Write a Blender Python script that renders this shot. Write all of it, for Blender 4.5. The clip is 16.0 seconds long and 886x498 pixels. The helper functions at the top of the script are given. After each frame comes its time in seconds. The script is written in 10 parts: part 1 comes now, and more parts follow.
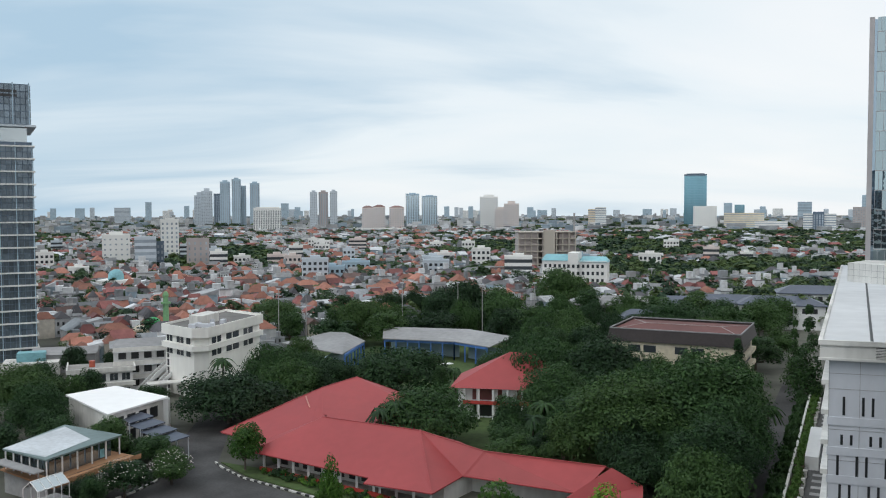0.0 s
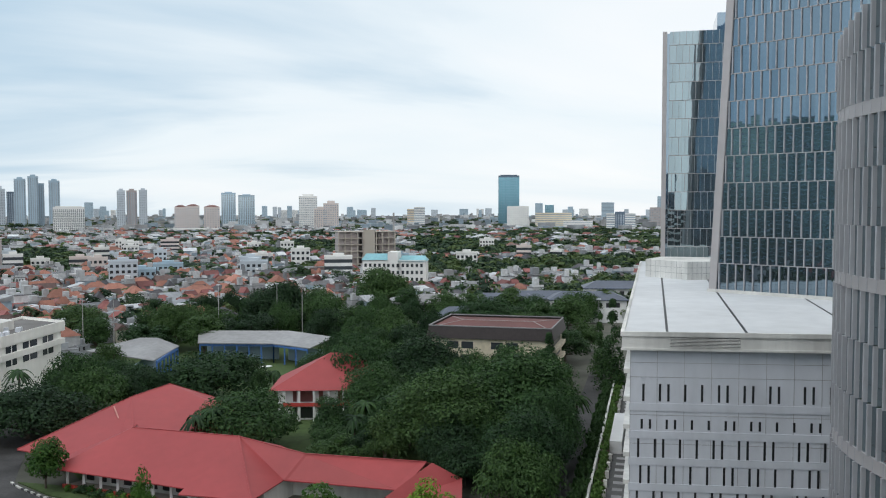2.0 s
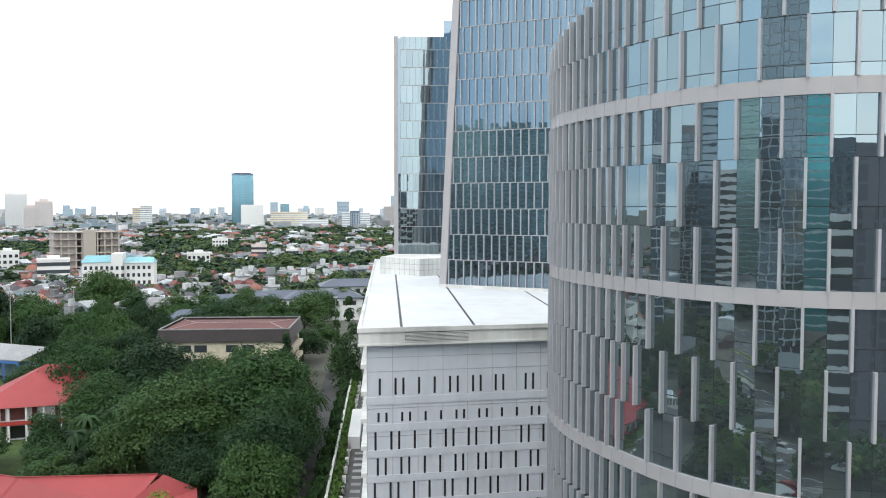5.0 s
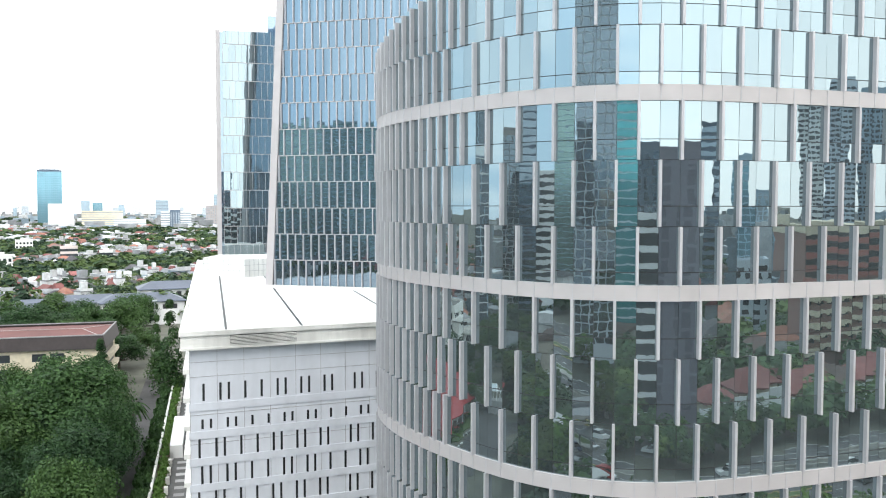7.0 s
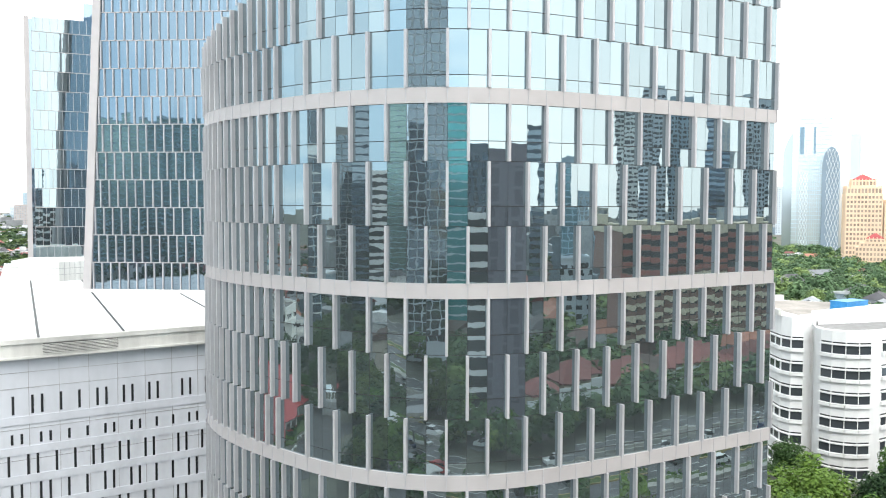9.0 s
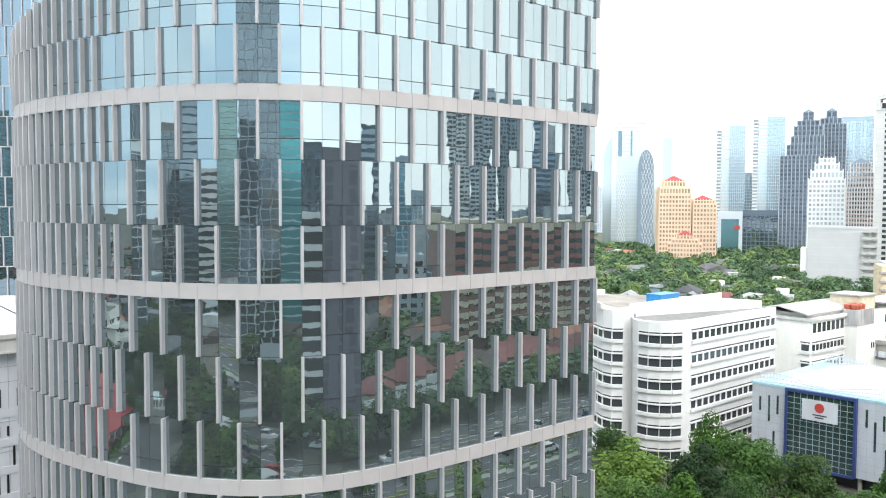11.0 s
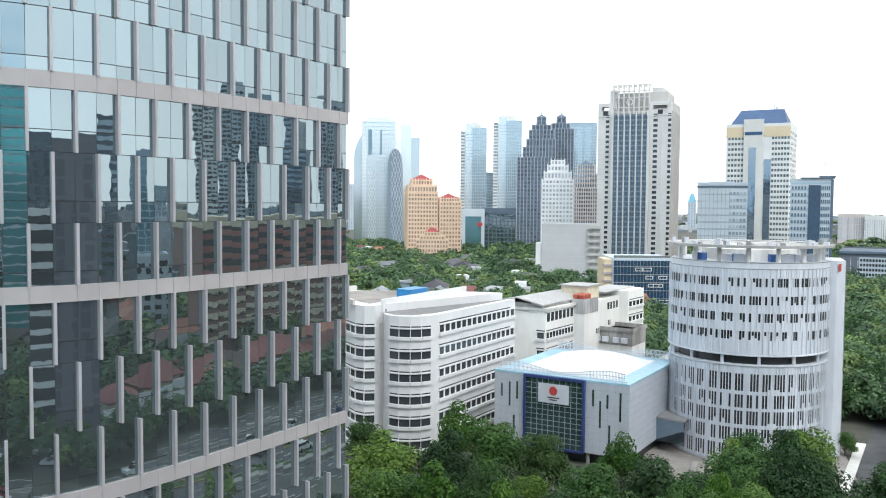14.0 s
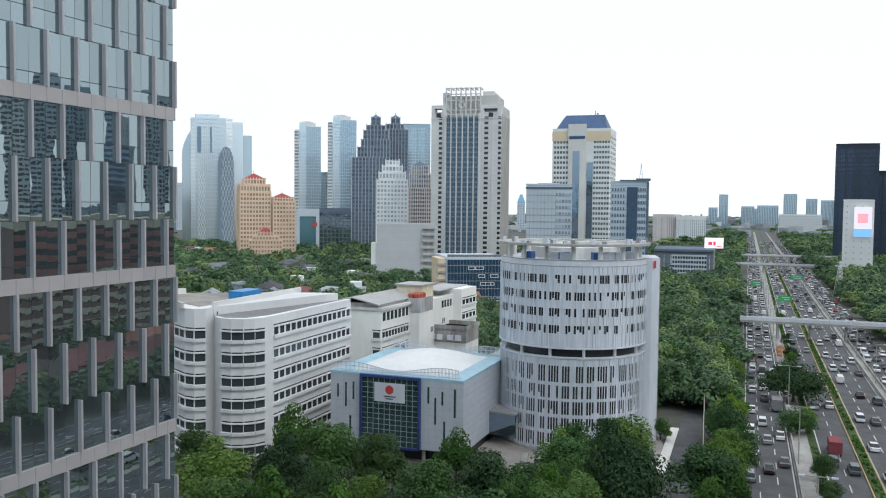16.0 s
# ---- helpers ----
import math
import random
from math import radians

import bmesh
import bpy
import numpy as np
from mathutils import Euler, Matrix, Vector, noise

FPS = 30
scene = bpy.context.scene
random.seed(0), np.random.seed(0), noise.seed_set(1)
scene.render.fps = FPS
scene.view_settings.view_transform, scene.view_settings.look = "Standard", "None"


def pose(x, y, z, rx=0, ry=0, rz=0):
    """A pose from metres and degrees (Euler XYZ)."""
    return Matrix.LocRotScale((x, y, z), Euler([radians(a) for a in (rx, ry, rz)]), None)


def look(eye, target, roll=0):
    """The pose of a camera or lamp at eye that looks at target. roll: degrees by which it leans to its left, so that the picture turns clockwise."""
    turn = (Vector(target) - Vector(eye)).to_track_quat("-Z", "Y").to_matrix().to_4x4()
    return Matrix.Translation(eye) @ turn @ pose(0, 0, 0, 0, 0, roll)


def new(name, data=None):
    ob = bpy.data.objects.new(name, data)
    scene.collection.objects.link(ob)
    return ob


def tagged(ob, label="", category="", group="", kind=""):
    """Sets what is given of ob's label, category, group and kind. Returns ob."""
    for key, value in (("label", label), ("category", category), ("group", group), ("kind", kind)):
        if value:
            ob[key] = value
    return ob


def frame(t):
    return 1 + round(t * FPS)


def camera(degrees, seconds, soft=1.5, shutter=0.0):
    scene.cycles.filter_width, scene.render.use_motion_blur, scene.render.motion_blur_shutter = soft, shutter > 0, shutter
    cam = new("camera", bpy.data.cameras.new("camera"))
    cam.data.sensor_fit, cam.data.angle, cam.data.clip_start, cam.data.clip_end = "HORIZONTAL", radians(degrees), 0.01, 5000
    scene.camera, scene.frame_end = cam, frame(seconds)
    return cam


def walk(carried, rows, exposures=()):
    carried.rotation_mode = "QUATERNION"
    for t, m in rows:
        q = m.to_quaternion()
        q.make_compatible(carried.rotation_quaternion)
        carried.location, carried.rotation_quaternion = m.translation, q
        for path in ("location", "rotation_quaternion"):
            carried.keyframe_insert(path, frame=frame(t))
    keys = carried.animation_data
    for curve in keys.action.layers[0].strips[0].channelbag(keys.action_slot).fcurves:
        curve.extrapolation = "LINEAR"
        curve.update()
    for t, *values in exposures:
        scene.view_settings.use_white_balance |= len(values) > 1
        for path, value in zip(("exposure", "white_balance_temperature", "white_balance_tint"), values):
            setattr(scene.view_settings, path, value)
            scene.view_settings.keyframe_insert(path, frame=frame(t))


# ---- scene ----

# ---- camera: a drone that hovers 45 m up and turns to its right ----
cam = camera(54.57, 16.0, soft=1.1)
TURN = [
    (0, -0.000, -2.690, 0.166),
    (0.5, -3.123, -2.721, 0.140),
    (1, -6.175, -2.727, 0.115),
    (1.5, -9.057, -2.714, 0.094),
    (2, -11.972, -2.731, 0.078),
    (2.5, -14.879, -2.743, 0.065),
    (3, -17.788, -2.738, 0.052),
    (3.5, -20.694, -2.738, 0.034),
    (4, -23.602, -2.764, 0.006),
    (6.5, -38.098, -2.862, -0.028),
    (7, -40.913, -2.867, -0.057),
    (7.5, -43.769, -2.889, -0.085),
    (8, -46.531, -2.892, -0.112),
    (8.5, -49.283, -2.859, -0.140),
    (9, -52.007, -2.855, -0.170),
    (11.5, -65.747, -2.942, -0.209),
    (12, -68.486, -3.021, -0.260),
    (12.5, -71.213, -3.040, -0.314),
    (13, -73.937, -3.019, -0.368),
    (13.5, -76.685, -2.982, -0.415),
    (14, -79.441, -2.976, -0.458),
    (14.5, -82.193, -2.963, -0.499),
    (15, -84.891, -2.923, -0.542),
    (15.5, -87.617, -2.921, -0.584),
    (16, -90.398, -2.873, -0.625),
]
LIGHT = [(0, -0.11, 6500, 10), (1.5, -0.09, 6500, 10), (3.0, 0.07, 6500, 10), (4.2, 0.35, 6500, 10), (5.2, 0.71, 6600, 10), (6.3, 1.08, 6700, 10), (8.0, 1.25, 6800, 10), (9.2, 1.28, 6850, 10),
         (11.3, 1.17, 6800, 10), (12.5, 1.03, 6700, 10), (14.0, 0.65, 6500, 10), (15, 0.29, 6380, 10), (16, 0.02, 6330, 10)]
walk(cam, [(t, pose(0, 0, 45, 90 + p, r, y)) for t, y, p, r in TURN], LIGHT)

# ---- world and sun: a bright overcast afternoon ----
world = bpy.data.worlds.new("overcast")
scene.world = world
world.use_nodes = True
wn, wl = world.node_tree.nodes, world.node_tree.links
wn.clear()
w_out = wn.new("ShaderNodeOutputWorld")
w_bg = wn.new("ShaderNodeBackground")
w_bg.inputs["Strength"].default_value = 0.114
w_sky = wn.new("ShaderNodeTexSky")
w_sky.sky_type, w_sky.sun_disc = "NISHITA", False
w_sky.sun_elevation, w_sky.sun_rotation = radians(50), radians(245)
w_tc = wn.new("ShaderNodeTexCoord")
w_sep = wn.new("ShaderNodeSeparateXYZ")
wl.new(w_tc.outputs["Generated"], w_sep.inputs[0])
w_up = wn.new("ShaderNodeMath")
w_up.operation, w_up.inputs[1].default_value = "ADD", 0.16
wl.new(w_sep.outputs["Z"], w_up.inputs[0])
w_max = wn.new("ShaderNodeMath")
w_max.operation, w_max.inputs[1].default_value = "MAXIMUM", 0.05
wl.new(w_up.outputs[0], w_max.inputs[0])
w_flat = wn.new("ShaderNodeVectorMath")
w_flat.operation = "DIVIDE"
wl.new(w_tc.outputs["Generated"], w_flat.inputs[0])
wl.new(w_max.outputs[0], w_flat.inputs[1])
w_map = wn.new("ShaderNodeMapping")
w_map.inputs["Rotation"].default_value = (0, 0, radians(25))
w_map.inputs["Scale"].default_value = (0.5, 0.9, 0)
wl.new(w_flat.outputs[0], w_map.inputs["Vector"])
w_no = wn.new("ShaderNodeTexNoise")
w_no.inputs["Scale"].default_value, w_no.inputs["Detail"].default_value = 0.75, 6
w_no.inputs["Roughness"].default_value = 0.5
w_no.inputs["Distortion"].default_value = 0.6
wl.new(w_map.outputs[0], w_no.inputs["Vector"])
# the cloud deck is thinner and bluer to the north-west, thick and white to the south-east
w_dot = wn.new("ShaderNodeVectorMath")
w_dot.operation = "DOT_PRODUCT"
w_dot.inputs[1].default_value = (math.sin(radians(112)), math.cos(radians(112)), 0.05)
wl.new(w_tc.outputs["Generated"], w_dot.inputs[0])
w_sum = wn.new("ShaderNodeMath")
w_sum.operation, w_sum.inputs[1].default_value = "MULTIPLY_ADD", 0.31
wl.new(w_dot.outputs["Value"], w_sum.inputs[0])
wl.new(w_no.outputs["Fac"], w_sum.inputs[2])
w_ramp = wn.new("ShaderNodeValToRGB")
w_ramp.color_ramp.elements[0].position, w_ramp.color_ramp.elements[1].position = 0.16, 0.66
w_ramp.color_ramp.elements[0].color = (4.3, 5.95, 7.35, 1)
w_ramp.color_ramp.elements[1].color = (9.1, 9.35, 9.5, 1)
w_ramp.color_ramp.elements.new(0.42).color = (8.0, 8.75, 9.2, 1)
wl.new(w_sum.outputs[0], w_ramp.inputs[0])
w_mix = wn.new("ShaderNodeMix")
w_mix.data_type = "RGBA"
w_mix.inputs[0].default_value = 0.93
wl.new(w_sky.outputs[0], w_mix.inputs[6])
wl.new(w_ramp.outputs[0], w_mix.inputs[7])
# the deck glows round the veiled sun
w_near = wn.new("ShaderNodeVectorMath")
w_near.operation = "DOT_PRODUCT"
w_near.inputs[1].default_value = (math.sin(radians(215)) * 0.75, math.cos(radians(215)) * 0.75, 0.66)
wl.new(w_tc.outputs["Generated"], w_near.inputs[0])
w_glow = wn.new("ShaderNodeMapRange")
w_glow.interpolation_type = "SMOOTHSTEP"
w_glow.inputs["From Min"].default_value, w_glow.inputs["From Max"].default_value = 0.3, 1.0
w_glow.inputs["To Min"].default_value, w_glow.inputs["To Max"].default_value = 1.0, 1.35
wl.new(w_near.outputs["Value"], w_glow.inputs["Value"])
w_lit = wn.new("ShaderNodeVectorMath")
w_lit.operation = "SCALE"
wl.new(w_mix.outputs[2], w_lit.inputs[0])
wl.new(w_glow.outputs[0], w_lit.inputs["Scale"])
wl.new(w_lit.outputs[0], w_bg.inputs["Color"])
wl.new(w_bg.outputs[0], w_out.inputs["Surface"])

sun_data = bpy.data.lights.new("sun", "SUN")
sun_data.energy, sun_data.angle, sun_data.color = 0.95, radians(30), (1, 0.975, 0.945)
sun = new("sun", sun_data)
sun.matrix_world = look((0, 0, 300), (228, 106, 0))


# ---- materials ----
def surface(name, color, rough=0.75, metal=0.0, grain=1.5, vary=0.12, stain=0.18, bump=0.15, by_object=0.0, by_island=0.0, streak=1.0):
    """A painted, cast or woven surface with fine grain and broad stains; colour may differ from piece to piece."""
    m = bpy.data.materials.new(name)
    m.use_nodes = True
    n, l = m.node_tree.nodes, m.node_tree.links
    p = n["Principled BSDF"]
    p.inputs["Roughness"].default_value, p.inputs["Metallic"].default_value = rough, metal
    geo = n.new("ShaderNodeNewGeometry")
    mp = n.new("ShaderNodeMapping")
    mp.inputs["Scale"].default_value = (1, 1, streak)
    l.new(geo.outputs["Position"], mp.inputs["Vector"])
    fine, broad = n.new("ShaderNodeTexNoise"), n.new("ShaderNodeTexNoise")
    fine.inputs["Scale"].default_value, fine.inputs["Detail"].default_value = grain, 5
    broad.inputs["Scale"].default_value, broad.inputs["Detail"].default_value = grain / 11, 3
    l.new(mp.outputs[0], fine.inputs["Vector"])
    l.new(mp.outputs[0], broad.inputs["Vector"])

    def scaled(src, lo, hi):
        r = n.new("ShaderNodeMapRange")
        r.inputs["From Min"].default_value, r.inputs["From Max"].default_value = 0.3, 0.7
        r.inputs["To Min"].default_value, r.inputs["To Max"].default_value = lo, hi
        l.new(src, r.inputs["Value"])
        return r.outputs["Result"]

    def times(a, b):
        k = n.new("ShaderNodeMath")
        k.operation = "MULTIPLY"
        l.new(a, k.inputs[0])
        l.new(b, k.inputs[1])
        return k.outputs[0]
    v = times(scaled(fine.outputs["Fac"], 1 - vary, 1 + vary), scaled(broad.outputs["Fac"], 1 - stain, 1 + stain * 0.6))
    for amount, src in ((by_object, "o"), (by_island, "i")):
        if amount:
            rnd = n.new("ShaderNodeObjectInfo").outputs["Random"] if src == "o" else geo.outputs["Random Per Island"]
            r = n.new("ShaderNodeMapRange")
            r.inputs["To Min"].default_value, r.inputs["To Max"].default_value = 1 - amount, 1 + amount
            l.new(rnd, r.inputs["Value"])
            v = times(v, r.outputs["Result"])
    mul = n.new("ShaderNodeVectorMath")
    mul.operation = "SCALE"
    mul.inputs[0].default_value = color
    l.new(v, mul.inputs["Scale"])
    l.new(mul.outputs[0], p.inputs["Base Color"])
    if bump:
        b = n.new("ShaderNodeBump")
        b.inputs["Strength"].default_value, b.inputs["Distance"].default_value = bump, 0.05
        l.new(fine.outputs["Fac"], b.inputs["Height"])
        l.new(b.outputs[0], p.inputs["Normal"])
    return m


def mirror_glass(name, color, rough=0.03, metal=0.9, wave=0.02, size=0.35, by_object=0.0, by_island=0.0):
    """Coated curtain-wall glass: it mirrors its surroundings, slightly uneven from pane to pane."""
    m = bpy.data.materials.new(name)
    m.use_nodes = True
    n, l = m.node_tree.nodes, m.node_tree.links
    p = n["Principled BSDF"]
    p.inputs["Roughness"].default_value, p.inputs["Metallic"].default_value = rough, metal
    geo = n.new("ShaderNodeNewGeometry")
    no = n.new("ShaderNodeTexNoise")
    no.inputs["Scale"].default_value, no.inputs["Detail"].default_value = size, 2
    l.new(geo.outputs["Position"], no.inputs["Vector"])
    b = n.new("ShaderNodeBump")
    b.inputs["Strength"].default_value, b.inputs["Distance"].default_value = 1.0, wave
    l.new(no.outputs["Fac"], b.inputs["Height"])
    l.new(b.outputs[0], p.inputs["Normal"])
    mul = n.new("ShaderNodeVectorMath")
    mul.operation = "SCALE"
    mul.inputs[0].default_value = color
    mul.inputs["Scale"].default_value = 1
    amount = by_object or by_island
    if amount:
        rnd = n.new("ShaderNodeObjectInfo").outputs["Random"] if by_object else geo.outputs["Random Per Island"]
        r = n.new("ShaderNodeMapRange")
        r.inputs["To Min"].default_value, r.inputs["To Max"].default_value = 1 - amount, 1 + amount
        l.new(rnd, r.inputs["Value"])
        l.new(r.outputs["Result"], mul.inputs["Scale"])
    l.new(mul.outputs[0], p.inputs["Base Color"])
    return m


def foliage(name, color, tip, size=0.5, lift=1.0, patch=0.45):
    """Leaves: green that differs from leaf to leaf and tree to tree, a little light coming through."""
    m = bpy.data.materials.new(name)
    m.use_nodes = True
    n, l = m.node_tree.nodes, m.node_tree.links
    p = n["Principled BSDF"]
    p.inputs["Roughness"].default_value = 0.6
    p.inputs["Specular IOR Level"].default_value = 0.25
    geo = n.new("ShaderNodeNewGeometry")
    oi = n.new("ShaderNodeObjectInfo")
    no = n.new("ShaderNodeTexNoise")
    no.inputs["Scale"].default_value = size
    l.new(geo.outputs["Position"], no.inputs["Vector"])
    add = n.new("ShaderNodeMath")
    add.operation = "MULTIPLY_ADD"
    add.inputs[1].default_value = patch
    l.new(geo.outputs["Random Per Island"], add.inputs[0])
    l.new(no.outputs["Fac"], add.inputs[2])
    ad2 = n.new("ShaderNodeMath")
    ad2.operation = "MULTIPLY_ADD"
    ad2.inputs[1].default_value = 0.35
    l.new(oi.outputs["Random"], ad2.inputs[0])
    l.new(add.outputs[0], ad2.inputs[2])
    r = n.new("ShaderNodeMapRange")
    r.inputs["From Min"].default_value, r.inputs["From Max"].default_value = 0.55, 0.8 + patch
    l.new(ad2.outputs[0], r.inputs["Value"])
    # each tree has its own green: some bluish and dark, some yellowish and bright
    own = n.new("ShaderNodeValToRGB")
    own.color_ramp.elements[0].color, own.color_ramp.elements[1].color = (0.6, 0.72, 0.78, 1), (1 + 0.75 * lift, 1 + 0.5 * lift, 1 - 0.1 * lift, 1)
    own.color_ramp.elements.new(0.35).color = (0.8, 0.95, 0.95, 1)
    own.color_ramp.elements.new(0.75).color = (1.1, 1.15, 1.0, 1)
    l.new(oi.outputs["Random"], own.inputs[0])
    mx = n.new("ShaderNodeMix")
    mx.data_type = "RGBA"
    mx.inputs[6].default_value, mx.inputs[7].default_value = (*color, 1), (*tip, 1)
    l.new(r.outputs["Result"], mx.inputs[0])
    tint = n.new("ShaderNodeVectorMath")
    tint.operation = "MULTIPLY"
    l.new(mx.outputs[2], tint.inputs[0])
    l.new(own.outputs[0], tint.inputs[1])
    l.new(tint.outputs[0], p.inputs["Base Color"])
    tr = n.new("ShaderNodeBsdfTranslucent")
    l.new(tint.outputs[0], tr.inputs["Color"])
    ms = n.new("ShaderNodeMixShader")
    ms.inputs[0].default_value = 0.22
    l.new(p.outputs[0], ms.inputs[1])
    l.new(tr.outputs[0], ms.inputs[2])
    l.new(ms.outputs[0], n["Material Output"].inputs["Surface"])
    return m


def glowing(name, color, strength):
    m = bpy.data.materials.new(name)
    m.use_nodes = True
    p = m.node_tree.nodes["Principled BSDF"]
    p.inputs["Base Color"].default_value = (*color, 1)
    p.inputs["Emission Color"].default_value = (*color, 1)
    p.inputs["Emission Strength"].default_value = strength
    return m


ASPHALT = surface("asphalt", (0.088, 0.09, 0.096), 0.9, grain=3, vary=0.15, stain=0.3)
DARK_ASPHALT = surface("old dark asphalt", (0.055, 0.054, 0.055), 0.9, grain=2, vary=0.18, stain=0.4)
CONCRETE = surface("concrete", (0.33, 0.32, 0.3), 0.9, grain=1.2, stain=0.3)
PAVING = surface("paving", (0.27, 0.25, 0.23), 0.9, grain=2, stain=0.3)
LINE = surface("road paint", (0.58, 0.575, 0.55), 0.7, vary=0.2)
ORANGE_LINE = surface("yellowed kerb paint", (0.36, 0.28, 0.13), 0.7)
WHITE = surface("white paint", (0.69, 0.695, 0.695), 0.65, grain=0.8, vary=0.04, stain=0.12, streak=0.3)
DIRTY_WHITE = surface("weathered white paint", (0.64, 0.63, 0.6), 0.75, grain=1.2, vary=0.1, stain=0.28, streak=0.25)
CREAM = surface("cream plaster", (0.62, 0.55, 0.42), 0.8, grain=1, stain=0.15)
GREY = surface("grey plaster", (0.34, 0.34, 0.34), 0.85, grain=1, stain=0.3)
PALE_PANEL = surface("pale grey cladding", (0.58, 0.6, 0.645), 0.55, grain=0.7, vary=0.05, stain=0.12, streak=0.35)
ALU = surface("grey aluminium", (0.42, 0.413, 0.43), 0.45, 0.25, grain=0.9, vary=0.06, stain=0.1, by_object=0.07)
ALU_BAND = surface("beige aluminium", (0.43, 0.405, 0.405), 0.5, 0.15, grain=0.6, vary=0.05, stain=0.1)
DARK = surface("dark opening", (0.025, 0.027, 0.03), 0.35, grain=0.6, bump=0)
BLACK = surface("black metal", (0.03, 0.03, 0.032), 0.5)
RED_ROOF = surface("red metal roofing", (0.325, 0.048, 0.05), 0.6, grain=0.6, vary=0.05, stain=0.14, bump=0.05)
RED = surface("red paint", (0.45, 0.05, 0.04), 0.6)
GREY_ROOF = surface("grey roof sheet", (0.27, 0.27, 0.275), 0.7, grain=0.7, stain=0.25)
BROWN_ROOF = surface("brown-red roof sheet", (0.14, 0.05, 0.045), 0.8, grain=0.5, vary=0.1, stain=0.3)
DARK_FASCIA = surface("dark brown fascia", (0.045, 0.035, 0.035), 0.6)
BLUE = surface("blue paint", (0.06, 0.16, 0.42), 0.55)
SKY_BLUE = surface("light blue paint", (0.2, 0.42, 0.47), 0.6)
GREEN_PAINT = surface("green paint", (0.05, 0.35, 0.12), 0.6)
WOOD = surface("wood deck", (0.38, 0.2, 0.1), 0.7, grain=2)
GRASS = surface("grass", (0.05, 0.085, 0.022), 0.95, grain=0.8, vary=0.25, stain=0.35, bump=0.5)
SOIL = surface("soil", (0.16, 0.12, 0.085), 0.95, grain=0.8, vary=0.2, stain=0.3)
BARK = surface("bark", (0.11, 0.09, 0.075), 0.9, grain=4, bump=0.5)
SCREED = surface("roof screed", (0.6, 0.61, 0.62), 0.8, grain=0.35, vary=0.06, stain=0.12)
GLASS = mirror_glass("blue coated glass", (0.287, 0.356, 0.381), rough=0.0, wave=0.0018, size=0.75, by_object=0.1)
GLASS_JOINED = mirror_glass("blue coated glazing", (0.287, 0.356, 0.381), rough=0.0, wave=0.0018, size=0.75, by_island=0.1)
GLASS_DARK = mirror_glass("dark coated glass", (0.26, 0.33, 0.39), wave=0.03, size=0.3, by_island=0.1)
GLASS_DEEP = mirror_glass("deep blue-grey glass", (0.2, 0.262, 0.31), rough=0.0, wave=0.005, size=0.4, by_island=0.12)
GLASS_OFFICE = mirror_glass("strong blue glass", (0.06, 0.135, 0.24), rough=0.08, metal=0.6, wave=0.0, by_island=0.1)
GLASS_CITY = mirror_glass("city glazing", (0.49, 0.55, 0.575), rough=0.1, metal=0.7, wave=0.0, by_island=0.15)
GLASS_PALE = mirror_glass("pale blue glazing", (0.73, 0.775, 0.785), rough=0.15, metal=0.6, wave=0.0, by_island=0.08)
GLASS_TEAL = mirror_glass("teal glazing", (0.2, 0.4, 0.48), rough=0.12, metal=0.7, wave=0.0, by_island=0.08)
# window tone paled and blued, so that distance haze sits in the colour
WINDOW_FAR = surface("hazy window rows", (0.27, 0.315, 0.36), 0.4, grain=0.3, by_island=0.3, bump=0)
WINDOW = mirror_glass("window glass", (0.06, 0.07, 0.08), rough=0.12, metal=0.3, wave=0.0, by_island=0.3)
LEAF = foliage("dark leaves", (0.014, 0.034, 0.014), (0.052, 0.102, 0.031), lift=0.15)
LEAF_BROAD = foliage("rain tree leaves", (0.015, 0.037, 0.014), (0.052, 0.104, 0.031), lift=0.15)
# distant greens copied darker: the dimmer look of the north put into colour
LEAF_FAR_DIM = foliage("town tree leaves", (0.022, 0.043, 0.024), (0.055, 0.094, 0.046), 0.14, patch=0.3)
LEAF_LIGHT = foliage("bright leaves", (0.035, 0.09, 0.012), (0.11, 0.2, 0.03))
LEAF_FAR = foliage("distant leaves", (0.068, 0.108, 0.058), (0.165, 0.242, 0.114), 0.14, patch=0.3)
LEAF_ROAD = foliage("roadside leaves", (0.03, 0.072, 0.02), (0.088, 0.165, 0.042))
BRIGHT_WALL = surface("bright white wall paint", (0.82, 0.81, 0.77), 0.65, grain=0.9, vary=0.04, stain=0.14, streak=0.25)
PALE_SHEET = surface("pale roof sheeting", (0.44, 0.44, 0.44), 0.7, grain=0.7, vary=0.08, stain=0.25)
PETAL = surface("white petals", (0.75, 0.7, 0.66), 0.7)


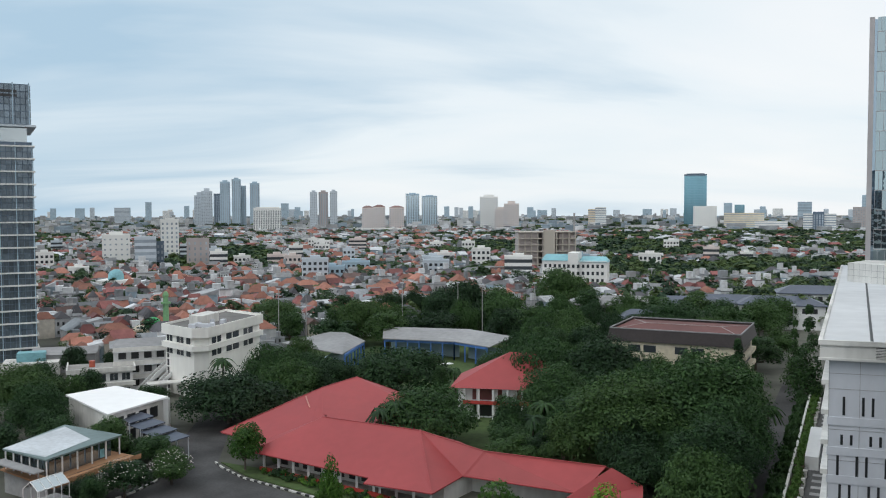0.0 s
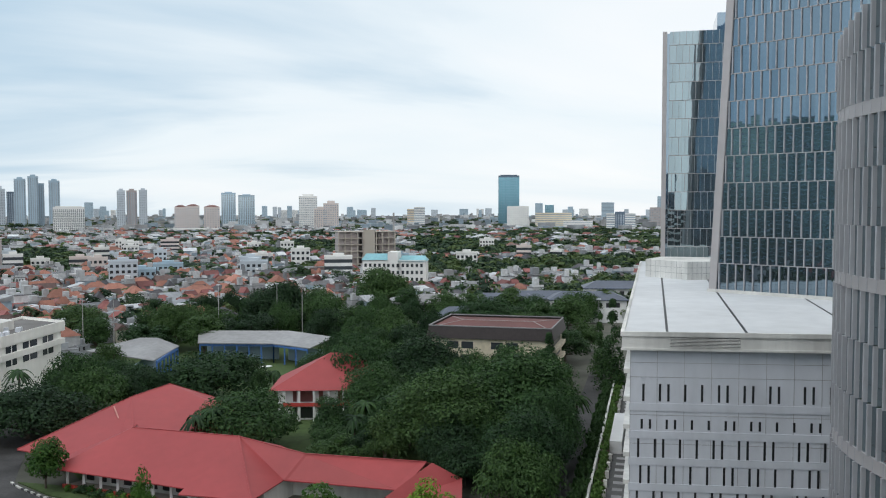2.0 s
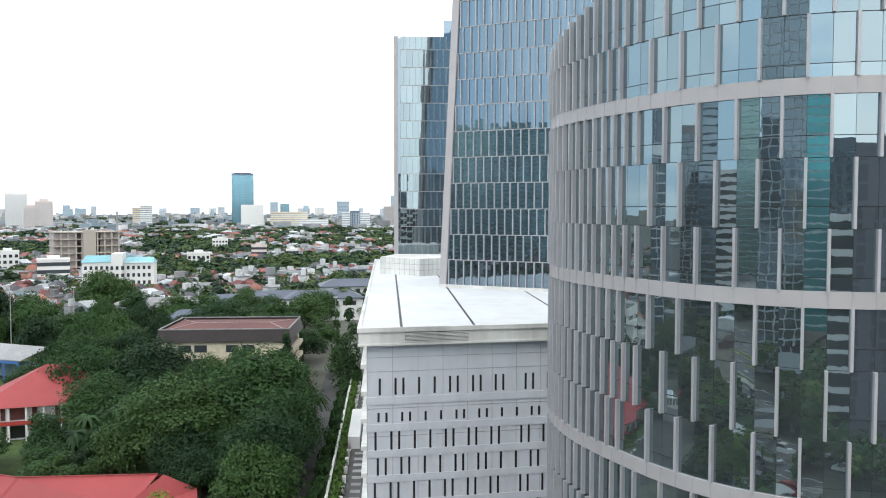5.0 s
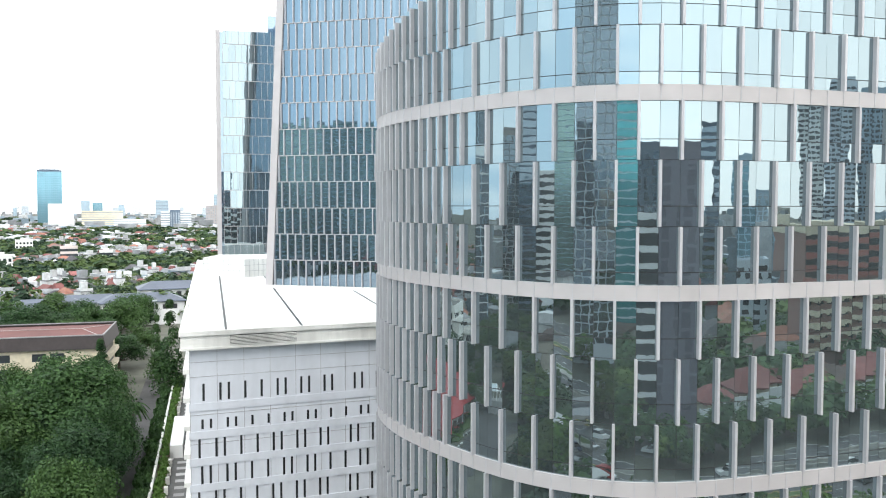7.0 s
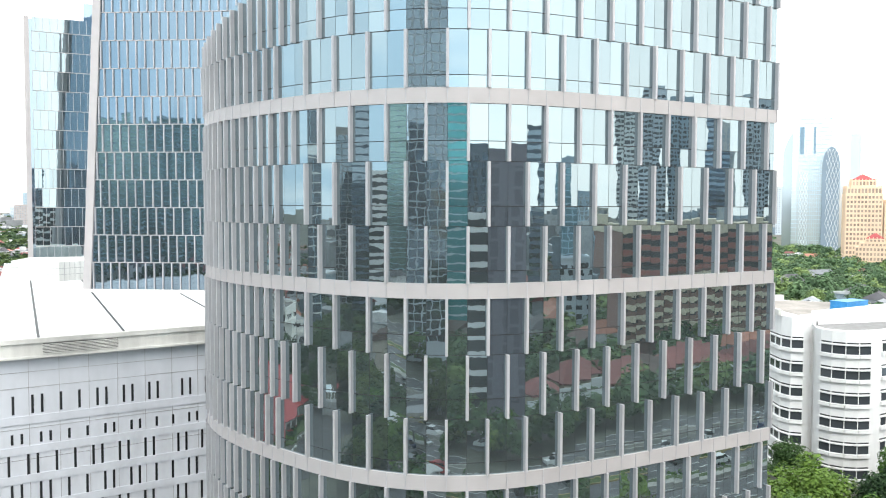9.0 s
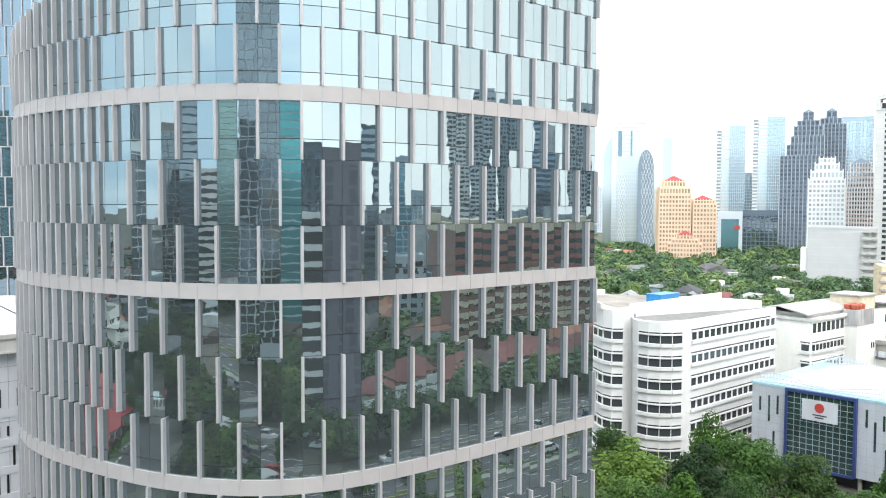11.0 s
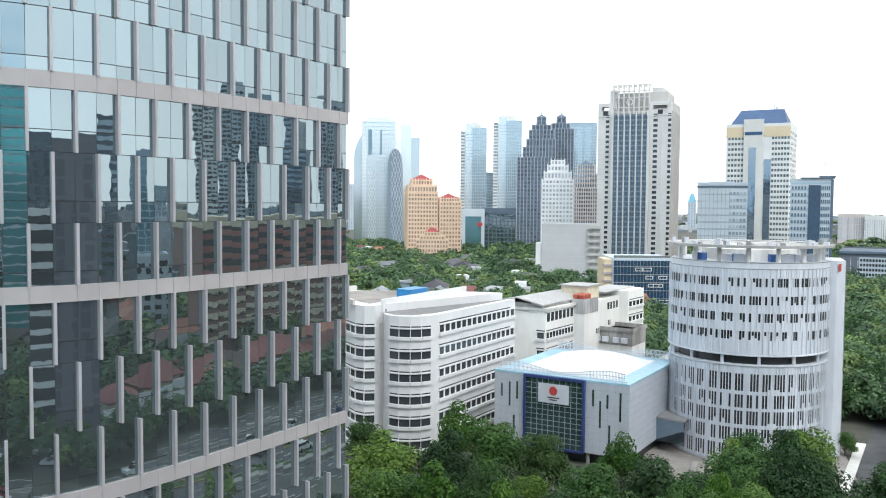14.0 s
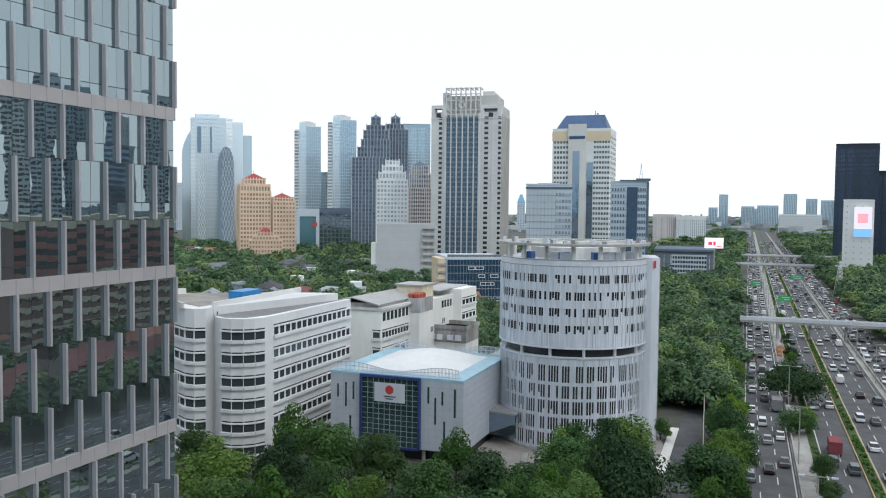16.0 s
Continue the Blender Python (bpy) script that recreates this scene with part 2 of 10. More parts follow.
# ---- mesh tools ----
class Form:
    """Vertices and faces of one part, in the coordinates of its thing."""

    def __init__(self):
        self.v, self.f = [], []

    def add(self, vs, fs):
        n = len(self.v)
        self.v.extend(vs)
        self.f.extend([tuple(i + n for i in f) for f in fs])
        return self

    def box(self, x0, y0, z0, x1, y1, z1):
        return self.add([(x0, y0, z0), (x1, y0, z0), (x1, y1, z0), (x0, y1, z0), (x0, y0, z1), (x1, y0, z1), (x1, y1, z1), (x0, y1, z1)],
                        [(0, 3, 2, 1), (4, 5, 6, 7), (0, 1, 5, 4), (1, 2, 6, 5), (2, 3, 7, 6), (3, 0, 4, 7)])

    def prism(self, poly, z0, z1):
        n = len(poly)
        area = sum(poly[i][0] * poly[(i + 1) % n][1] - poly[(i + 1) % n][0] * poly[i][1] for i in range(n))
        if area < 0:
            poly = poly[::-1]
        vs = [(x, y, z0) for x, y in poly] + [(x, y, z1) for x, y in poly]
        return self.add(vs, [tuple(range(n))[::-1], tuple(range(n, 2 * n))] + [(i, (i + 1) % n, n + (i + 1) % n, n + i) for i in range(n)])

    def slab(self, a, b, z0, z1, out, depth):
        """A box on the wall line from a to b, from out - depth to out beyond it (to the right of a to b)."""
        dx, dy = b[0] - a[0], b[1] - a[1]
        k = math.hypot(dx, dy) or 1
        nx, ny = dy / k, -dx / k
        o, i = out, out - depth
        return self.prism([(a[0] + nx * o, a[1] + ny * o), (b[0] + nx * o, b[1] + ny * o), (b[0] + nx * i, b[1] + ny * i), (a[0] + nx * i, a[1] + ny * i)], z0, z1)

    def beam(self, a, b, w, h=None):
        a, b = Vector(a), Vector(b)
        d = (b - a).normalized()
        side = d.cross(Vector((0, 0, 1)))
        side = Vector((1, 0, 0)) if side.length < 1e-3 else side.normalized()
        up = side.cross(d)
        s, u = side * w / 2, up * (h or w) / 2
        vs = [tuple(p + q) for p in (a, b) for q in (-s - u, s - u, s + u, -s + u)]
        return self.add(vs, [(0, 1, 2, 3), (7, 6, 5, 4), (0, 4, 5, 1), (1, 5, 6, 2), (2, 6, 7, 3), (3, 7, 4, 0)])

    def tube(self, x, y, z0, z1, r0, r1=None, n=12):
        r1 = r0 if r1 is None else r1
        c = [(math.cos(2 * math.pi * i / n), math.sin(2 * math.pi * i / n)) for i in range(n)]
        vs = [(x + r0 * a, y + r0 * b, z0) for a, b in c] + [(x + r1 * a, y + r1 * b, z1) for a, b in c]
        return self.add(vs, [tuple(range(n))[::-1], tuple(range(n, 2 * n))] + [(i, (i + 1) % n, n + (i + 1) % n, n + i) for i in range(n)])

    def dome(self, x, y, z, r, h, n=16, rings=5):
        vs, fs = [], []
        for j in range(rings):
            a = math.pi / 2 * j / rings
            vs += [(x + r * math.cos(a) * math.cos(2 * math.pi * i / n), y + r * math.cos(a) * math.sin(2 * math.pi * i / n), z + h * math.sin(a)) for i in range(n)]
        vs.append((x, y, z + h))
        for j in range(rings - 1):
            fs += [(j * n + i, j * n + (i + 1) % n, (j + 1) * n + (i + 1) % n, (j + 1) * n + i) for i in range(n)]
        fs += [((rings - 1) * n + i, (rings - 1) * n + (i + 1) % n, rings * n) for i in range(n)]
        return self.add(vs, fs)

    def hip(self, x0, y0, x1, y1, z0, z1, ridge=0.5, lip=0.0):
        """A hipped roof over a rectangle; ridge: its length as a share of the longer side (1: gable)."""
        if x1 - x0 >= y1 - y0:
            c, k = (y0 + y1) / 2, (x1 - x0) * (1 - ridge) / 2
            r = [(x0 + k, c, z1), (x1 - k, c, z1)]
            f = [(0, 1, 5, 4), (1, 2, 5), (2, 3, 4, 5), (3, 0, 4), (3, 2, 1, 0)]
        else:
            c, k = (x0 + x1) / 2, (y1 - y0) * (1 - ridge) / 2
            r = [(c, y0 + k, z1), (c, y1 - k, z1)]
            f = [(0, 1, 4), (1, 2, 5, 4), (2, 3, 5), (3, 0, 4, 5), (3, 2, 1, 0)]
        self.add([(x0, y0, z0), (x1, y0, z0), (x1, y1, z0), (x0, y1, z0)] + r, f)
        if lip:
            self.box(x0, y0, z0 - lip, x1, y1, z0)
        return self

    def sheet(self, top, thick):
        """A plate of any outline with the given upper corners."""
        n = len(top)
        low = [(x, y, z - thick) for x, y, z in top]
        return self.add(list(top) + low, [tuple(range(n)), tuple(range(n, 2 * n))[::-1]] + [(i, n + i, n + (i + 1) % n, (i + 1) % n) for i in range(n)])

    def mesh(self, name, material):
        me = bpy.data.meshes.new(name)
        me.from_pydata(self.v, [], self.f)
        for m in (material if isinstance(material, (list, tuple)) else [material]):
            me.materials.append(m)
        me.update()
        return me


def polar(azimuth, distance):
    a = radians(azimuth)
    return distance * math.sin(a), distance * math.cos(a)


def along(s, w):
    """A place by the highway: s metres along it, w metres to its right from its near kerb."""
    return s * 0.9397 - w * 0.342, -s * 0.342 - w * 0.9397


def thing(name, label, category, x=0.0, y=0.0, z=0.0, turn=0.0, group="", kind=""):
    ob = new(name)
    ob.empty_display_size = 0.5
    ob.location, ob.rotation_euler = (x, y, z), (0, 0, radians(turn))
    return tagged(ob, label, category, group, kind)


def part(name, form, material, parent=None, label="", kind="", at=None, turn=0.0):
    ob = new(name, form.mesh(name, material) if isinstance(form, Form) else form)
    if parent is not None:
        ob.parent = parent
    if at is not None:
        ob.location, ob.rotation_euler = at, (0, 0, radians(turn))
    return tagged(ob, label, kind=kind)


def solid(name, form, material, label, category, group="", kind="", at=(0, 0, 0), turn=0.0):
    ob = part(name, form, material, None, label, kind, at, turn)
    return tagged(ob, category=category, group=group)


def smooth(ob):
    for p in ob.data.polygons:
        p.use_smooth = True
    return ob


# ---- ground, highway and inner roads ----
def strip(name, s0, s1, w0, w1, z, material, label, thick=0.3, category="road", kind="structure", step=400):
    n = max(1, int((s1 - s0) / step))
    f = Form()
    for i in range(n):
        a, b = s0 + (s1 - s0) * i / n, s0 + (s1 - s0) * (i + 1) / n
        f.prism([along(a, w0), along(b, w0), along(b, w1), along(a, w1)], z - thick, z)
    return solid(name, f, material, label, category, kind=kind)


GROUND = surface("city ground", (0.085, 0.087, 0.07), 0.95, grain=0.15, vary=0.3, stain=0.4)
solid("ground", Form().box(-4900, -4900, -1, 4900, 4900, 0), GROUND, "dusty grey-green city ground reaching the horizon", "ground", kind="structure")
strip("road", -700, 1800, 0, 8.6, 0.05, ASPHALT, "dark asphalt service road full of traffic")
strip("road", -700, 1800, 13.4, 20.0, 0.05, ASPHALT, "dark asphalt main carriageway beside the median")
strip("road", -700, 1800, 21.6, 31.0, 0.05, ASPHALT, "wide dark asphalt toll carriageway")
strip("road", -700, 1800, 33.2, 42.0, 0.05, ASPHALT, "asphalt carriageway of the opposite direction")
strip("pavement", -700, 1800, 8.6, 12.0, 0.2, CONCRETE, "light concrete busway strip between the roads", category="pavement")
strip("pavement", -700, 1800, 12.0, 13.4, 0.18, GRASS, "planted kerb strip beside the carriageway", category="verge")
strip("pavement", -700, 1800, 20.0, 21.6, 0.22, GRASS, "grassy median with hedges", category="verge")
strip("pavement", -700, 1800, 31.0, 33.2, 0.25, CONCRETE, "concrete separator strip between carriageways", category="pavement")
strip("road", 60, 330, -12.2, -8.2, 0.04, ASPHALT, "narrow asphalt access road under trees")
strip("pavement", 148, 180, -14.0, -12.3, 0.15, DIRTY_WHITE, "pale paved walk beside the access road", category="pavement")

lines = Form()
for w in (2.9, 5.7, 16.7, 24.7, 27.8, 36.0, 39.0):
    s = -400.0
    while s < 700:
        lines.prism([along(s, w - 0.09), along(s + 4, w - 0.09), along(s + 4, w + 0.09), along(s, w + 0.09)], 0.05, 0.056)
        s += 9
for w in (0.35, 8.3, 13.7, 21.9, 30.7, 33.5, 41.7):
    for i in range(-7, 10):
        a = 20 + i * 90
        lines.prism([along(a, w - 0.1), along(a + 90, w - 0.1), along(a + 90, w + 0.1), along(a, w + 0.1)], 0.05, 0.056)
solid("lane_markings", lines, LINE, "worn white lane markings on the asphalt", "marking", kind="stuff")
kerb = Form()
for w in (19.75, 21.7):
    for i in range(-7, 10):
        a = 20 + i * 90
        kerb.prism([along(a, w - 0.12), along(a + 90, w - 0.12), along(a + 90, w + 0.12), along(a, w + 0.12)], 0.05, 0.28)
solid("kerb", kerb, ORANGE_LINE, "yellow-painted kerb along the median", "kerb", kind="structure")
rail = Form()
for w in (9.0, 31.2, 33.0):
    for i in range(-7, 10):
        a = 20 + i * 90
        rail.prism([along(a, w - 0.15), along(a + 90, w - 0.15), along(a + 90, w + 0.15), along(a, w + 0.15)], 0.2, 0.95)
solid("barrier", rail, CONCRETE, "low grey concrete barrier along the road", "barrier", kind="structure")


# ---- curved glass office tower ----
def curve_through(pts, step, first=None):
    """Points at even steps along a smooth curve."""
    fine = []
    for i in range(len(pts) - 1):
        p = [Vector(pts[max(0, min(len(pts) - 1, i + k))]) for k in (-1, 0, 1, 2)]
        for j in range(30):
            t = j / 30
            fine.append(0.5 * (2 * p[1] + (p[2] - p[0]) * t + (2 * p[0] - 5 * p[1] + 4 * p[2] - p[3]) * t * t + (3 * p[1] - p[0] - 3 * p[2] + p[3]) * t ** 3))
    fine.append(Vector(pts[-1]))
    out, left = [fine[0]], first or step
    for a, b in zip(fine, fine[1:]):
        d = (b - a).length
        while d >= left:
            a = a + (b - a) * (left / d)
            out.append(a)
            d, left = (b - a).length, step
        left -= d
    return out


PANE, STOREY = 1.33, 4.2
PLAN = [(69.7, 21.35), (62.6, 24.1), (56.2, 26.6), (50.4, 29.1), (46.9, 31.0), (44.3, 33.3), (42.6, 36.0), (41.6, 39.2), (41.2, 42.6), (41.35, 46.2),
        (41.75, 50), (42.5, 54), (43.7, 57.6), (45.5, 61.0), (48.2, 64), (51.8, 66.5), (57, 68)]
ring = curve_through(PLAN, PANE, 1.1)
BANDS = (14.3, 26.9, 39.5, 52.1)


def tower_top(p):
    return 62.1 if p.y < 43 else 62.1 - 3.8 * min(1, (p.y - 43) / 17)


def curved_tower():
    t = thing("office_tower", "curved glass office tower with grey fins and beige bands", "office tower", 55, 45, 0)
    o = Vector((55, 45))
    loc = [p - o for p in ring]
    n = len(loc)
    nrm = []
    for i in range(n - 1):
        d = (loc[i + 1] - loc[i]).normalized()
        nrm.append(Vector((-d.y, d.x)) if Vector((-d.y, d.x)).dot(Vector((-1, -0.6))) > 0 or i > 40 else Vector((d.y, -d.x)))
    for i in range(1, n - 1):
        if nrm[i].dot(nrm[i - 1]) < 0:
            nrm[i] = -nrm[i]
    vert = [((nrm[max(0, i - 1)] + nrm[min(n - 2, i)]) / 2).normalized() for i in range(n)]
    back = [Vector((32, 14)) , Vector((28, -16))]
    core = Form().prism([tuple(p - m * 0.35) for p, m in zip(loc, vert)] + [tuple(b) for b in back], 0, 57)
    part("core", core, DARK, t, "dark building core behind the glass")
    side = Form()
    e0, e1 = loc[0] + vert[0] * 0.05, back[1]
    side.prism([tuple(e0), tuple(e1 + Vector((0.2, -1))), tuple(e1), tuple(e0 + Vector((-0.1, 0.5)))], 0, 61.2)
    part("side_wall", side, GLASS_DARK, t)
    for zb in BANDS:
        f = Form()
        vs = []
        for p, m in zip(loc, vert):
            for o2, z in ((0.22, -0.5), (0.22, 0.5), (-0.1, 0.5), (-0.1, -0.5)):
                vs.append((p.x + m.x * o2, p.y + m.y * o2, zb + z))
        fs = [(0, 1, 2, 3), tuple(4 * n - 4 + k for k in (3, 2, 1, 0))]
        for i in range(n - 1):
            fs += [(4 * i + k, 4 * i + 4 + k, 4 * i + 4 + (k + 1) % 4, 4 * i + (k + 1) % 4) for k in range(4)]
        f.add(vs, fs)
        part("band", f, ALU_BAND, t, "beige aluminium floor band")
    mull, joined, fins_far = Form(), Form(), Form()
    for i in range(n):
        p, m = loc[i], vert[i]
        d = Vector((m.y, -m.x)) * 0.025
        mull.prism([tuple(p + d + m * 0.03), tuple(p - d + m * 0.03), tuple(p - d - m * 0.1), tuple(p + d - m * 0.1)], 10, tower_top(p + o))
    rnd = random.Random(5)
    vision = Form().box(-PANE / 2 + 0.012, -0.05, 0.0, PANE / 2 - 0.012, 0, 2.86).mesh("pane", GLASS)
    spandrel = Form().box(-PANE / 2 + 0.012, -0.05, 0.0, PANE / 2 - 0.012, 0, 1.28).mesh("pane", GLASS)
    floors = [BANDS[0] + STOREY * k for k in range(12)]
    transom = Form()
    for k, z in enumerate(floors):
        for zz in (z, z + 1.3):
            for i in range(n - 1):
                if zz < tower_top(ring[i]) - 0.3:
                    transom.prism([tuple(loc[i] + vert[i] * 0.02), tuple(loc[i + 1] + vert[i + 1] * 0.02), tuple(loc[i + 1] - vert[i + 1] * 0.08), tuple(loc[i] - vert[i] * 0.08)], zz - 0.03, zz + 0.03)
        for i in range(n - 1):
            c, m = (loc[i] + loc[i + 1]) / 2, nrm[i]
            ang = math.atan2(m.y, m.x) + math.pi / 2
            top = tower_top(ring[i])
            wide = (loc[i + 1] - loc[i]).length - 0.024
            for z0, z1, me in ((z + 0.03, z + 1.28, spandrel), (z + 1.33, z + 4.17, vision)):
                z1 = min(z1, top)
                if z1 - z0 < 0.2:
                    continue
                ya, ti = ang + rnd.gauss(0, 0.0035), rnd.gauss(0, 0.0025)
                if me is vision and 2 <= k <= 8 and 1 <= i <= 40 and z1 - z0 > 2.8 and k not in (2,):
                    ob = part("pane", me, None, t)
                    ob.location, ob.rotation_euler = (c.x, c.y, z0), (ti, 0, ya)
                else:
                    mm = Matrix.Translation((c.x, c.y, z0)) @ Euler((ti, 0, ya)).to_matrix().to_4x4()
                    b = Form().box(-wide / 2, -0.05, 0, wide / 2, 0, z1 - z0)
                    joined.add([tuple(mm @ Vector(v)) for v in b.v], b.f)
    part("glazing", joined, GLASS_JOINED, t, kind="stuff")
    part("mullion", mull, BLACK, t, kind="stuff")
    part("transom", transom, BLACK, t, kind="stuff")
    # vertical fins, one storey high, set off by one pane from floor to floor
    blade = Form().box(-0.09, -0.37, 0, 0.09, 0.0, STOREY)
    fin = [Form().box(-0.09, -0.37, lo, 0.09, 0.0, STOREY - hi).mesh("fin", ALU) for lo, hi in ((0.5, 0), (0, 0), (0, 0.5))]
    seam = Form()
    count = 0
    for k, z in enumerate(floors):
        for i in range(n - 1):
            p, m = loc[i], vert[i]
            if ring[i].y > 46.5:          # round the flank the fins stand at every pane, half a pane off on each second floor
                if k % 2:
                    p, m = (loc[i] + loc[i + 1]) / 2, nrm[i]
            elif i % 2 != (k + 1) % 2:
                continue
            top = min(STOREY, tower_top(ring[i]) - z)
            if top < 0.5:
                continue
            ang = math.atan2(m.y, m.x) + math.pi / 2
            if top == STOREY and 2 <= k <= 9 and count < 300:
                part("fin", fin[k % 3], None, t, at=(p.x, p.y, z), turn=math.degrees(ang))
                count += 1
            else:
                lo, hi = (0.5 if k % 3 == 0 else 0), (0.5 if k % 3 == 2 else 0)
                mm = Matrix.Translation((p.x, p.y, z + lo)) @ Matrix.Rotation(ang, 4, "Z") @ Matrix.Diagonal((1, 1, (top - lo - (hi if top == STOREY else 0)) / STOREY, 1))
                fins_far.add([tuple(mm @ Vector(v)) for v in blade.v], blade.f)
    for zb in BANDS:
        for i in range(0, n - 1):
            p, m = loc[i], vert[i]
            d = Vector((m.y, -m.x)) * 0.03
            seam.prism([tuple(p + d + m * 0.25), tuple(p - d + m * 0.25), tuple(p - d + m * 0.2), tuple(p + d + m * 0.2)], zb - 0.5, zb + 0.5)
    part("band_seam", seam, ALU, t, kind="stuff")
    if fins_far.v:
        part("fin", fins_far, ALU, t, kind="stuff")


curved_tower()


# ---- parking podium with slot windows ----
def podium():
    ax, ay = 38.5, 87.3
    t = thing("podium_building", "pale grey podium with slot windows and flat white roof", "building", ax, ay, 0)
    e = Vector((22.4, -7.4)).normalized()       # along the front
    g = Vector((0.435, 0.900))                  # along the garden side
    def at(a, b):
        p = e * a + g * b
        return (p.x, p.y)
    part("wall", Form().prism([at(0.9, 0.6), at(62, 0.6), at(62, 128), at(0.9, 128)], 0, 29.7), PALE_PANEL, t)
    part("roof", Form().prism([at(0, 0), at(63, 0), at(63, 128), at(0, 128)], 31.0, 31.35), SCREED, t, "flat white screed roof")
    f = Form()
    for a, b, c, d in ((0, 0, 63, 0.5), (0, 0.5, 0.5, 128)):
        f.prism([at(a, b), at(c, b), at(c, d), at(a, d)], 29.55, 31.0)
    part("fascia", f, DIRTY_WHITE, t, "weathered white roof fascia")
    f = Form()
    f.prism([at(-0.15, -0.15), at(63, -0.15), at(63, 0.25), at(-0.15, 0.25)], 31.0, 31.5)
    f.prism([at(-0.15, 0.25), at(0.25, 0.25), at(0.25, 128), at(-0.15, 128)], 31.0, 31.5)
    f.prism([at(-0.1, -0.12), at(63, -0.12), at(63, 0.1), at(-0.1, 0.1)], 29.45, 29.7)
    part("coping", f, DIRTY_WHITE, t)
    f = Form()
    for a in (4.7, 13.2, 25.5, 38):
        f.prism([at(a, 0.6), at(a + 0.3, 0.6), at(a + 0.3, 105), at(a, 105)], 31.35, 31.356)
    part("gutter", f, BLACK, t, "dark roof gutters", kind="stuff")
    for a0, a1 in ((5.2, 12.6), (22.5, 30)):
        lv = part("louvre", Form().prism([at(a0, -0.02), at(a1, -0.02), at(a1, 0.1), at(a0, 0.1)], 29.8, 30.9), DARK, t)
        for k in range(7):
            z = 29.82 + k * 0.155
            part("slat", Form().prism([at(a0, -0.1), at(a1, -0.1), at(a1, -0.02), at(a0, -0.02)], z, z + 0.09), DIRTY_WHITE, lv)
    rnd = random.Random(3)
    # belts of cladding and slots in broken rhythm
    rows = [(24.7, 1.9), (21.2, 1.05), (18.55, 2.2), (15.55, 2.0), (12.75, 2.2), (9.8, 2.0), (6.9, 2.2), (4, 2)]
    for z in (23.1, 20.0, 17.05, 14.15, 11.25, 8.3, 5.4):
        part("belt", Form().prism([at(0.8, 0.52), at(62, 0.52), at(62, 0.6), at(0.8, 0.6)], z - 0.42, z + 0.42), PALE_PANEL, t)
    joints = Form()
    for k in range(15):
        a = 0.9 + k * 2.9
        joints.prism([at(a, 0.57), at(a + 0.04, 0.57), at(a + 0.04, 0.6), at(a, 0.6)], 0, 29.4)
    for z in (26.4, 28.0, 22.2, 19.0):
        joints.prism([at(0.9, 0.57), at(62, 0.57), at(62, 0.6), at(0.9, 0.6)], z, z + 0.04)
    part("joint", joints, GREY, t, kind="stuff")
    turn = math.degrees(math.atan2(e.y, e.x))
    beat = ((0, 2, 3, 5, 7, 9, 10, 12, 13, 15, 16, 19, 20, 22), (0, 1, 3, 4, 6, 8, 10, 11, 13, 14, 16, 18, 20, 21))
    for r, (z, h) in enumerate(rows):
        slot = Form().box(-0.12, -0.02, -h / 2, 0.12, 0.12, h / 2).mesh("slot_window", DARK)
        first = (2.35, 2.2, 1.85, 2.1, 1.75, 2.1, 1.75, 2.1)[r]
        for lap in (0, 24):
            for b in beat[r % 2]:
                p = e * (first + (b + lap) * 0.9) + g * 0.57
                part("slot_window", slot, None, t, at=(p.x, p.y, z), turn=turn)
    # garden side: a dark service wall with pale ledges
    f = Form()
    for k in range(9):
        z = 2 + k * 3.1
        f.prism([at(0.2, 0.6), at(0.9, 0.6), at(0.9, 120), at(0.2, 120)], z, z + 0.5)
    part("ledge", f, DIRTY_WHITE, t, kind="stuff")
    # stair house on the roof
    h = [Vector(v) for v in ((74.8, 158.5), (78.6, 148.6), (86.5, 148.6), (92, 160), (82, 166))]
    hp = [(v.x - ax, v.y - ay) for v in h]
    rh = part("roof_house", Form().prism(hp, 31.35, 34.8), DIRTY_WHITE, t, "white panelled roof house")
    f = Form()
    for i in range(2):
        for k in range(1, 8):
            a = Vector(hp[i]).lerp(Vector(hp[i + 1]), k / 8)
            b = a + (Vector(hp[i + 1]) - Vector(hp[i])).normalized() * 0.05
            f.slab(tuple(a), tuple(b), 31.4, 34.8, 0.012, 0.05)
        for z in (32.5, 33.6):
            f.slab(hp[i], hp[i + 1], z, z + 0.05, 0.012, 0.05)
    part("panel_joint", f, GREY, rh, kind="stuff")


podium()


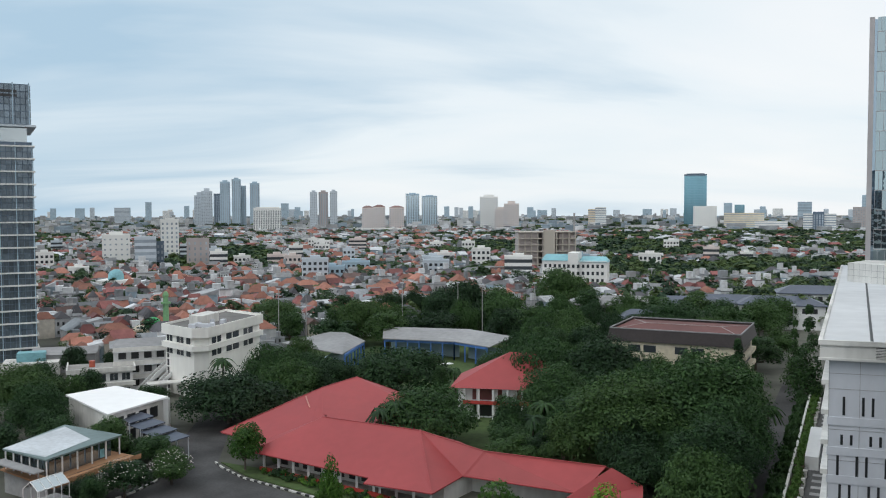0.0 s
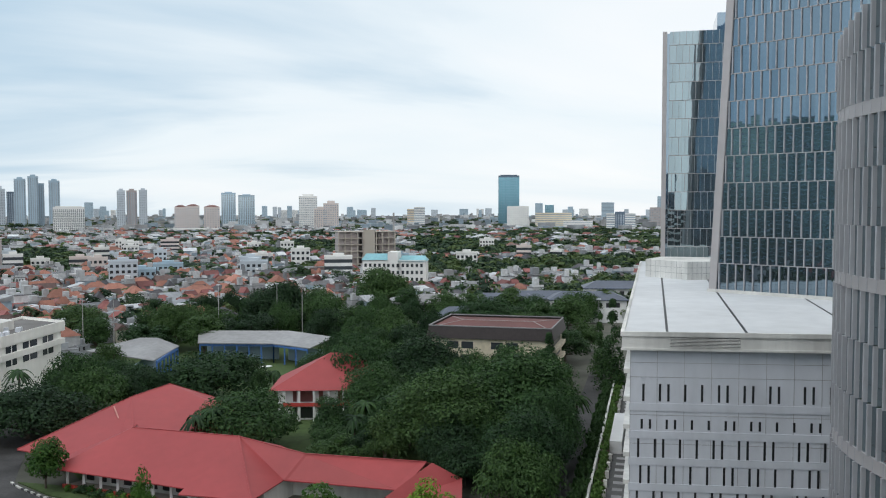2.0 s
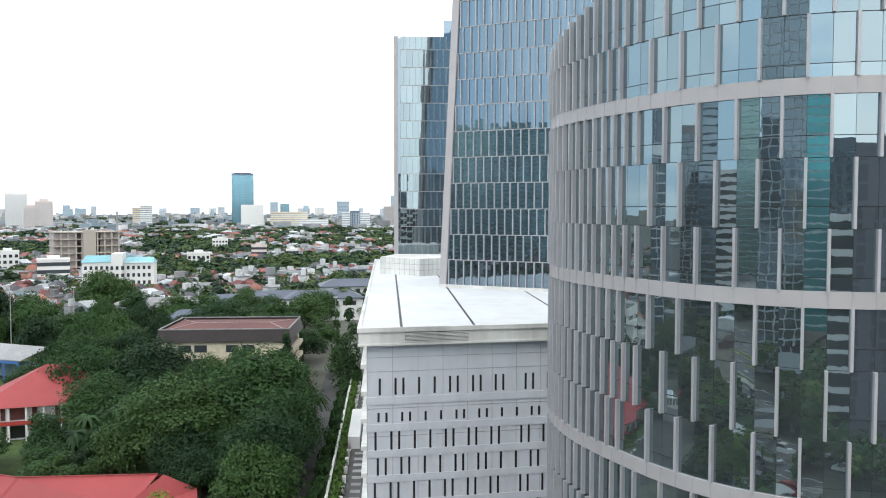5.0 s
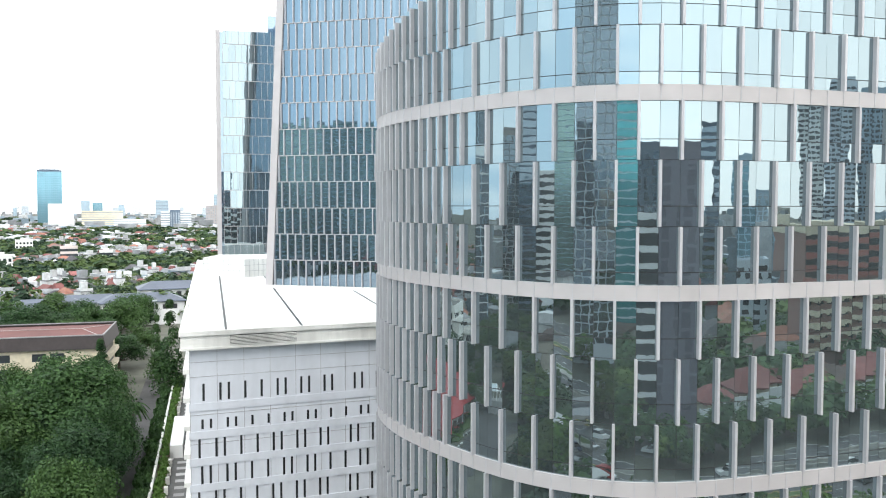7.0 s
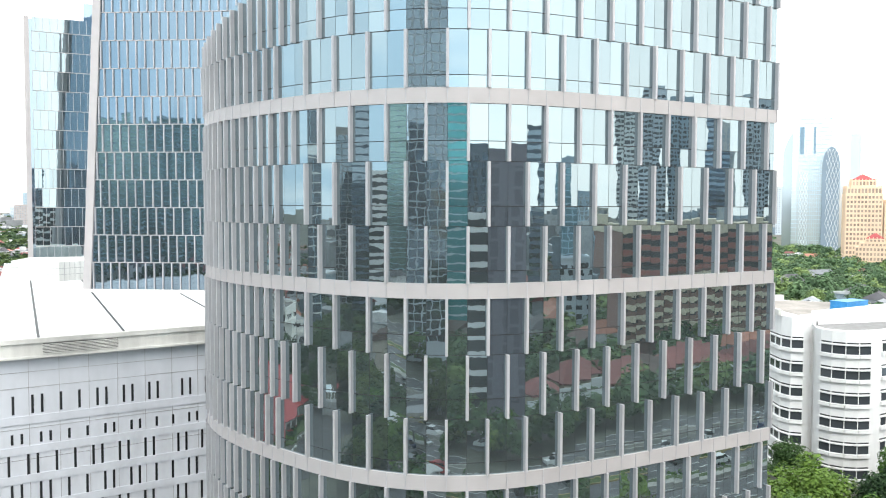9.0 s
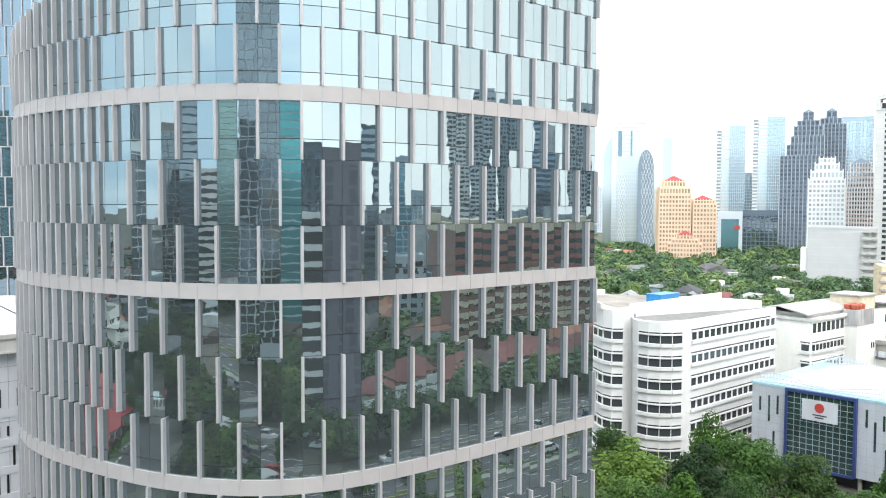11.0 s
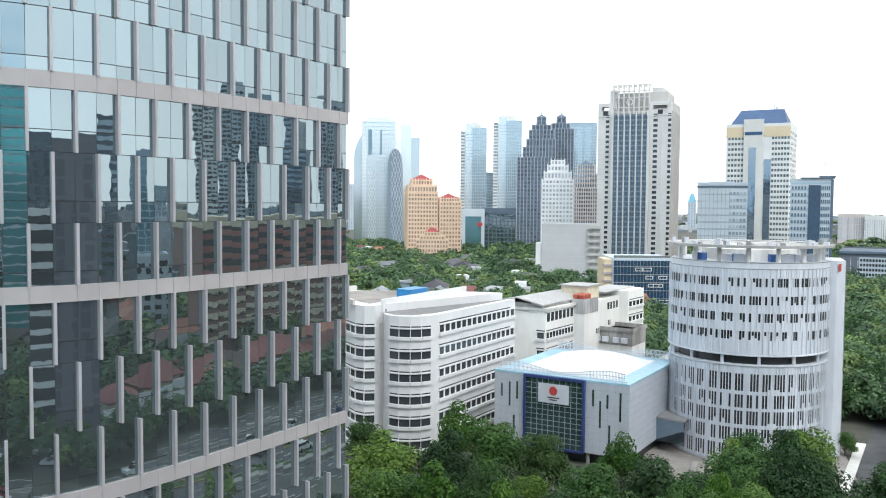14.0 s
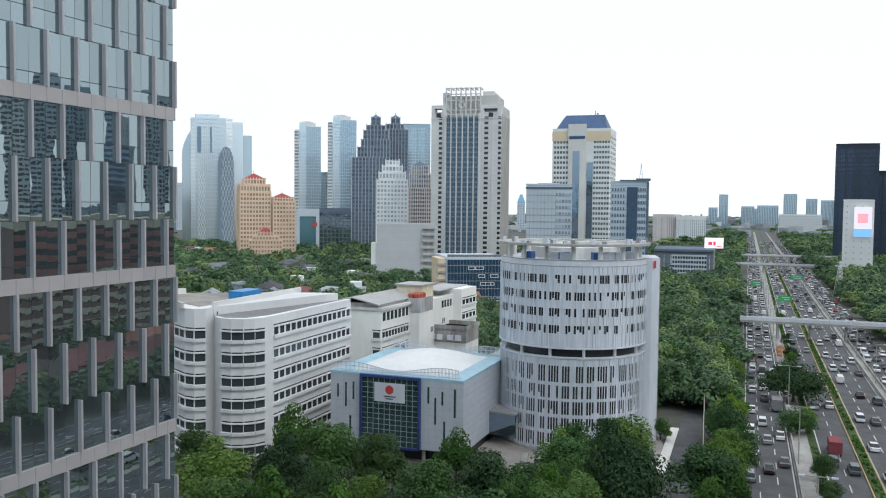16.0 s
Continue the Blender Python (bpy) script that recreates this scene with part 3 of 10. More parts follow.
def fin_facade(parent, a, b, z0, z1, storey, module, lean=0.0, seed=0, glass=None, fin_w=0.13, frame=True):
    """A flat glazed wall from a to b with staggered fins and floor lines; lean shifts the top along the wall."""
    a, b = Vector(a), Vector(b)
    d = (b - a).normalized()
    wide = (b - a).length
    m = Vector((d.y, -d.x))
    rnd = random.Random(seed)
    panes, fins, floors = Form(), Form(), Form()
    k, z = 0, z0
    while z < z1 - 0.5:
        h = min(storey, z1 - z)
        sh = lean * (z - z0)
        i, x = 0, sh
        while x < wide - 0.05:
            w = min(module, wide - x)
            c = a + d * (x + w / 2)
            mm = Matrix.Translation((c.x, c.y, z)) @ Euler((rnd.gauss(0, 0.003), 0, math.atan2(d.y, d.x) + rnd.gauss(0, 0.004))).to_matrix().to_4x4()
            q = Form().box(-w / 2, 0, 0.0, w / 2, 0.1, h - 0.04)
            panes.add([tuple(mm @ Vector(v)) for v in q.v], q.f)
            off = 0.0 if k % 2 else module * 0.5
            p = a + d * min(wide, x + off)
            fins.prism([tuple(p + m * 0.3 - d * fin_w / 2), tuple(p + m * 0.3 + d * fin_w / 2), tuple(p + d * fin_w / 2 - m * 0.02), tuple(p - d * fin_w / 2 - m * 0.02)], z, z + h)
            x += w
        if frame:
            floors.slab(tuple(a + d * sh), tuple(b), z - 0.07, z + 0.06, 0.12, 0.26)
        z += storey
        k += 1
    part("glazing", panes, glass or GLASS_JOINED, parent, kind="stuff")
    part("fin", fins, ALU, parent, kind="stuff")
    if frame:
        part("floor_band", floors, ALU_BAND, parent, kind="stuff")


def leaning_tower():
    o = (72.0, 126.7)
    t = thing("office_tower", "tall blue glass tower with leaning grey edge above podium", "office tower", *o, 31.35)
    d = Vector((0.557, -0.831))
    a, b = Vector((0, 0)), d * 42
    m = Vector((d.y, -d.x))
    top = 66.0
    lean = 0.052
    fin_facade(t, tuple(a), tuple(b), 0.4, top, 4.3, 1.4, lean, 4, GLASS_DEEP)
    sh = d * lean * top
    f = Form()
    q = [a - d * 1.0 + m * 0.35, a + d * 0.25 + m * 0.35, a + d * 0.25 - m * 1.0, a - d * 1.0 - m * 1.0]
    f.add([(p.x, p.y, 0) for p in q] + [(p.x + sh.x, p.y + sh.y, top) for p in q], [(0, 1, 2, 3), (4, 5, 6, 7), (0, 1, 5, 4), (1, 2, 6, 5), (2, 3, 7, 6), (3, 0, 4, 7)])
    part("corner_frame", f, ALU_BAND, t, "leaning grey corner frame")
    bk = -m * 26
    q = [a - m * 0.3, b - m * 0.3, b + bk, a + bk]
    f = Form()
    f.add([(p.x, p.y, 0) for p in q] + [(p.x + s.x, p.y + s.y, top) for p, s in zip(q, (sh, Vector((0, 0)), Vector((0, 0)), sh))], [(0, 1, 2, 3), (4, 5, 6, 7), (0, 1, 5, 4), (1, 2, 6, 5), (2, 3, 7, 6), (3, 0, 4, 7)])
    part("core", f, GLASS_DARK, t)
    part("plinth", Form().slab(tuple(a - d * 1.2), tuple(b), 0, 0.5, 0.5, 1.0), DIRTY_WHITE, t)


leaning_tower()


def far_wing():
    ax, ay = polar(26.45, 206)
    t = thing("office_tower", "narrow glass tower wing with a pale leaning edge behind the podium", "office tower", ax, ay, 31.35)
    d = Vector((0.9, -0.436))
    fin_facade(t, (0.6, -0.3), tuple(d * 22), 0.5, 54, 4.2, 1.45, 0.0, 9, GLASS_JOINED, 0.07)
    m = Vector((d.y, -d.x))
    part("core", Form().prism([tuple(-m * 0.3), tuple(d * 22 - m * 0.3), tuple(d * 22 - m * 24), tuple(-m * 24)], 0, 53.6), GLASS_DARK, t)
    f = Form().prism([tuple(-d * 0.9 + m * 0.3), tuple(d * 0.1 + m * 0.3), tuple(d * 0.1 - m), tuple(-d * 0.9 - m)], 0, 54)
    part("corner_frame", f, ALU_BAND, t)
    part("crown", Form().prism([tuple(d * 11), tuple(d * 22), tuple(d * 22 - m * 14), tuple(d * 11 - m * 14)], 53, 57.8), GLASS_DARK, t)


far_wing()


# ---- plants ----
def leafy(seed, width, height, clumps, leaves, leaf, low=0.35, flat=0.75, cone=False, ruffle=0.38):
    """Crown of leaf tufts on an uneven set of lobes. Unit tree: given width and height."""
    rnd = random.Random(seed)
    f = Form()
    lobes = []
    for i in range(clumps):
        a, r = rnd.uniform(0, 2 * math.pi), math.sqrt(rnd.random()) * 0.36 * width
        h = rnd.random()
        if cone:
            r *= (1 - h) * 1.1
            z = height * (low + (1 - low) * h)
            s = width * (0.26 - 0.16 * h)
        else:
            rim = (r / (0.36 * width)) ** 2
            z = height * (low + 0.12 + (1 - low - 0.24) * (0.25 + 0.75 * h) * (1 - 0.5 * rim))
            s = width * rnd.uniform(0.13, 0.23)
        lobes.append((Vector((r * math.cos(a), r * math.sin(a), z)), s))
    for c, s in lobes:
        for j in range(leaves):
            v = Vector((rnd.gauss(0, 1), rnd.gauss(0, 1), rnd.gauss(0.35, 0.9))).normalized()
            p = c + Vector((v.x * s, v.y * s, v.z * s * flat)) * rnd.uniform(0.72, 1.08)
            nrm = (v + Vector((rnd.gauss(0, ruffle), rnd.gauss(0, ruffle), rnd.gauss(0.45, ruffle)))).normalized()
            tx = nrm.cross(Vector((rnd.gauss(0, 1), rnd.gauss(0, 1), rnd.gauss(0, 1)))).normalized()
            ty = nrm.cross(tx)
            k = leaf * rnd.uniform(0.6, 1.3)
            tx, ty = tx * k, ty * k * rnd.uniform(0.45, 0.8)
            mid = nrm * k * 0.18
            f.add([tuple(p - tx), tuple(p - ty + mid), tuple(p + tx), tuple(p + ty + mid)], [(0, 1, 2), (0, 2, 3)])
    return f, lobes


def timber(seed, lobes, height, thick, low):
    rnd = random.Random(seed)
    f = Form()
    fork = Vector((0, 0, height * low))
    f.tube(0, 0, 0, fork.z, thick, thick * 0.7, 8)
    for c, s in rnd.sample(lobes, min(7, len(lobes))):
        e = c * 0.9
        mid = fork.lerp(e, 0.5) + Vector((0, 0, -0.1 * (e - fork).length))
        f.beam(fork, mid, thick * 0.75)
        f.beam(mid, e, thick * 0.45)
    return f


KINDS = {}


def make_kind(key, variants, leaf_mat, **k):
    KINDS[key] = []
    for v in range(variants):
        f, lobes = leafy(hash_of(key) + v, 1.0 * k["w"], 1.0 * k["h"], k["clumps"], k["leaves"], k["leaf"], k.get("low", 0.35), k.get("flat", 0.75), cone=k.get("cone", False))
        crown = f.mesh("crown", leaf_mat)
        trunk = timber(v, lobes, k["h"], k["thick"], max(0.2, k.get("low", 0.35))).mesh("trunk", BARK)
        KINDS[key].append((crown, trunk, k["w"], k["h"]))


def hash_of(s):
    return sum(ord(c) * (i + 3) for i, c in enumerate(s))


make_kind("broad", 4, LEAF_BROAD, w=20, h=13, clumps=58, leaves=230, leaf=0.31, low=0.1, flat=0.6, thick=0.55)
make_kind("giant", 2, LEAF_BROAD, w=20, h=20, clumps=95, leaves=270, leaf=0.28, low=0.1, flat=0.7, thick=0.7)
make_kind("dense", 5, LEAF, w=10, h=12, clumps=34, leaves=190, leaf=0.245, low=0.08, flat=0.85, thick=0.3)
make_kind("road", 5, LEAF_ROAD, w=10, h=12, clumps=36, leaves=200, leaf=0.235, low=0.06, flat=0.85, thick=0.3)
make_kind("light", 3, LEAF_LIGHT, w=8, h=9, clumps=28, leaves=140, leaf=0.235, low=0.1, flat=0.85, thick=0.22)
make_kind("conifer", 2, LEAF, w=7, h=18, clumps=40, leaves=90, leaf=0.29, low=0.04, flat=1.0, thick=0.25, cone=True)
make_kind("verge", 3, LEAF_ROAD, w=10, h=12, clumps=15, leaves=48, leaf=0.6, low=0.06, flat=0.85, thick=0.3)
LABELS = {"verge": "leafy green tree on the highway verge", "giant": "huge old shade tree with a deep green crown", "broad": "spreading rain tree with a wide dark green crown", "dense": "dense dark green park tree",
          "light": "bright green leafy tree", "road": "leafy green tree beside the road", "conifer": "slender dark casuarina tree", "flower": "flowering tree with white blossoms"}
plant_rnd = random.Random(11)


def plant(kind, x, y, width, height, z=0.0):
    base = "dense" if kind == "flower" else kind
    crown, trunk, w, h = plant_rnd.choice(KINDS[base])
    t = thing("tree", LABELS[kind], "tree", x, y, z, plant_rnd.uniform(0, 360), "trees in the park")
    t.scale = (width / w * 1.06, width / w * 1.06, height / h)
    part("trunk", trunk, None, t)
    part("crown", crown, None, t)
    if kind == "flower":
        f = Form()
        r = random.Random(int(x * 7))
        for i in range(150):
            v = Vector((r.gauss(0, 1), r.gauss(0, 1), abs(r.gauss(0.3, 0.8)))).normalized() * r.uniform(0.82, 1.04)
            p = Vector((v.x * w * 0.5, v.y * w * 0.5, h * 0.5 + v.z * h * 0.45))
            e = r.uniform(0.05, 0.13)
            f.dome(p.x, p.y, p.z, e, e)
        part("blossom", f, PETAL, t, kind="stuff")
    return t


plant("broad", -45.2, 179.4, 23.1, 11.2)
plant("broad", -40.5, 201.0, 14.4, 14.1)
plant("broad", -11.5, 204.7, 24.4, 13.3)
plant("broad", -3.5, 163.0, 18.9, 11.5)
plant("dense", 13.4, 164.5, 8.2, 7.3)
plant("giant", 31.1, 147.5, 19.5, 17.6)
plant("giant", 46.4, 151.2, 22.0, 20.6)
plant("broad", 21.3, 188.8, 16.2, 17.4)
plant("giant", 35.6, 191.7, 21.2, 17.6)
plant("broad", 5.8, 309.9, 23.5, 20.0)
plant("broad", 21.8, 299.2, 17.7, 17.2)
plant("broad", 51.5, 366.4, 27.5, 20.6)
plant("giant", -89.5, 180.2, 17, 13.4)
plant("giant", -79.5, 166.5, 12, 12.4)
plant("dense", -63.5, 156.5, 8.5, 6.4)
plant("dense", -50.5, 148.0, 7.5, 6.6)
plant("dense", -54.5, 151.0, 6.5, 5.2)
plant("dense", -76.0, 146.5, 8.1, 8.8)
plant("dense", -50.4, 280.5, 11.9, 13.6)
plant("dense", -35.3, 277.8, 17.3, 11.1)
plant("dense", -17.6, 274.4, 17.2, 13.3)
plant("broad", -33.8, 222.4, 13.1, 8.0)
plant("light", -15.8, 116.9, 4.2, 11.6)
plant("light", -34.2, 146.0, 7.1, 9.0)
plant("light", 7.2, 107.8, 9.3, 10.3)
plant("light", 21.2, 107.9, 8.5, 10.4)
plant("dense", -58.6, 148.9, 7.8, 10.1)
plant("dense", -51.4, 123.8, 4.2, 7.2)
plant("flower", -50.0, 132.5, 7.8, 6.4)
plant("dense", -46.1, 142.7, 5.4, 6.2)
plant("flower", -44.5, 138.5, 7.0, 6.0)
plant("dense", -54.5, 127.5, 5.5, 5.5)
plant("giant", *polar(7.7, 176), 16.5, 14)
plant("dense", -78.4, 189.4, 7.0, 11.3)
plant("conifer", 70.2, 203.5, 6.4, 13.5)
plant("conifer", 84.6, 197.6, 7.8, 21.9)
plant("conifer", 87.6, 212.7, 5.9, 16.6)
plant("dense", 21.0, 170.7, 9.0, 7.5)
plant("dense", 16.8, 149.1, 6.9, 6.3)
plant("broad", 46.7, 235.4, 10.7, 17.6)
plant("giant", 74.2, 280.4, 23.3, 16.0)
plant("broad", 37.5, 257.3, 15.2, 16.0)
plant("dense", -0.6, 195.0, 5.2, 10.1)
plant("dense", -39.5, 236.7, 8.5, 11.4)
# trees before the white office, the auditorium and the round building
for kind, az, d, w, h in (("dense", 74.4, 148, 7.5, 8.5), ("road", 75.4, 126, 12.5, 12), ("light", 80.7, 145, 8, 12.2), ("dense", 79.9, 125, 8.5, 12.8), ("road", 83.0, 134, 10, 13.2), ("dense", 86.2, 128, 8.2, 12),
                          ("road", 89.4, 117, 9, 11.8), ("light", 91.5, 138, 7.5, 9.5), ("dense", 93.5, 118, 9.5, 12), ("light", 79.0, 106, 8, 13), ("broad", 82.3, 107, 10, 12.6), ("light", 84.0, 103, 7, 12.2),
                          ("light", 97.8, 114, 4.6, 12.2), ("road", 95.6, 112, 6, 11.2), ("road", 99.3, 122, 6.2, 11), ("broad", 102.4, 126, 13.5, 12.3), ("dense", 101.6, 141, 5.6, 12), ("road", 107.8, 130, 11, 11.5),
                          ("road", 109.2, 146, 7, 10), ("light", 109.6, 128, 5, 9), ("road", 109.0, 172, 8.5, 9.5), ("road", 77.2, 113, 8, 10), ("road", 75.3, 110, 9, 11.5), ("dense", 87.4, 106, 8, 11), ("road", 91.6, 107, 8, 10.5)):
    plant(kind, *polar(az, d), w, h)
plant("road", 156.1, -53.5, 6.9, 10.8)
plant("road", 141.0, -51.3, 6.2, 10.8)
plant("broad", 198.1, -83.7, 15.5, 9.8)
plant("road", 169.5, -72.6, 7.5, 6.0)
plant("road", 230.6, -66.6, 13.3, 9)
plant("road", 268.3, -80.0, 17.1, 9)
plant("road", 316.8, -92.5, 19.2, 8.2)
plant("road", 313.6, -102.6, 17.8, 5.5)
plant("road", 212.7, -73.5, 10.7, 5.5)
plant("road", 164.3, -43.8, 4.2, 5.0)
plant("broad", -35.5, 197.0, 16.0, 11.0)
plant("broad", -27.5, 203.0, 15.0, 10.5)
plant("broad", 42.0, 141.5, 14.0, 11.0)
plant("broad", 47.0, 156.0, 14.0, 12.0)
plant("giant", 41.0, 129.5, 15.0, 14.0)
plant("broad", 36.5, 119.0, 13.0, 11.5)
plant("giant", 47.5, 140.5, 14.0, 15.0)


# ---- towers and blocks of the skyline ----
def tone(name, color):
    return surface(name, color, 0.8, grain=0.12, vary=0.05, stain=0.1, bump=0)


# PALE and BLUEGREY carry a tint of distance haze in their colour
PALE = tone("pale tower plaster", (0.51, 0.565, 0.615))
OFFWHITE = tone("off-white tower plaster", (0.72, 0.72, 0.7))
SAND = tone("sand tower plaster", (0.7, 0.57, 0.4))
PINK = tone("pinkish tower plaster", (0.62, 0.55, 0.52))
BROWN = tone("brown tower plaster", (0.38, 0.34, 0.33))
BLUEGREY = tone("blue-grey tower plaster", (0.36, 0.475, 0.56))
NAVY = tone("navy tower cladding", (0.11, 0.15, 0.2))
CHARCOAL = tone("charcoal tower cladding", (0.028, 0.036, 0.055))
MIDNIGHT = surface("midnight blue glass", (0.035, 0.058, 0.098), 0.18, grain=0.3, by_island=0.3, bump=0)
STONE = tone("grey granite cladding", (0.5, 0.48, 0.45))
CONC = tone("raw concrete frame", (0.42, 0.38, 0.33))


def windows_on(f, w, y, z0, z1, cols, rows, fw=0.55, fh=0.5, proud=0.12, x0=0.0):
    """A field of separate windows on a wall that faces -y."""
    cw, rh = w / cols, (z1 - z0) / rows
    for j in range(rows):
        for i in range(cols):
            cx, cz = x0 - w / 2 + cw * (i + 0.5), z0 + rh * (j + 0.5)
            f.box(cx - cw * fw / 2, y - proud, cz - rh * fh / 2, cx + cw * fw / 2, y + 0.1, cz + rh * fh / 2)


def side_windows(f, x, d, z0, z1, cols, rows, fw=0.55, fh=0.5, proud=0.12, sign=1):
    cw, rh = d / cols, (z1 - z0) / rows
    for j in range(rows):
        for i in range(cols):
            cy, cz = cw * (i + 0.5), z0 + rh * (j + 0.5)
            x0, x1 = (x - 0.1, x + proud) if sign > 0 else (x - proud, x + 0.1)
            f.box(x0, cy - cw * fw / 2, cz - rh * fh / 2, x1, cy + cw * fw / 2, cz + rh * fh / 2)


def block(az, dist, w, h, label, wall, glass=None, deep=None, turn=0, floor=3.7, bay=3.6, fw=0.55, fh=0.5, style="grid", crown=0.0, crown_w=0.5, roof=None, category="tower block", name="tower_block"):
    """A building of storeys: grid, ribbon, ribs or glass facade; crown: height of the block on its roof."""
    if dist >= 900 and az < 30:          # the far skyline lies well beyond the quarter
        dist, w, h, crown, deep = dist * 1.6, w * 1.6, 45 + (h - 45) * 1.6, crown * 1.6, (deep or w * 0.8) * 1.6
        roof = roof and (roof[0], roof[1] * 1.6)
        bay, floor = bay * 1.15, floor * 1.1
    x, y = polar(az, dist)
    deep = deep or w * 0.8
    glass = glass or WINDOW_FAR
    t = thing(name, label, category, x, y, 0, -az + turn, "city skyline")
    part("wall", Form().box(-w / 2, 0, 0, w / 2, deep, h), wall, t)
    rows, cols, sc = max(2, int(h / floor)), max(2, int(w / bay)), max(2, int(deep / bay))
    f = Form()
    if style == "ribbon":
        for r in range(rows):
            z = (r + 0.5) * h / rows
            f.box(-w / 2 - 0.08, -0.08, z - h / rows * fh / 2, w / 2 + 0.08, deep + 0.08, z + h / rows * fh / 2)
    elif style == "ribs":
        for i in range(cols):
            cx = -w / 2 + w / cols * (i + 0.5)
            f.box(cx - w / cols * fw / 2, -0.1, 3, cx + w / cols * fw / 2, 0.1, h - 3)
        for i in range(sc):
            cy = deep / sc * (i + 0.5)
            f.box(-w / 2 - 0.1, cy - deep / sc * fw / 2, 3, w / 2 + 0.1, cy + deep / sc * fw / 2, h - 3)
        bands = Form()
        for r in range(1, rows):
            z = r * h / rows
            bands.box(-w / 2 - 0.14, -0.14, z - 0.35, w / 2 + 0.14, deep + 0.14, z + 0.35)
        part("floor_band", bands, wall, t, kind="stuff")
    else:
        windows_on(f, w, 0, h * 0.03, h * 0.97, cols, rows, fw, fh)
        side_windows(f, w / 2, deep, h * 0.03, h * 0.97, sc, rows, fw, fh)
        side_windows(f, -w / 2, deep, h * 0.03, h * 0.97, sc, rows, fw, fh, sign=-1)
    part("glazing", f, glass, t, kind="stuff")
    if crown:
        k = crown_w * w / 2
        part("roof_house", Form().box(-k, deep * 0.25, h, k, deep * 0.75, h + crown), wall, t)
    part("parapet", Form().box(-w / 2 - 0.15, -0.15, h - 0.02, w / 2 + 0.15, 0.25, h + 0.9).box(-w / 2 - 0.15, deep - 0.25, h - 0.02, w / 2 + 0.15, deep + 0.15, h + 0.9)
         .box(-w / 2 - 0.15, 0.25, h - 0.02, -w / 2 + 0.25, deep - 0.25, h + 0.9).box(w / 2 - 0.25, 0.25, h - 0.02, w / 2 + 0.15, deep - 0.25, h + 0.9), wall, t)
    if roof:
        part("roof", Form().hip(-w / 2 - 0.4, -0.4, w / 2 + 0.4, deep + 0.4, h + 0.9, h + 0.9 + roof[1], 0.3), roof[0], t)
    return t


FARAWAY = "hazy apartment tower far off on the skyline"
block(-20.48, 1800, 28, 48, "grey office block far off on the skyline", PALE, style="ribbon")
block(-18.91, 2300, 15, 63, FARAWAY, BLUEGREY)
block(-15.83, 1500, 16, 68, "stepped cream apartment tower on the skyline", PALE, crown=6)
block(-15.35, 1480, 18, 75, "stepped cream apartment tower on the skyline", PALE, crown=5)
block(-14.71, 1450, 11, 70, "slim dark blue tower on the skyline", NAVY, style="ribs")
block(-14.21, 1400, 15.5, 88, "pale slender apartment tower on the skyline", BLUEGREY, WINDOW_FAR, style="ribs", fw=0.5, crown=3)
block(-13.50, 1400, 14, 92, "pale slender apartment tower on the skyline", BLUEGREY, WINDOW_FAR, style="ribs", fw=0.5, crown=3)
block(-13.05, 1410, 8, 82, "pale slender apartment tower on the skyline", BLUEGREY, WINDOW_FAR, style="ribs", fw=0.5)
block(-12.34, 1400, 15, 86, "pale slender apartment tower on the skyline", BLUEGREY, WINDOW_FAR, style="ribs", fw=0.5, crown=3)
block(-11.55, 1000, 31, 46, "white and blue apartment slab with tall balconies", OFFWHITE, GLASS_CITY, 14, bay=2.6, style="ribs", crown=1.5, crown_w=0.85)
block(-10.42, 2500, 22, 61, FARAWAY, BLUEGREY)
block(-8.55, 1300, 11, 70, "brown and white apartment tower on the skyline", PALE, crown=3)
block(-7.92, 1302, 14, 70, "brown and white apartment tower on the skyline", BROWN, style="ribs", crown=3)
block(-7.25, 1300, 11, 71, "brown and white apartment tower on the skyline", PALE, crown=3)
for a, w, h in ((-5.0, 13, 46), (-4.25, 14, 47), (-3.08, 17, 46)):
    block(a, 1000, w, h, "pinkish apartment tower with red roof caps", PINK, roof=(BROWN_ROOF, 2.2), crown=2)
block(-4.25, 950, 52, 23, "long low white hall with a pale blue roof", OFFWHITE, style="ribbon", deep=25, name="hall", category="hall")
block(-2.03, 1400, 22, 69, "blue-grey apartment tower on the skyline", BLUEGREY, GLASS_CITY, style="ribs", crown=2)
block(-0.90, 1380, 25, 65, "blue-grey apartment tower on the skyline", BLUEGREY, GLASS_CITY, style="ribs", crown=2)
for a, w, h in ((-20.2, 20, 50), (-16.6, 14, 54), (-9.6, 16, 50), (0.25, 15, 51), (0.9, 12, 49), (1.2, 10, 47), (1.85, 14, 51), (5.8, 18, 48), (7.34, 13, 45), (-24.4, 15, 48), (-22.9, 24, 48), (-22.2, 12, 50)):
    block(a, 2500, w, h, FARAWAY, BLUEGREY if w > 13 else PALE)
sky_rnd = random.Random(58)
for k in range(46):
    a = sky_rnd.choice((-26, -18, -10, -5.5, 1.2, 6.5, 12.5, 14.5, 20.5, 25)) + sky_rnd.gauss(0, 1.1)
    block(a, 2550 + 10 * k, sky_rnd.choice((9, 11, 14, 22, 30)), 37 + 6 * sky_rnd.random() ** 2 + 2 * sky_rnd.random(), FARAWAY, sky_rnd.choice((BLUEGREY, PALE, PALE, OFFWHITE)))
block(3.05, 1200, 25, 61, "cream apartment tower with stepped top", OFFWHITE, crown=3.5, crown_w=0.6)
block(3.85, 1150, 16, 44, "pinkish stepped apartment tower", PINK, crown=3)
block(4.55, 1150, 20, 51, "pinkish stepped apartment tower", PINK, crown=4)
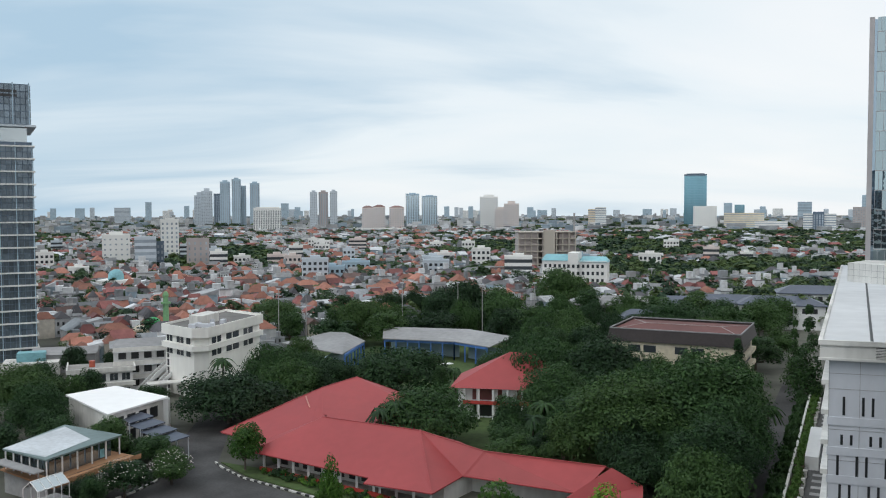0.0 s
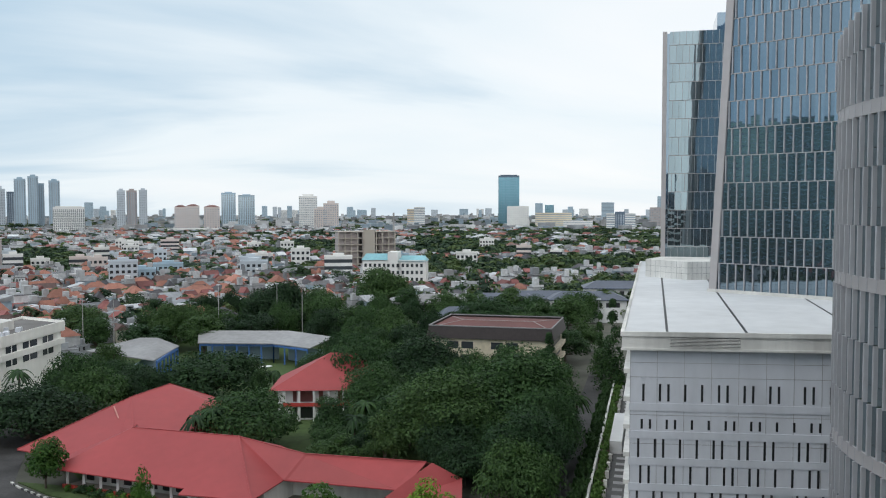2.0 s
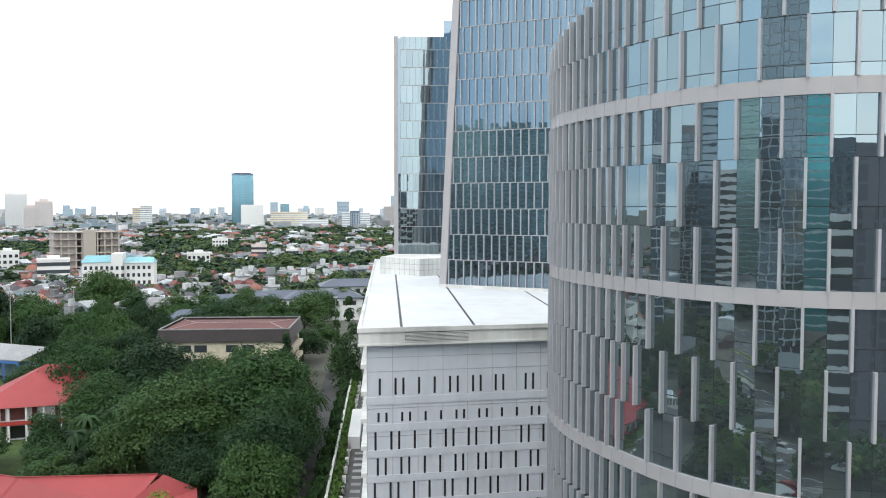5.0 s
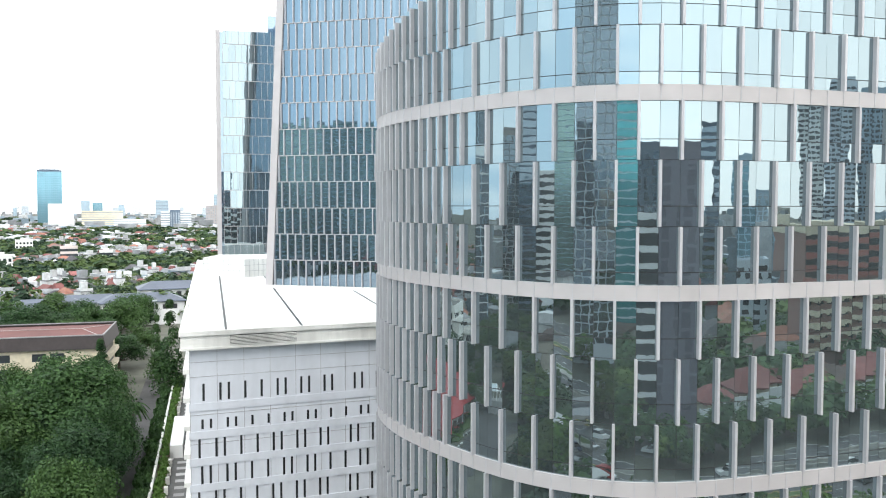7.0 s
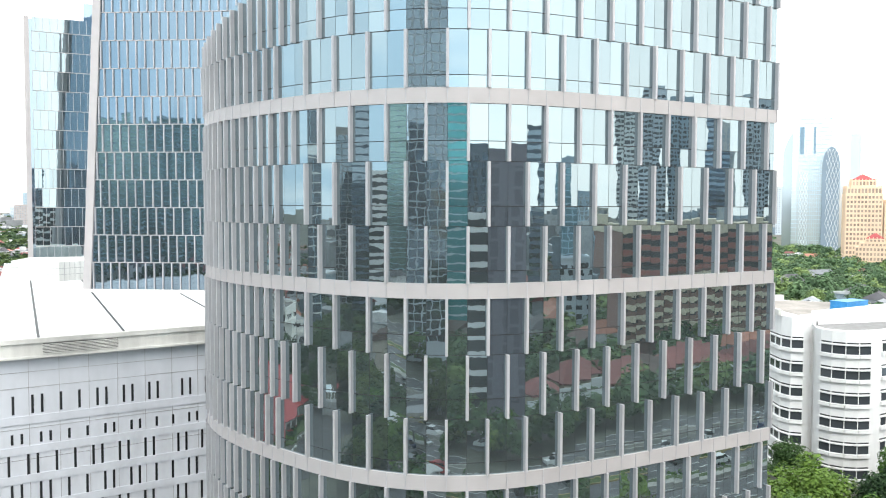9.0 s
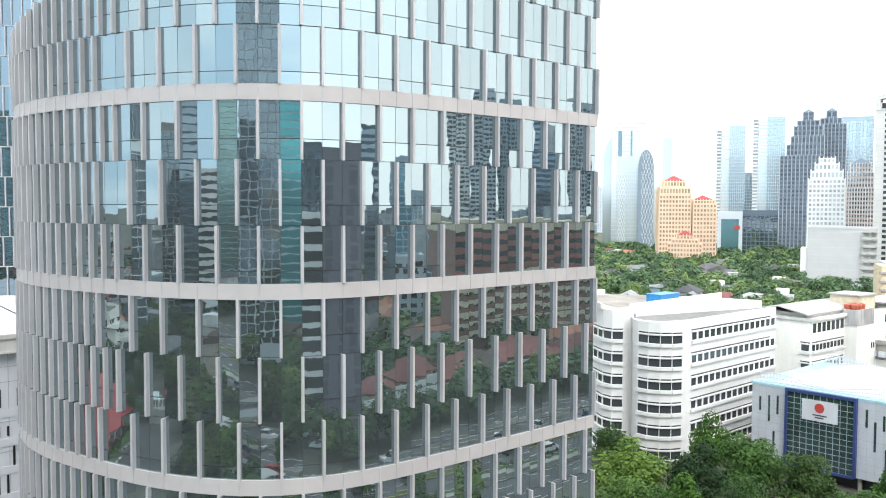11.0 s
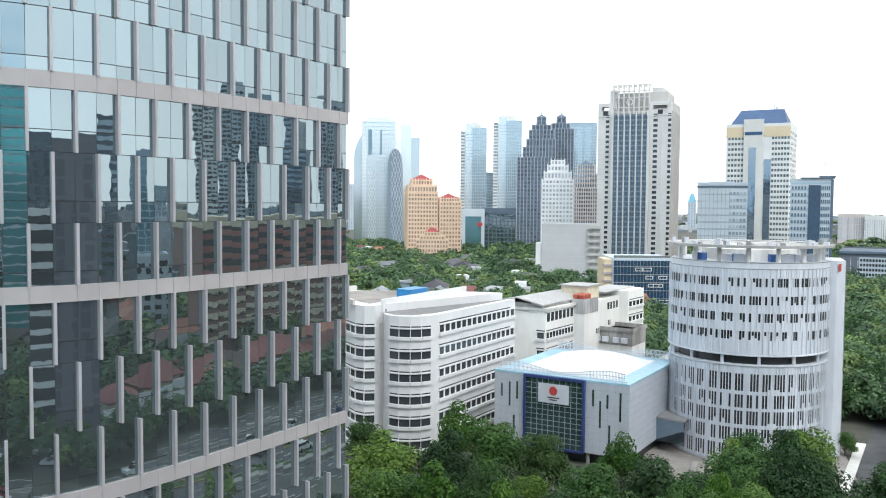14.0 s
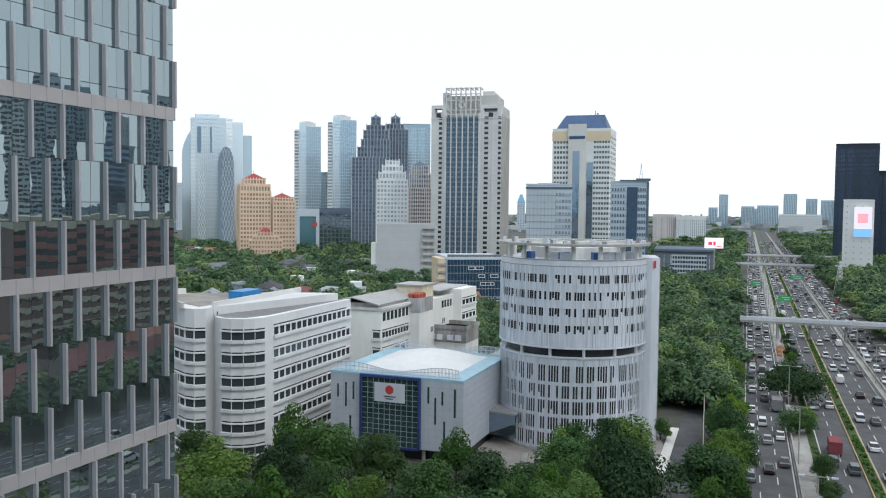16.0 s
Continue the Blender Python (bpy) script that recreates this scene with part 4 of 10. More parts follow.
block(9.85, 1300, 12, 43, "beige office block on the skyline", SAND, style="ribbon")
block(10.4, 1290, 16, 46, "beige office block on the skyline", OFFWHITE, style="ribbon")
block(16.35, 1400, 33.8, 97, "tall teal glass office tower standing alone", NAVY, GLASS_TEAL, 30, style="ribs", fw=0.9, crown=2, crown_w=0.8)
block(16.95, 1200, 30, 47, "plain white office block before the teal tower", OFFWHITE, fw=0.3, fh=0.3)
block(19.3, 1100, 46, 38, "cream shopping mall with low wings", CREAM, style="ribbon", fh=0.3, deep=30)
block(20.9, 1080, 36, 28, "cream shopping mall with low wings", OFFWHITE, style="ribbon", fh=0.25, deep=30)
block(18.34, 2500, 22, 58, FARAWAY, BLUEGREY)
block(19.03, 2500, 26, 53, FARAWAY, GLASS_TEAL)
block(20.40, 2500, 15, 48, FARAWAY, BLUEGREY)
block(22.82, 1700, 24, 55, "blue-grey office tower on the skyline", BLUEGREY, style="ribbon")
block(23.05, 1000, 11, 38, "white striped hotel block with a dark core", OFFWHITE, style="ribbon")
block(23.6, 998, 11, 40, "dark central core of a striped hotel", NAVY, style="ribs")
block(24.25, 1000, 12, 38, "white striped hotel block with a dark core", OFFWHITE, style="ribbon")
block(25.89, 1300, 18, 45, "grey office tower on the skyline", BROWN)
block(26.2, 1500, 12, 64, "blue-grey office tower on the skyline", BLUEGREY)
block(-17.66, 750, 14.5, 36, "white office block with a red-grey side", OFFWHITE, fw=0.4, crown=2)
block(-19.13, 620, 14, 25.5, "grey office block with striped windows", PALE, style="ribbon")
block(-18.25, 630, 5, 22, "dark grey office block beside a blue panel", NAVY)
block(-15.95, 620, 15, 24, "dark grey concrete block", BROWN, fw=0.3)
block(-20.86, 700, 20, 25, "white hall with a stepped roof", OFFWHITE, fw=0.3, fh=0.3, crown=3)

# ---- business district ----
LATTICE = tone("white lattice bars", (0.72, 0.76, 0.78))


def lattice_tower():
    """A broad pale glass tower: chamfered slab, two shoulders, a curved flank and a lattice of slanting bars."""
    az, dist = 75.35, 900
    x, y = polar(az, dist)
    t = thing("tower_block", "huge pale blue glass tower with lattice and curved shoulders", "tower block", x, y, 0, -az, "business district towers")
    part("slab", Form().prism([(-20.5, 5), (-16, 0), (14, 0), (20.5, 6), (20.5, 40), (-20.5, 40)], 0, 131), GLASS_PALE, t)
    part("crown", Form().prism([(-16, 2), (8, 2), (8, 30), (-16, 30)], 131, 134.5), GLASS_PALE, t)
    part("shoulder", Form().prism([(20.5, 8), (31, 8), (31, 36), (20.5, 36)], 0, 128), GLASS_PALE, t)
    part("shoulder", Form().prism([(31, 10), (40, 10), (40, 34), (31, 34)], 0, 115), GLASS_CITY, t)
    arc = [(-20.5, 0), (-29, 0)] + [(-29 + 8.5 * (k / 8) ** 2, 92 + 26 * k / 8) for k in range(9)]
    m = len(arc)
    f = Form().add([(a, 6, z) for a, z in arc] + [(a, 34, z) for a, z in arc], [tuple(range(m)), tuple(range(2 * m - 1, m - 1, -1))] + [(i, (i + 1) % m, m + (i + 1) % m, m + i) for i in range(m)])
    part("flank", f, GLASS_CITY, t, "curved blue glass flank")
    f = Form()
    for r in range(33):
        f.prism([(-20.6, 4.9), (-16, -0.1), (14, -0.1), (20.6, 5.9), (20.6, 6.2), (-20.6, 5.2)], r * 4 + 1, r * 4 + 1.35)
    for k in range(16):
        f.box(-16 + k * 2 - 0.1, -0.15, 0, -16 + k * 2 + 0.1, 0.05, 131)
    part("frame_line", f, BLUEGREY, t, kind="stuff")
    f = Form()
    for k in range(-12, 26):
        for s in (1, -1):
            a, z = -16 + k * 4 * 0.62, 4.0
            n = 5
            while z < 84:
                b = a + s * 2.5
                if -14 <= min(a, b) and max(a, b) <= -4 and z < 78:
                    f.beam((a, -0.35, z), (b, -0.35, z + 7.5), 0.5, 0.3)
                a, z = b, z + 7.5
                if a > 40 or a < -60:
                    break
    part("lattice_bar", f, LATTICE, t, "white slanting lattice bars", kind="stuff")
    # darker lattice tower standing before it, with an arched top
    pts = [(14 + 7.6 * math.cos(math.pi * k / 12), 82 + 20 * math.sin(math.pi * k / 12)) for k in range(13)]
    f = Form()
    n = len(pts)
    prof = [(21.6, 0)] + pts + [(6.4, 0)]
    m = len(prof)
    f.add([(a, -9.0, z) for a, z in prof] + [(a, -1.0, z) for a, z in prof], [tuple(range(m)), tuple(range(2 * m - 1, m - 1, -1))] + [(i, (i + 1) % m, m + (i + 1) % m, m + i) for i in range(m)])
    part("arched_wing", f, tone("grey-blue arched glazing", (0.21, 0.27, 0.33)), t, "grey-blue arched wing with a white diamond lattice")
    part("glass_strip", Form().box(-14, -0.3, 96, -10, 0.1, 122).box(-1.5, -0.3, 96, 0.3, 0.1, 122), tone("dark glass strips", (0.2, 0.3, 0.38)), t)
    f = Form()
    for k in range(-8, 16):
        for s in (1, -1):
            a, z = 6.6 + k * 2.9, 0.0
            while z < 100:
                b = a + s * 1.45
                top = 82 + 20 * math.sqrt(max(0, 1 - ((a - 14) / 7.6) ** 2)) if abs(a - 14) < 7.6 else 0
                if 9.5 <= min(a, b) and max(a, b) <= 21.6 and z + 5 < top:
                    f.beam((a, -9.3, z), (b, -9.3, z + 5), 0.3, 0.3)
                a, z = b, z + 5
                if abs(a) > 50:
                    break
    part("lattice_bar", f, LATTICE, t, kind="stuff")


lattice_tower()


def pair_tower(az, w, h):
    """A slim tower: blue glass front, white windowed flank, curved parapet."""
    x, y = polar(az, 1100)
    t = thing("tower_block", "slim blue glass tower with a pale windowed flank", "tower block", x, y, 0, -az, "business district towers")
    part("glass_front", Form().box(-w * 0.05, 0, 0, w / 2, 30, h), GLASS_CITY, t, "blue glass front")
    part("glass_flank", Form().box(-w * 0.32, 0.6, 0, -w * 0.05, 30, h + 4), GLASS_PALE, t)
    part("white_flank", Form().box(-w / 2, 1.5, 0, -w * 0.32, 28, h - 4), OFFWHITE, t, "white windowed flank")
    f, q = Form(), Form()
    for r in range(int(h / 4) - 1):
        q.box(-w * 0.49, 1.2, 3 + r * 4, -w * 0.34, 1.6, 5 + r * 4)
        f.box(-w * 0.32, 0.3, 2 + r * 4, -w * 0.05, 0.7, 2.5 + r * 4).box(-w * 0.05, -0.2, 2 + r * 4, w / 2 + 0.2, 0.2, 2.4 + r * 4)
    for k in range(9):
        a = -w * 0.05 + k * w * 0.55 / 8
        f.box(a - 0.15, -0.25, 0, a + 0.15, 0.1, h)
    part("floor_line", f, BLUEGREY, t, kind="stuff")
    part("glazing", q, WINDOW_FAR, t, kind="stuff")
    top = Form()
    for k in range(6):
        top.box(-w * 0.3 + k * w * 0.1, 1, h, -w * 0.2 + k * w * 0.1, 28, h + 6.5 - 0.22 * (k - 2) ** 2)
    part("crown", top, OFFWHITE, t, "curved white parapet")


block(73.45, 1500, 15, 78, FARAWAY, PALE)
pair_tower(81.44, 33, 143)
pair_tower(83.68, 36, 152)
block(82.33, 1150, 20, 87, "lower blue glass block between two towers", BLUEGREY, GLASS_CITY, style="ribs", fw=0.8)
pf = block(81.47, 800, 20, 40, "grey low office block with a portal frame", PALE, GLASS_DARK, style="ribs", fw=0.1)
part("glass_front", Form().box(-7.5, -0.5, 4, 7.5, 0.1, 34), GLASS_TEAL, pf, "teal glass inside the portal frame")
part("portal_frame", Form().box(-10.4, -1.6, 0, -7.4, 0.1, 40.6).box(7.4, -1.6, 0, 10.4, 0.1, 40.6).box(-7.4, -1.6, 34, 7.4, 0.1, 40.6), PALE, pf)
part("sign", Form().box(3.8, -1.9, 25, 8.4, -1.6, 28.5), RED, pf, "small red sign")
block(83.26, 800, 29, 41, "dark low glass office block", NAVY, GLASS_DARK, style="ribs", fw=0.8)
block(88.65, 1100, 33, 148, "pale blue glass tower behind the white tower", BLUEGREY, GLASS_CITY, style="ribs", fw=0.8)


def stepped_tower(az, dist, label, wall, glass, steps, turn=0, bay=2.6, floor=3.8, cap=None, ribs=None):
    """A tower of stacked prisms: (width, depth, top height) each."""
    x, y = polar(az, dist)
    t = thing("tower_block", label, "tower block", x, y, 0, -az + turn, "business district towers")
    z = 0
    w0, d0 = steps[0][0], steps[0][1]
    win, bars = Form(), Form()
    for w, d, h, *shift in steps:
        y0, off = (d0 - d) / 2, (shift or [0])[0]
        part("tier", Form().box(off - w / 2, y0, z, off + w / 2, y0 + d, h), wall, t)
        cols, rows, sc = max(2, int(w / bay)), max(1, int((h - z) / floor)), max(2, int(d / bay))
        for r in range(rows):
            za, zb = z + (h - z) * (r + 0.25) / rows, z + (h - z) * (r + 0.8) / rows
            for i in range(cols):
                cx = off - w / 2 + w / cols * (i + 0.5)
                win.box(cx - w / cols * 0.3, y0 - 0.1, za, cx + w / cols * 0.3, y0 + 0.1, zb)
            for i in range(sc):
                cy = y0 + d / sc * (i + 0.5)
                win.box(off - w / 2 - 0.1, cy - d / sc * 0.3, za, off - w / 2 + 0.1, cy + d / sc * 0.3, zb)
                win.box(off + w / 2 - 0.1, cy - d / sc * 0.3, za, off + w / 2 + 0.1, cy + d / sc * 0.3, zb)
        if ribs:
            for i in range(cols + 1):
                cx = off - w / 2 + w / cols * i
                bars.box(cx - 0.22, y0 - 0.5, z, cx + 0.22, y0 + 0.1, h + 1)
            for i in range(sc + 1):
                cy = y0 + d / sc * i
                bars.box(off - w / 2 - 0.5, cy - 0.22, z, off - w / 2 + 0.1, cy + 0.22, h + 1).box(off + w / 2 - 0.1, cy - 0.22, z, off + w / 2 + 0.5, cy + 0.22, h + 1)
        z = h
    part("glazing", win, glass, t, kind="stuff")
    if ribs:
        part("rib", bars, ribs, t, kind="stuff")
    w, d, h, *shift = steps[-1]
    off = (shift or [0])[0]
    if cap:
        part("roof", Form().hip(off - w / 2, (d0 - d) / 2, off + w / 2, (d0 + d) / 2, h, h + cap[1], 0.05), cap[0], t)
        part("finial", Form().tube(off, d0 / 2, h + cap[1] - 1, h + cap[1] * 1.7, 0.5, 0.1, 8), wall, t)
    return t


DARK_STONE = tone("dark grey granite", (0.16, 0.2, 0.25))
RIB_GREY = tone("grey stone ribs", (0.46, 0.5, 0.55))
SLATE_GLASS = surface("slate window rows", (0.085, 0.11, 0.145), 0.3, grain=0.3, by_island=0.35, bump=0)
BRIGHT = tone("bright white render", (0.84, 0.84, 0.84))
WINDOW_PALE = surface("pale window rows", (0.4, 0.44, 0.48), 0.4, grain=0.3, by_island=0.3, bump=0)
WARM = tone("warm sand render", (0.8, 0.61, 0.45))
WINDOW_WARM = surface("brownish window rows", (0.33, 0.25, 0.2), 0.4, grain=0.3, by_island=0.3, bump=0)
stepped_tower(85.58, 850, "dark stone twin tower with stepped pointed top", DARK_STONE, SLATE_GLASS,
              [(37, 34, 91.7), (31.5, 32, 102, 2.8), (28, 30, 109.6, 4.5), (24.3, 26, 118.7, 4.9), (18.5, 20, 124, 4.8), (9, 10, 132, 4.8)], bay=3.1, cap=(DARK_STONE, 3.5), ribs=RIB_GREY)
stepped_tower(87.43, 880, "dark stone twin tower with stepped pointed top", DARK_STONE, SLATE_GLASS,
              [(22, 26, 122, -1.8), (18, 20, 128, -4), (9, 10, 135, -3.6)], bay=3.1, cap=(DARK_STONE, 3.5), ribs=RIB_GREY)
stepped_tower(87.01, 650, "white apartment tower with a stepped rounded top", BRIGHT, WINDOW_PALE, [(23, 20, 64), (20, 18, 70), (15, 14, 75), (10, 9, 79)], 0, bay=2.5, floor=3.2, ribs=BRIGHT)
stepped_tower(88.85, 850, "grey office tower with a glass dome", BROWN, GLASS_DARK, [(22, 22, 62), (21, 21, 76), (16, 16, 84)], 0, bay=2.2, ribs=PINK, cap=(NAVY, 5))
stepped_tower(78.1, 700, "sand-coloured apartment tower with red roof and arches", WARM, WINDOW_WARM, [(24, 20, 54), (23, 19, 60), (16, 14, 65)], 8, bay=2.2, floor=3.3, cap=(RED_ROOF, 4.5), ribs=WARM)
stepped_tower(79.94, 702, "sand-coloured apartment tower with red roof and arches", WARM, WINDOW_WARM, [(17.5, 18, 47), (15.5, 16, 50)], 12, bay=2.2, floor=3.3, cap=(RED_ROOF, 4), ribs=WARM)
stepped_tower(78.74, 675, "sand-coloured lower wing with a red roof", WARM, WINDOW_WARM, [(25, 12, 17), (19, 11, 20), (12, 9, 23)], 0, bay=2.2, floor=3.3, cap=(RED_ROOF, 4), ribs=WARM)
pk = block(87.94, 520, 35, 33, "plain grey-white parking block with a stair frame", tone("stained grey render", (0.5, 0.5, 0.5)), PALE, style="ribbon", fh=0.04, deep=25)
for z in range(3, 33, 4):
    part("stair_landing", Form().box(10, -2.2, z, 17.4, 0, z + 0.5).box(10, -2.3, z + 0.5, 17.4, -2.1, z + 1.6), STONE, pk)
for a in (10.2, 13.8, 17.2):
    part("stair_post", Form().box(a - 0.2, -2.2, 0, a + 0.2, -1.8, 31), STONE, pk)
part("stepped_wall", Form().box(-21, 1, 0, -17.5, 20, 22), OFFWHITE, pk)
block(95.59, 1600, 14, 52, "grey tower with a green spire", PALE, roof=(GLASS_TEAL, 15))
bb = block(97.41, 500, 26, 57.5, "white banded office block with a dark rim", PALE, WINDOW_PALE, style="ribbon", fh=0.2, deep=22, crown=1.5)
part("roof_rim", Form().box(-13.4, -0.4, 55.6, 13.4, 22.3, 56.6), NAVY, bb)
f = Form()
windows_on(f, 9, 0, 3, 54, 5, 14, 0.7, 0.45, 0.2, 8.2)
part("window_bay", f, WINDOW_FAR, bb, kind="stuff")
f = Form()
for k in range(9):
    f.box(-13 + k * 2.1, -0.16, 0, -12.85 + k * 2.1, 0, 55)
part("panel_joint", f, GREY, bb, kind="stuff")
sl = block(102.61, 550, 23, 61, "grey office slab with a blue glass centre", PALE, BLUEGREY, style="ribbon", fh=0.3, deep=18, crown=1.5)
part("glass_centre", Form().box(-1.5, -0.5, 0, 5, 0.1, 58), surface("blue glazing", (0.055, 0.095, 0.15), 0.25, grain=0.4), sl, "blue glass centre strip")
part("glass_wing", Form().box(10.4, -0.3, 0, 11.9, 18.2, 61), NAVY, sl, "dark blue glazed corner")
f = Form()
for k in range(14):
    for c in range(5):
        f.box(5.3 + c * 1.0, -0.3, 3.4 + k * 4, 5.9 + c * 1.0, 0.1, 5.4 + k * 4).box(-10.6 + c * 1.7, -0.3, 3.4 + k * 4, -9.8 + c * 1.7, 0.1, 5.4 + k * 4)
part("glazing", f, NAVY, sl, kind="stuff")
part("roof_blade", Form().box(-6, -1, 61.9, 12.5, 6, 62.5).box(4, -1, 62.5, 12.8, 6, 63.4), NAVY, sl)
part("lattice_mast", Form().beam((6, 8, 62), (7, 8, 73), 0.3).beam((8, 8, 62), (7, 8, 73), 0.3).beam((6.3, 8, 66), (7.7, 8, 66), 0.25), PALE, sl)
block(105.0, 1200, 36, 36, "wide pinkish office block", PINK, WINDOW_PALE, style="ribs", deep=24, bay=2.5)
block(106.5, 1195, 38, 34, "wide pinkish office block", OFFWHITE, WINDOW_PALE, style="ribs", deep=24, bay=2.5, fw=0.4)
dk = block(106.1, 540, 34, 19.5, "dark grey office block with pale window rows", tone("slate cladding", (0.15, 0.17, 0.2)), PALE, style="ribs", deep=60, fw=0.1, category="office block")
part("front_panel", Form().box(-7, -0.5, 3, 13.4, 0.1, 17), PALE, dk, "pale window field")
f = Form()
for k in range(5):
    for c in range(13):
        f.box(-6.4 + c * 1.55, -0.65, 3.8 + k * 2.7, -5.3 + c * 1.55, -0.4, 5.3 + k * 2.7)
part("glazing", f, WINDOW, dk, kind="stuff")
part("roof_edge", Form().box(-17.6, -1.2, 19, 17.6, 30, 20.2), NAVY, dk)
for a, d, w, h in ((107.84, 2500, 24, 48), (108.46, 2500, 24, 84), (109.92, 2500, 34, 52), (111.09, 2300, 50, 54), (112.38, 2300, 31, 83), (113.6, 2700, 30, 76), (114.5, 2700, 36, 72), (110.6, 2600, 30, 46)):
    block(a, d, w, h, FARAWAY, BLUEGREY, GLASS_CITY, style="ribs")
block(112.98, 1800, 78, 35, "wide white apartment slab", OFFWHITE, style="grid")
block(116.04, 800, 33, 100, "black glass office tower beside the highway", CHARCOAL, MIDNIGHT, 30, style="ribs", bay=1.8, fw=0.75, crown=1.5)
block(117.6, 820, 14, 78, "dark glass side wing of the black tower", CHARCOAL, MIDNIGHT, 30, style="ribs", fw=0.8)


# ---- white ribbed office block with rounded bays ----
def wall_line(t, a, b, z0, rows, storey, module, wide, high, sill=True, name="window"):
    """Rows of window units on the wall from a to b (outside to the right of a to b), each with sill and hood."""
    a, b = Vector(a), Vector(b)
    d = (b - a).normalized()
    length = (b - a).length
    n = max(1, int(length / module))
    turn = math.degrees(math.atan2(d.y, d.x))
    pane = Form().box(-wide / 2, -0.03, 0, wide / 2, 0.25, high)
    me = pane.mesh(name, WINDOW)
    m = Vector((d.y, -d.x))
    for r in range(rows):
        z = z0 + r * storey
        for i in range(n):
            c = a + d * (length * (i + 0.5) / n)
            part(name, me, None, t, at=(c.x, c.y, z), turn=turn)
        if sill:
            part("sill", Form().slab(tuple(a), tuple(b), z - 0.6, z - 0.05, 0.4, 0.5), WHITE, t)
            # thin dark strip on the wall above each hood
            part("shadow_gap", Form().slab(tuple(a + d * 0.1), tuple(b - d * 0.1), z + high + 0.32, z + high + 0.55, 0.02, 0.1), DARK, t)
            part("hood", Form().slab(tuple(a), tuple(b), z + high + 0.05, z + high + 0.25, 0.3, 0.4), WHITE, t)


def ribbed_office():
    o = Vector((165, 30))
    t = thing("office_block", "white office block with rounded bays and window ledges", "office block", o.x, o.y, 0)
    def L(*pts):
        return [(p[0] * 0.99998 - p[1] * 0.007 - o.x, p[0] * 0.007 + p[1] * 0.99998 - o.y) for p in pts]
    bay = [(152.6, 27.9), (150.4, 28.9), (148.9, 30.4), (148.1, 32.2), (148.0, 34.3), (148.8, 36.2), (150.2, 37.4)]
    body = L((181.4, 16.8), *bay, (153.4, 38.6), (166, 49), (176, 46), (178, 32))
    part("wall", Form().prism(body, 0, 25.1), WHITE, t)
    part("upper_wall", Form().prism(L((152.5, 38.6), (150.0, 39.2), (149.3, 41.0), (150.4, 43), (154.4, 46), (168.3, 56.5), (176, 50), (179, 34), (179.4, 24), (178.7, 19.2)), 0, 26.6), WHITE, t)
    part("roof", Form().prism(L((181.4, 17.8), (153.6, 28.9), (149.4, 32.2), (149.6, 35.6), (152.6, 38.2), (181, 27.3)), 25.1, 25.14), surface("grey roof felt", (0.2, 0.2, 0.2), 0.9, grain=0.8, stain=0.35), t, "grey roof felt")
    part("parapet", Form().prism(L((152.4, 38.4), (181.8, 27.3), (181.9, 27.7), (152.5, 38.8)), 25.1, 27.5), WHITE, t)
    part("roof_slot", Form().prism(L((153.2, 38.0), (181.2, 27.4), (181.3, 27.6), (153.3, 38.3)), 25.14, 25.7), DARK, t)
    part("roof_terrace", Form().prism(L((152.6, 41), (178.6, 31.2), (175.6, 48.6), (168, 54.5)), 26.6, 26.66), PAVING, t, "stained grey roof terrace")
    part("wall_rim", Form().prism(L((150.2, 43), (168.3, 56.6), (168, 57), (150, 43.4)), 26.6, 27.6).prism(L((168.3, 56.6), (176, 50.0), (176.2, 50.5), (168.3, 57.1)), 26.6, 27.6), DIRTY_WHITE, t)
    wall_line(t, L(bay[0])[0], L((181.2, 16.9))[0], 1.5, 6, 4.04, 1.95, 1.4, 1.35)
    for i in range(1, 5):
        wall_line(t, L(bay[i + 1])[0], L(bay[i])[0], 1.2, 6, 4.04, 2.1, 1.9, 1.35)
    pts = [(150.0, 39.2), (149.3, 41.0), (150.4, 43), (154.4, 46), (158, 48.8)]
    for i in range(0, 4):
        wall_line(t, L(pts[i + 1])[0], L(pts[i])[0], 1.2, 6, 4.04, 2.0, 1.8, 1.35)


ribbed_office()
water_tank = lambda x, y, z, r, h, mat, label: solid("water_tank", Form().tube(0, 0, 0, h * 0.85, r, r, 16).dome(0, 0, h * 0.85, r, h * 0.15), mat, label, "water tank", "roof tanks", at=(x, y, z))
solid("water_tank", Form().box(-3.2, -1.6, 0, 3.2, 1.6, 1.6).box(-3.3, -1.7, 1.55, 3.3, 1.7, 1.65).box(-3.25, -1.65, 0.7, 3.25, 1.65, 0.8), surface("blue tank panels", (0.03, 0.25, 0.55), 0.4), "blue panelled water tank on the roof", "water tank", at=(166.4, 37.1, 26.66), turn=-20)
ORANGE = surface("orange plastic", (0.45, 0.1, 0.06), 0.5)


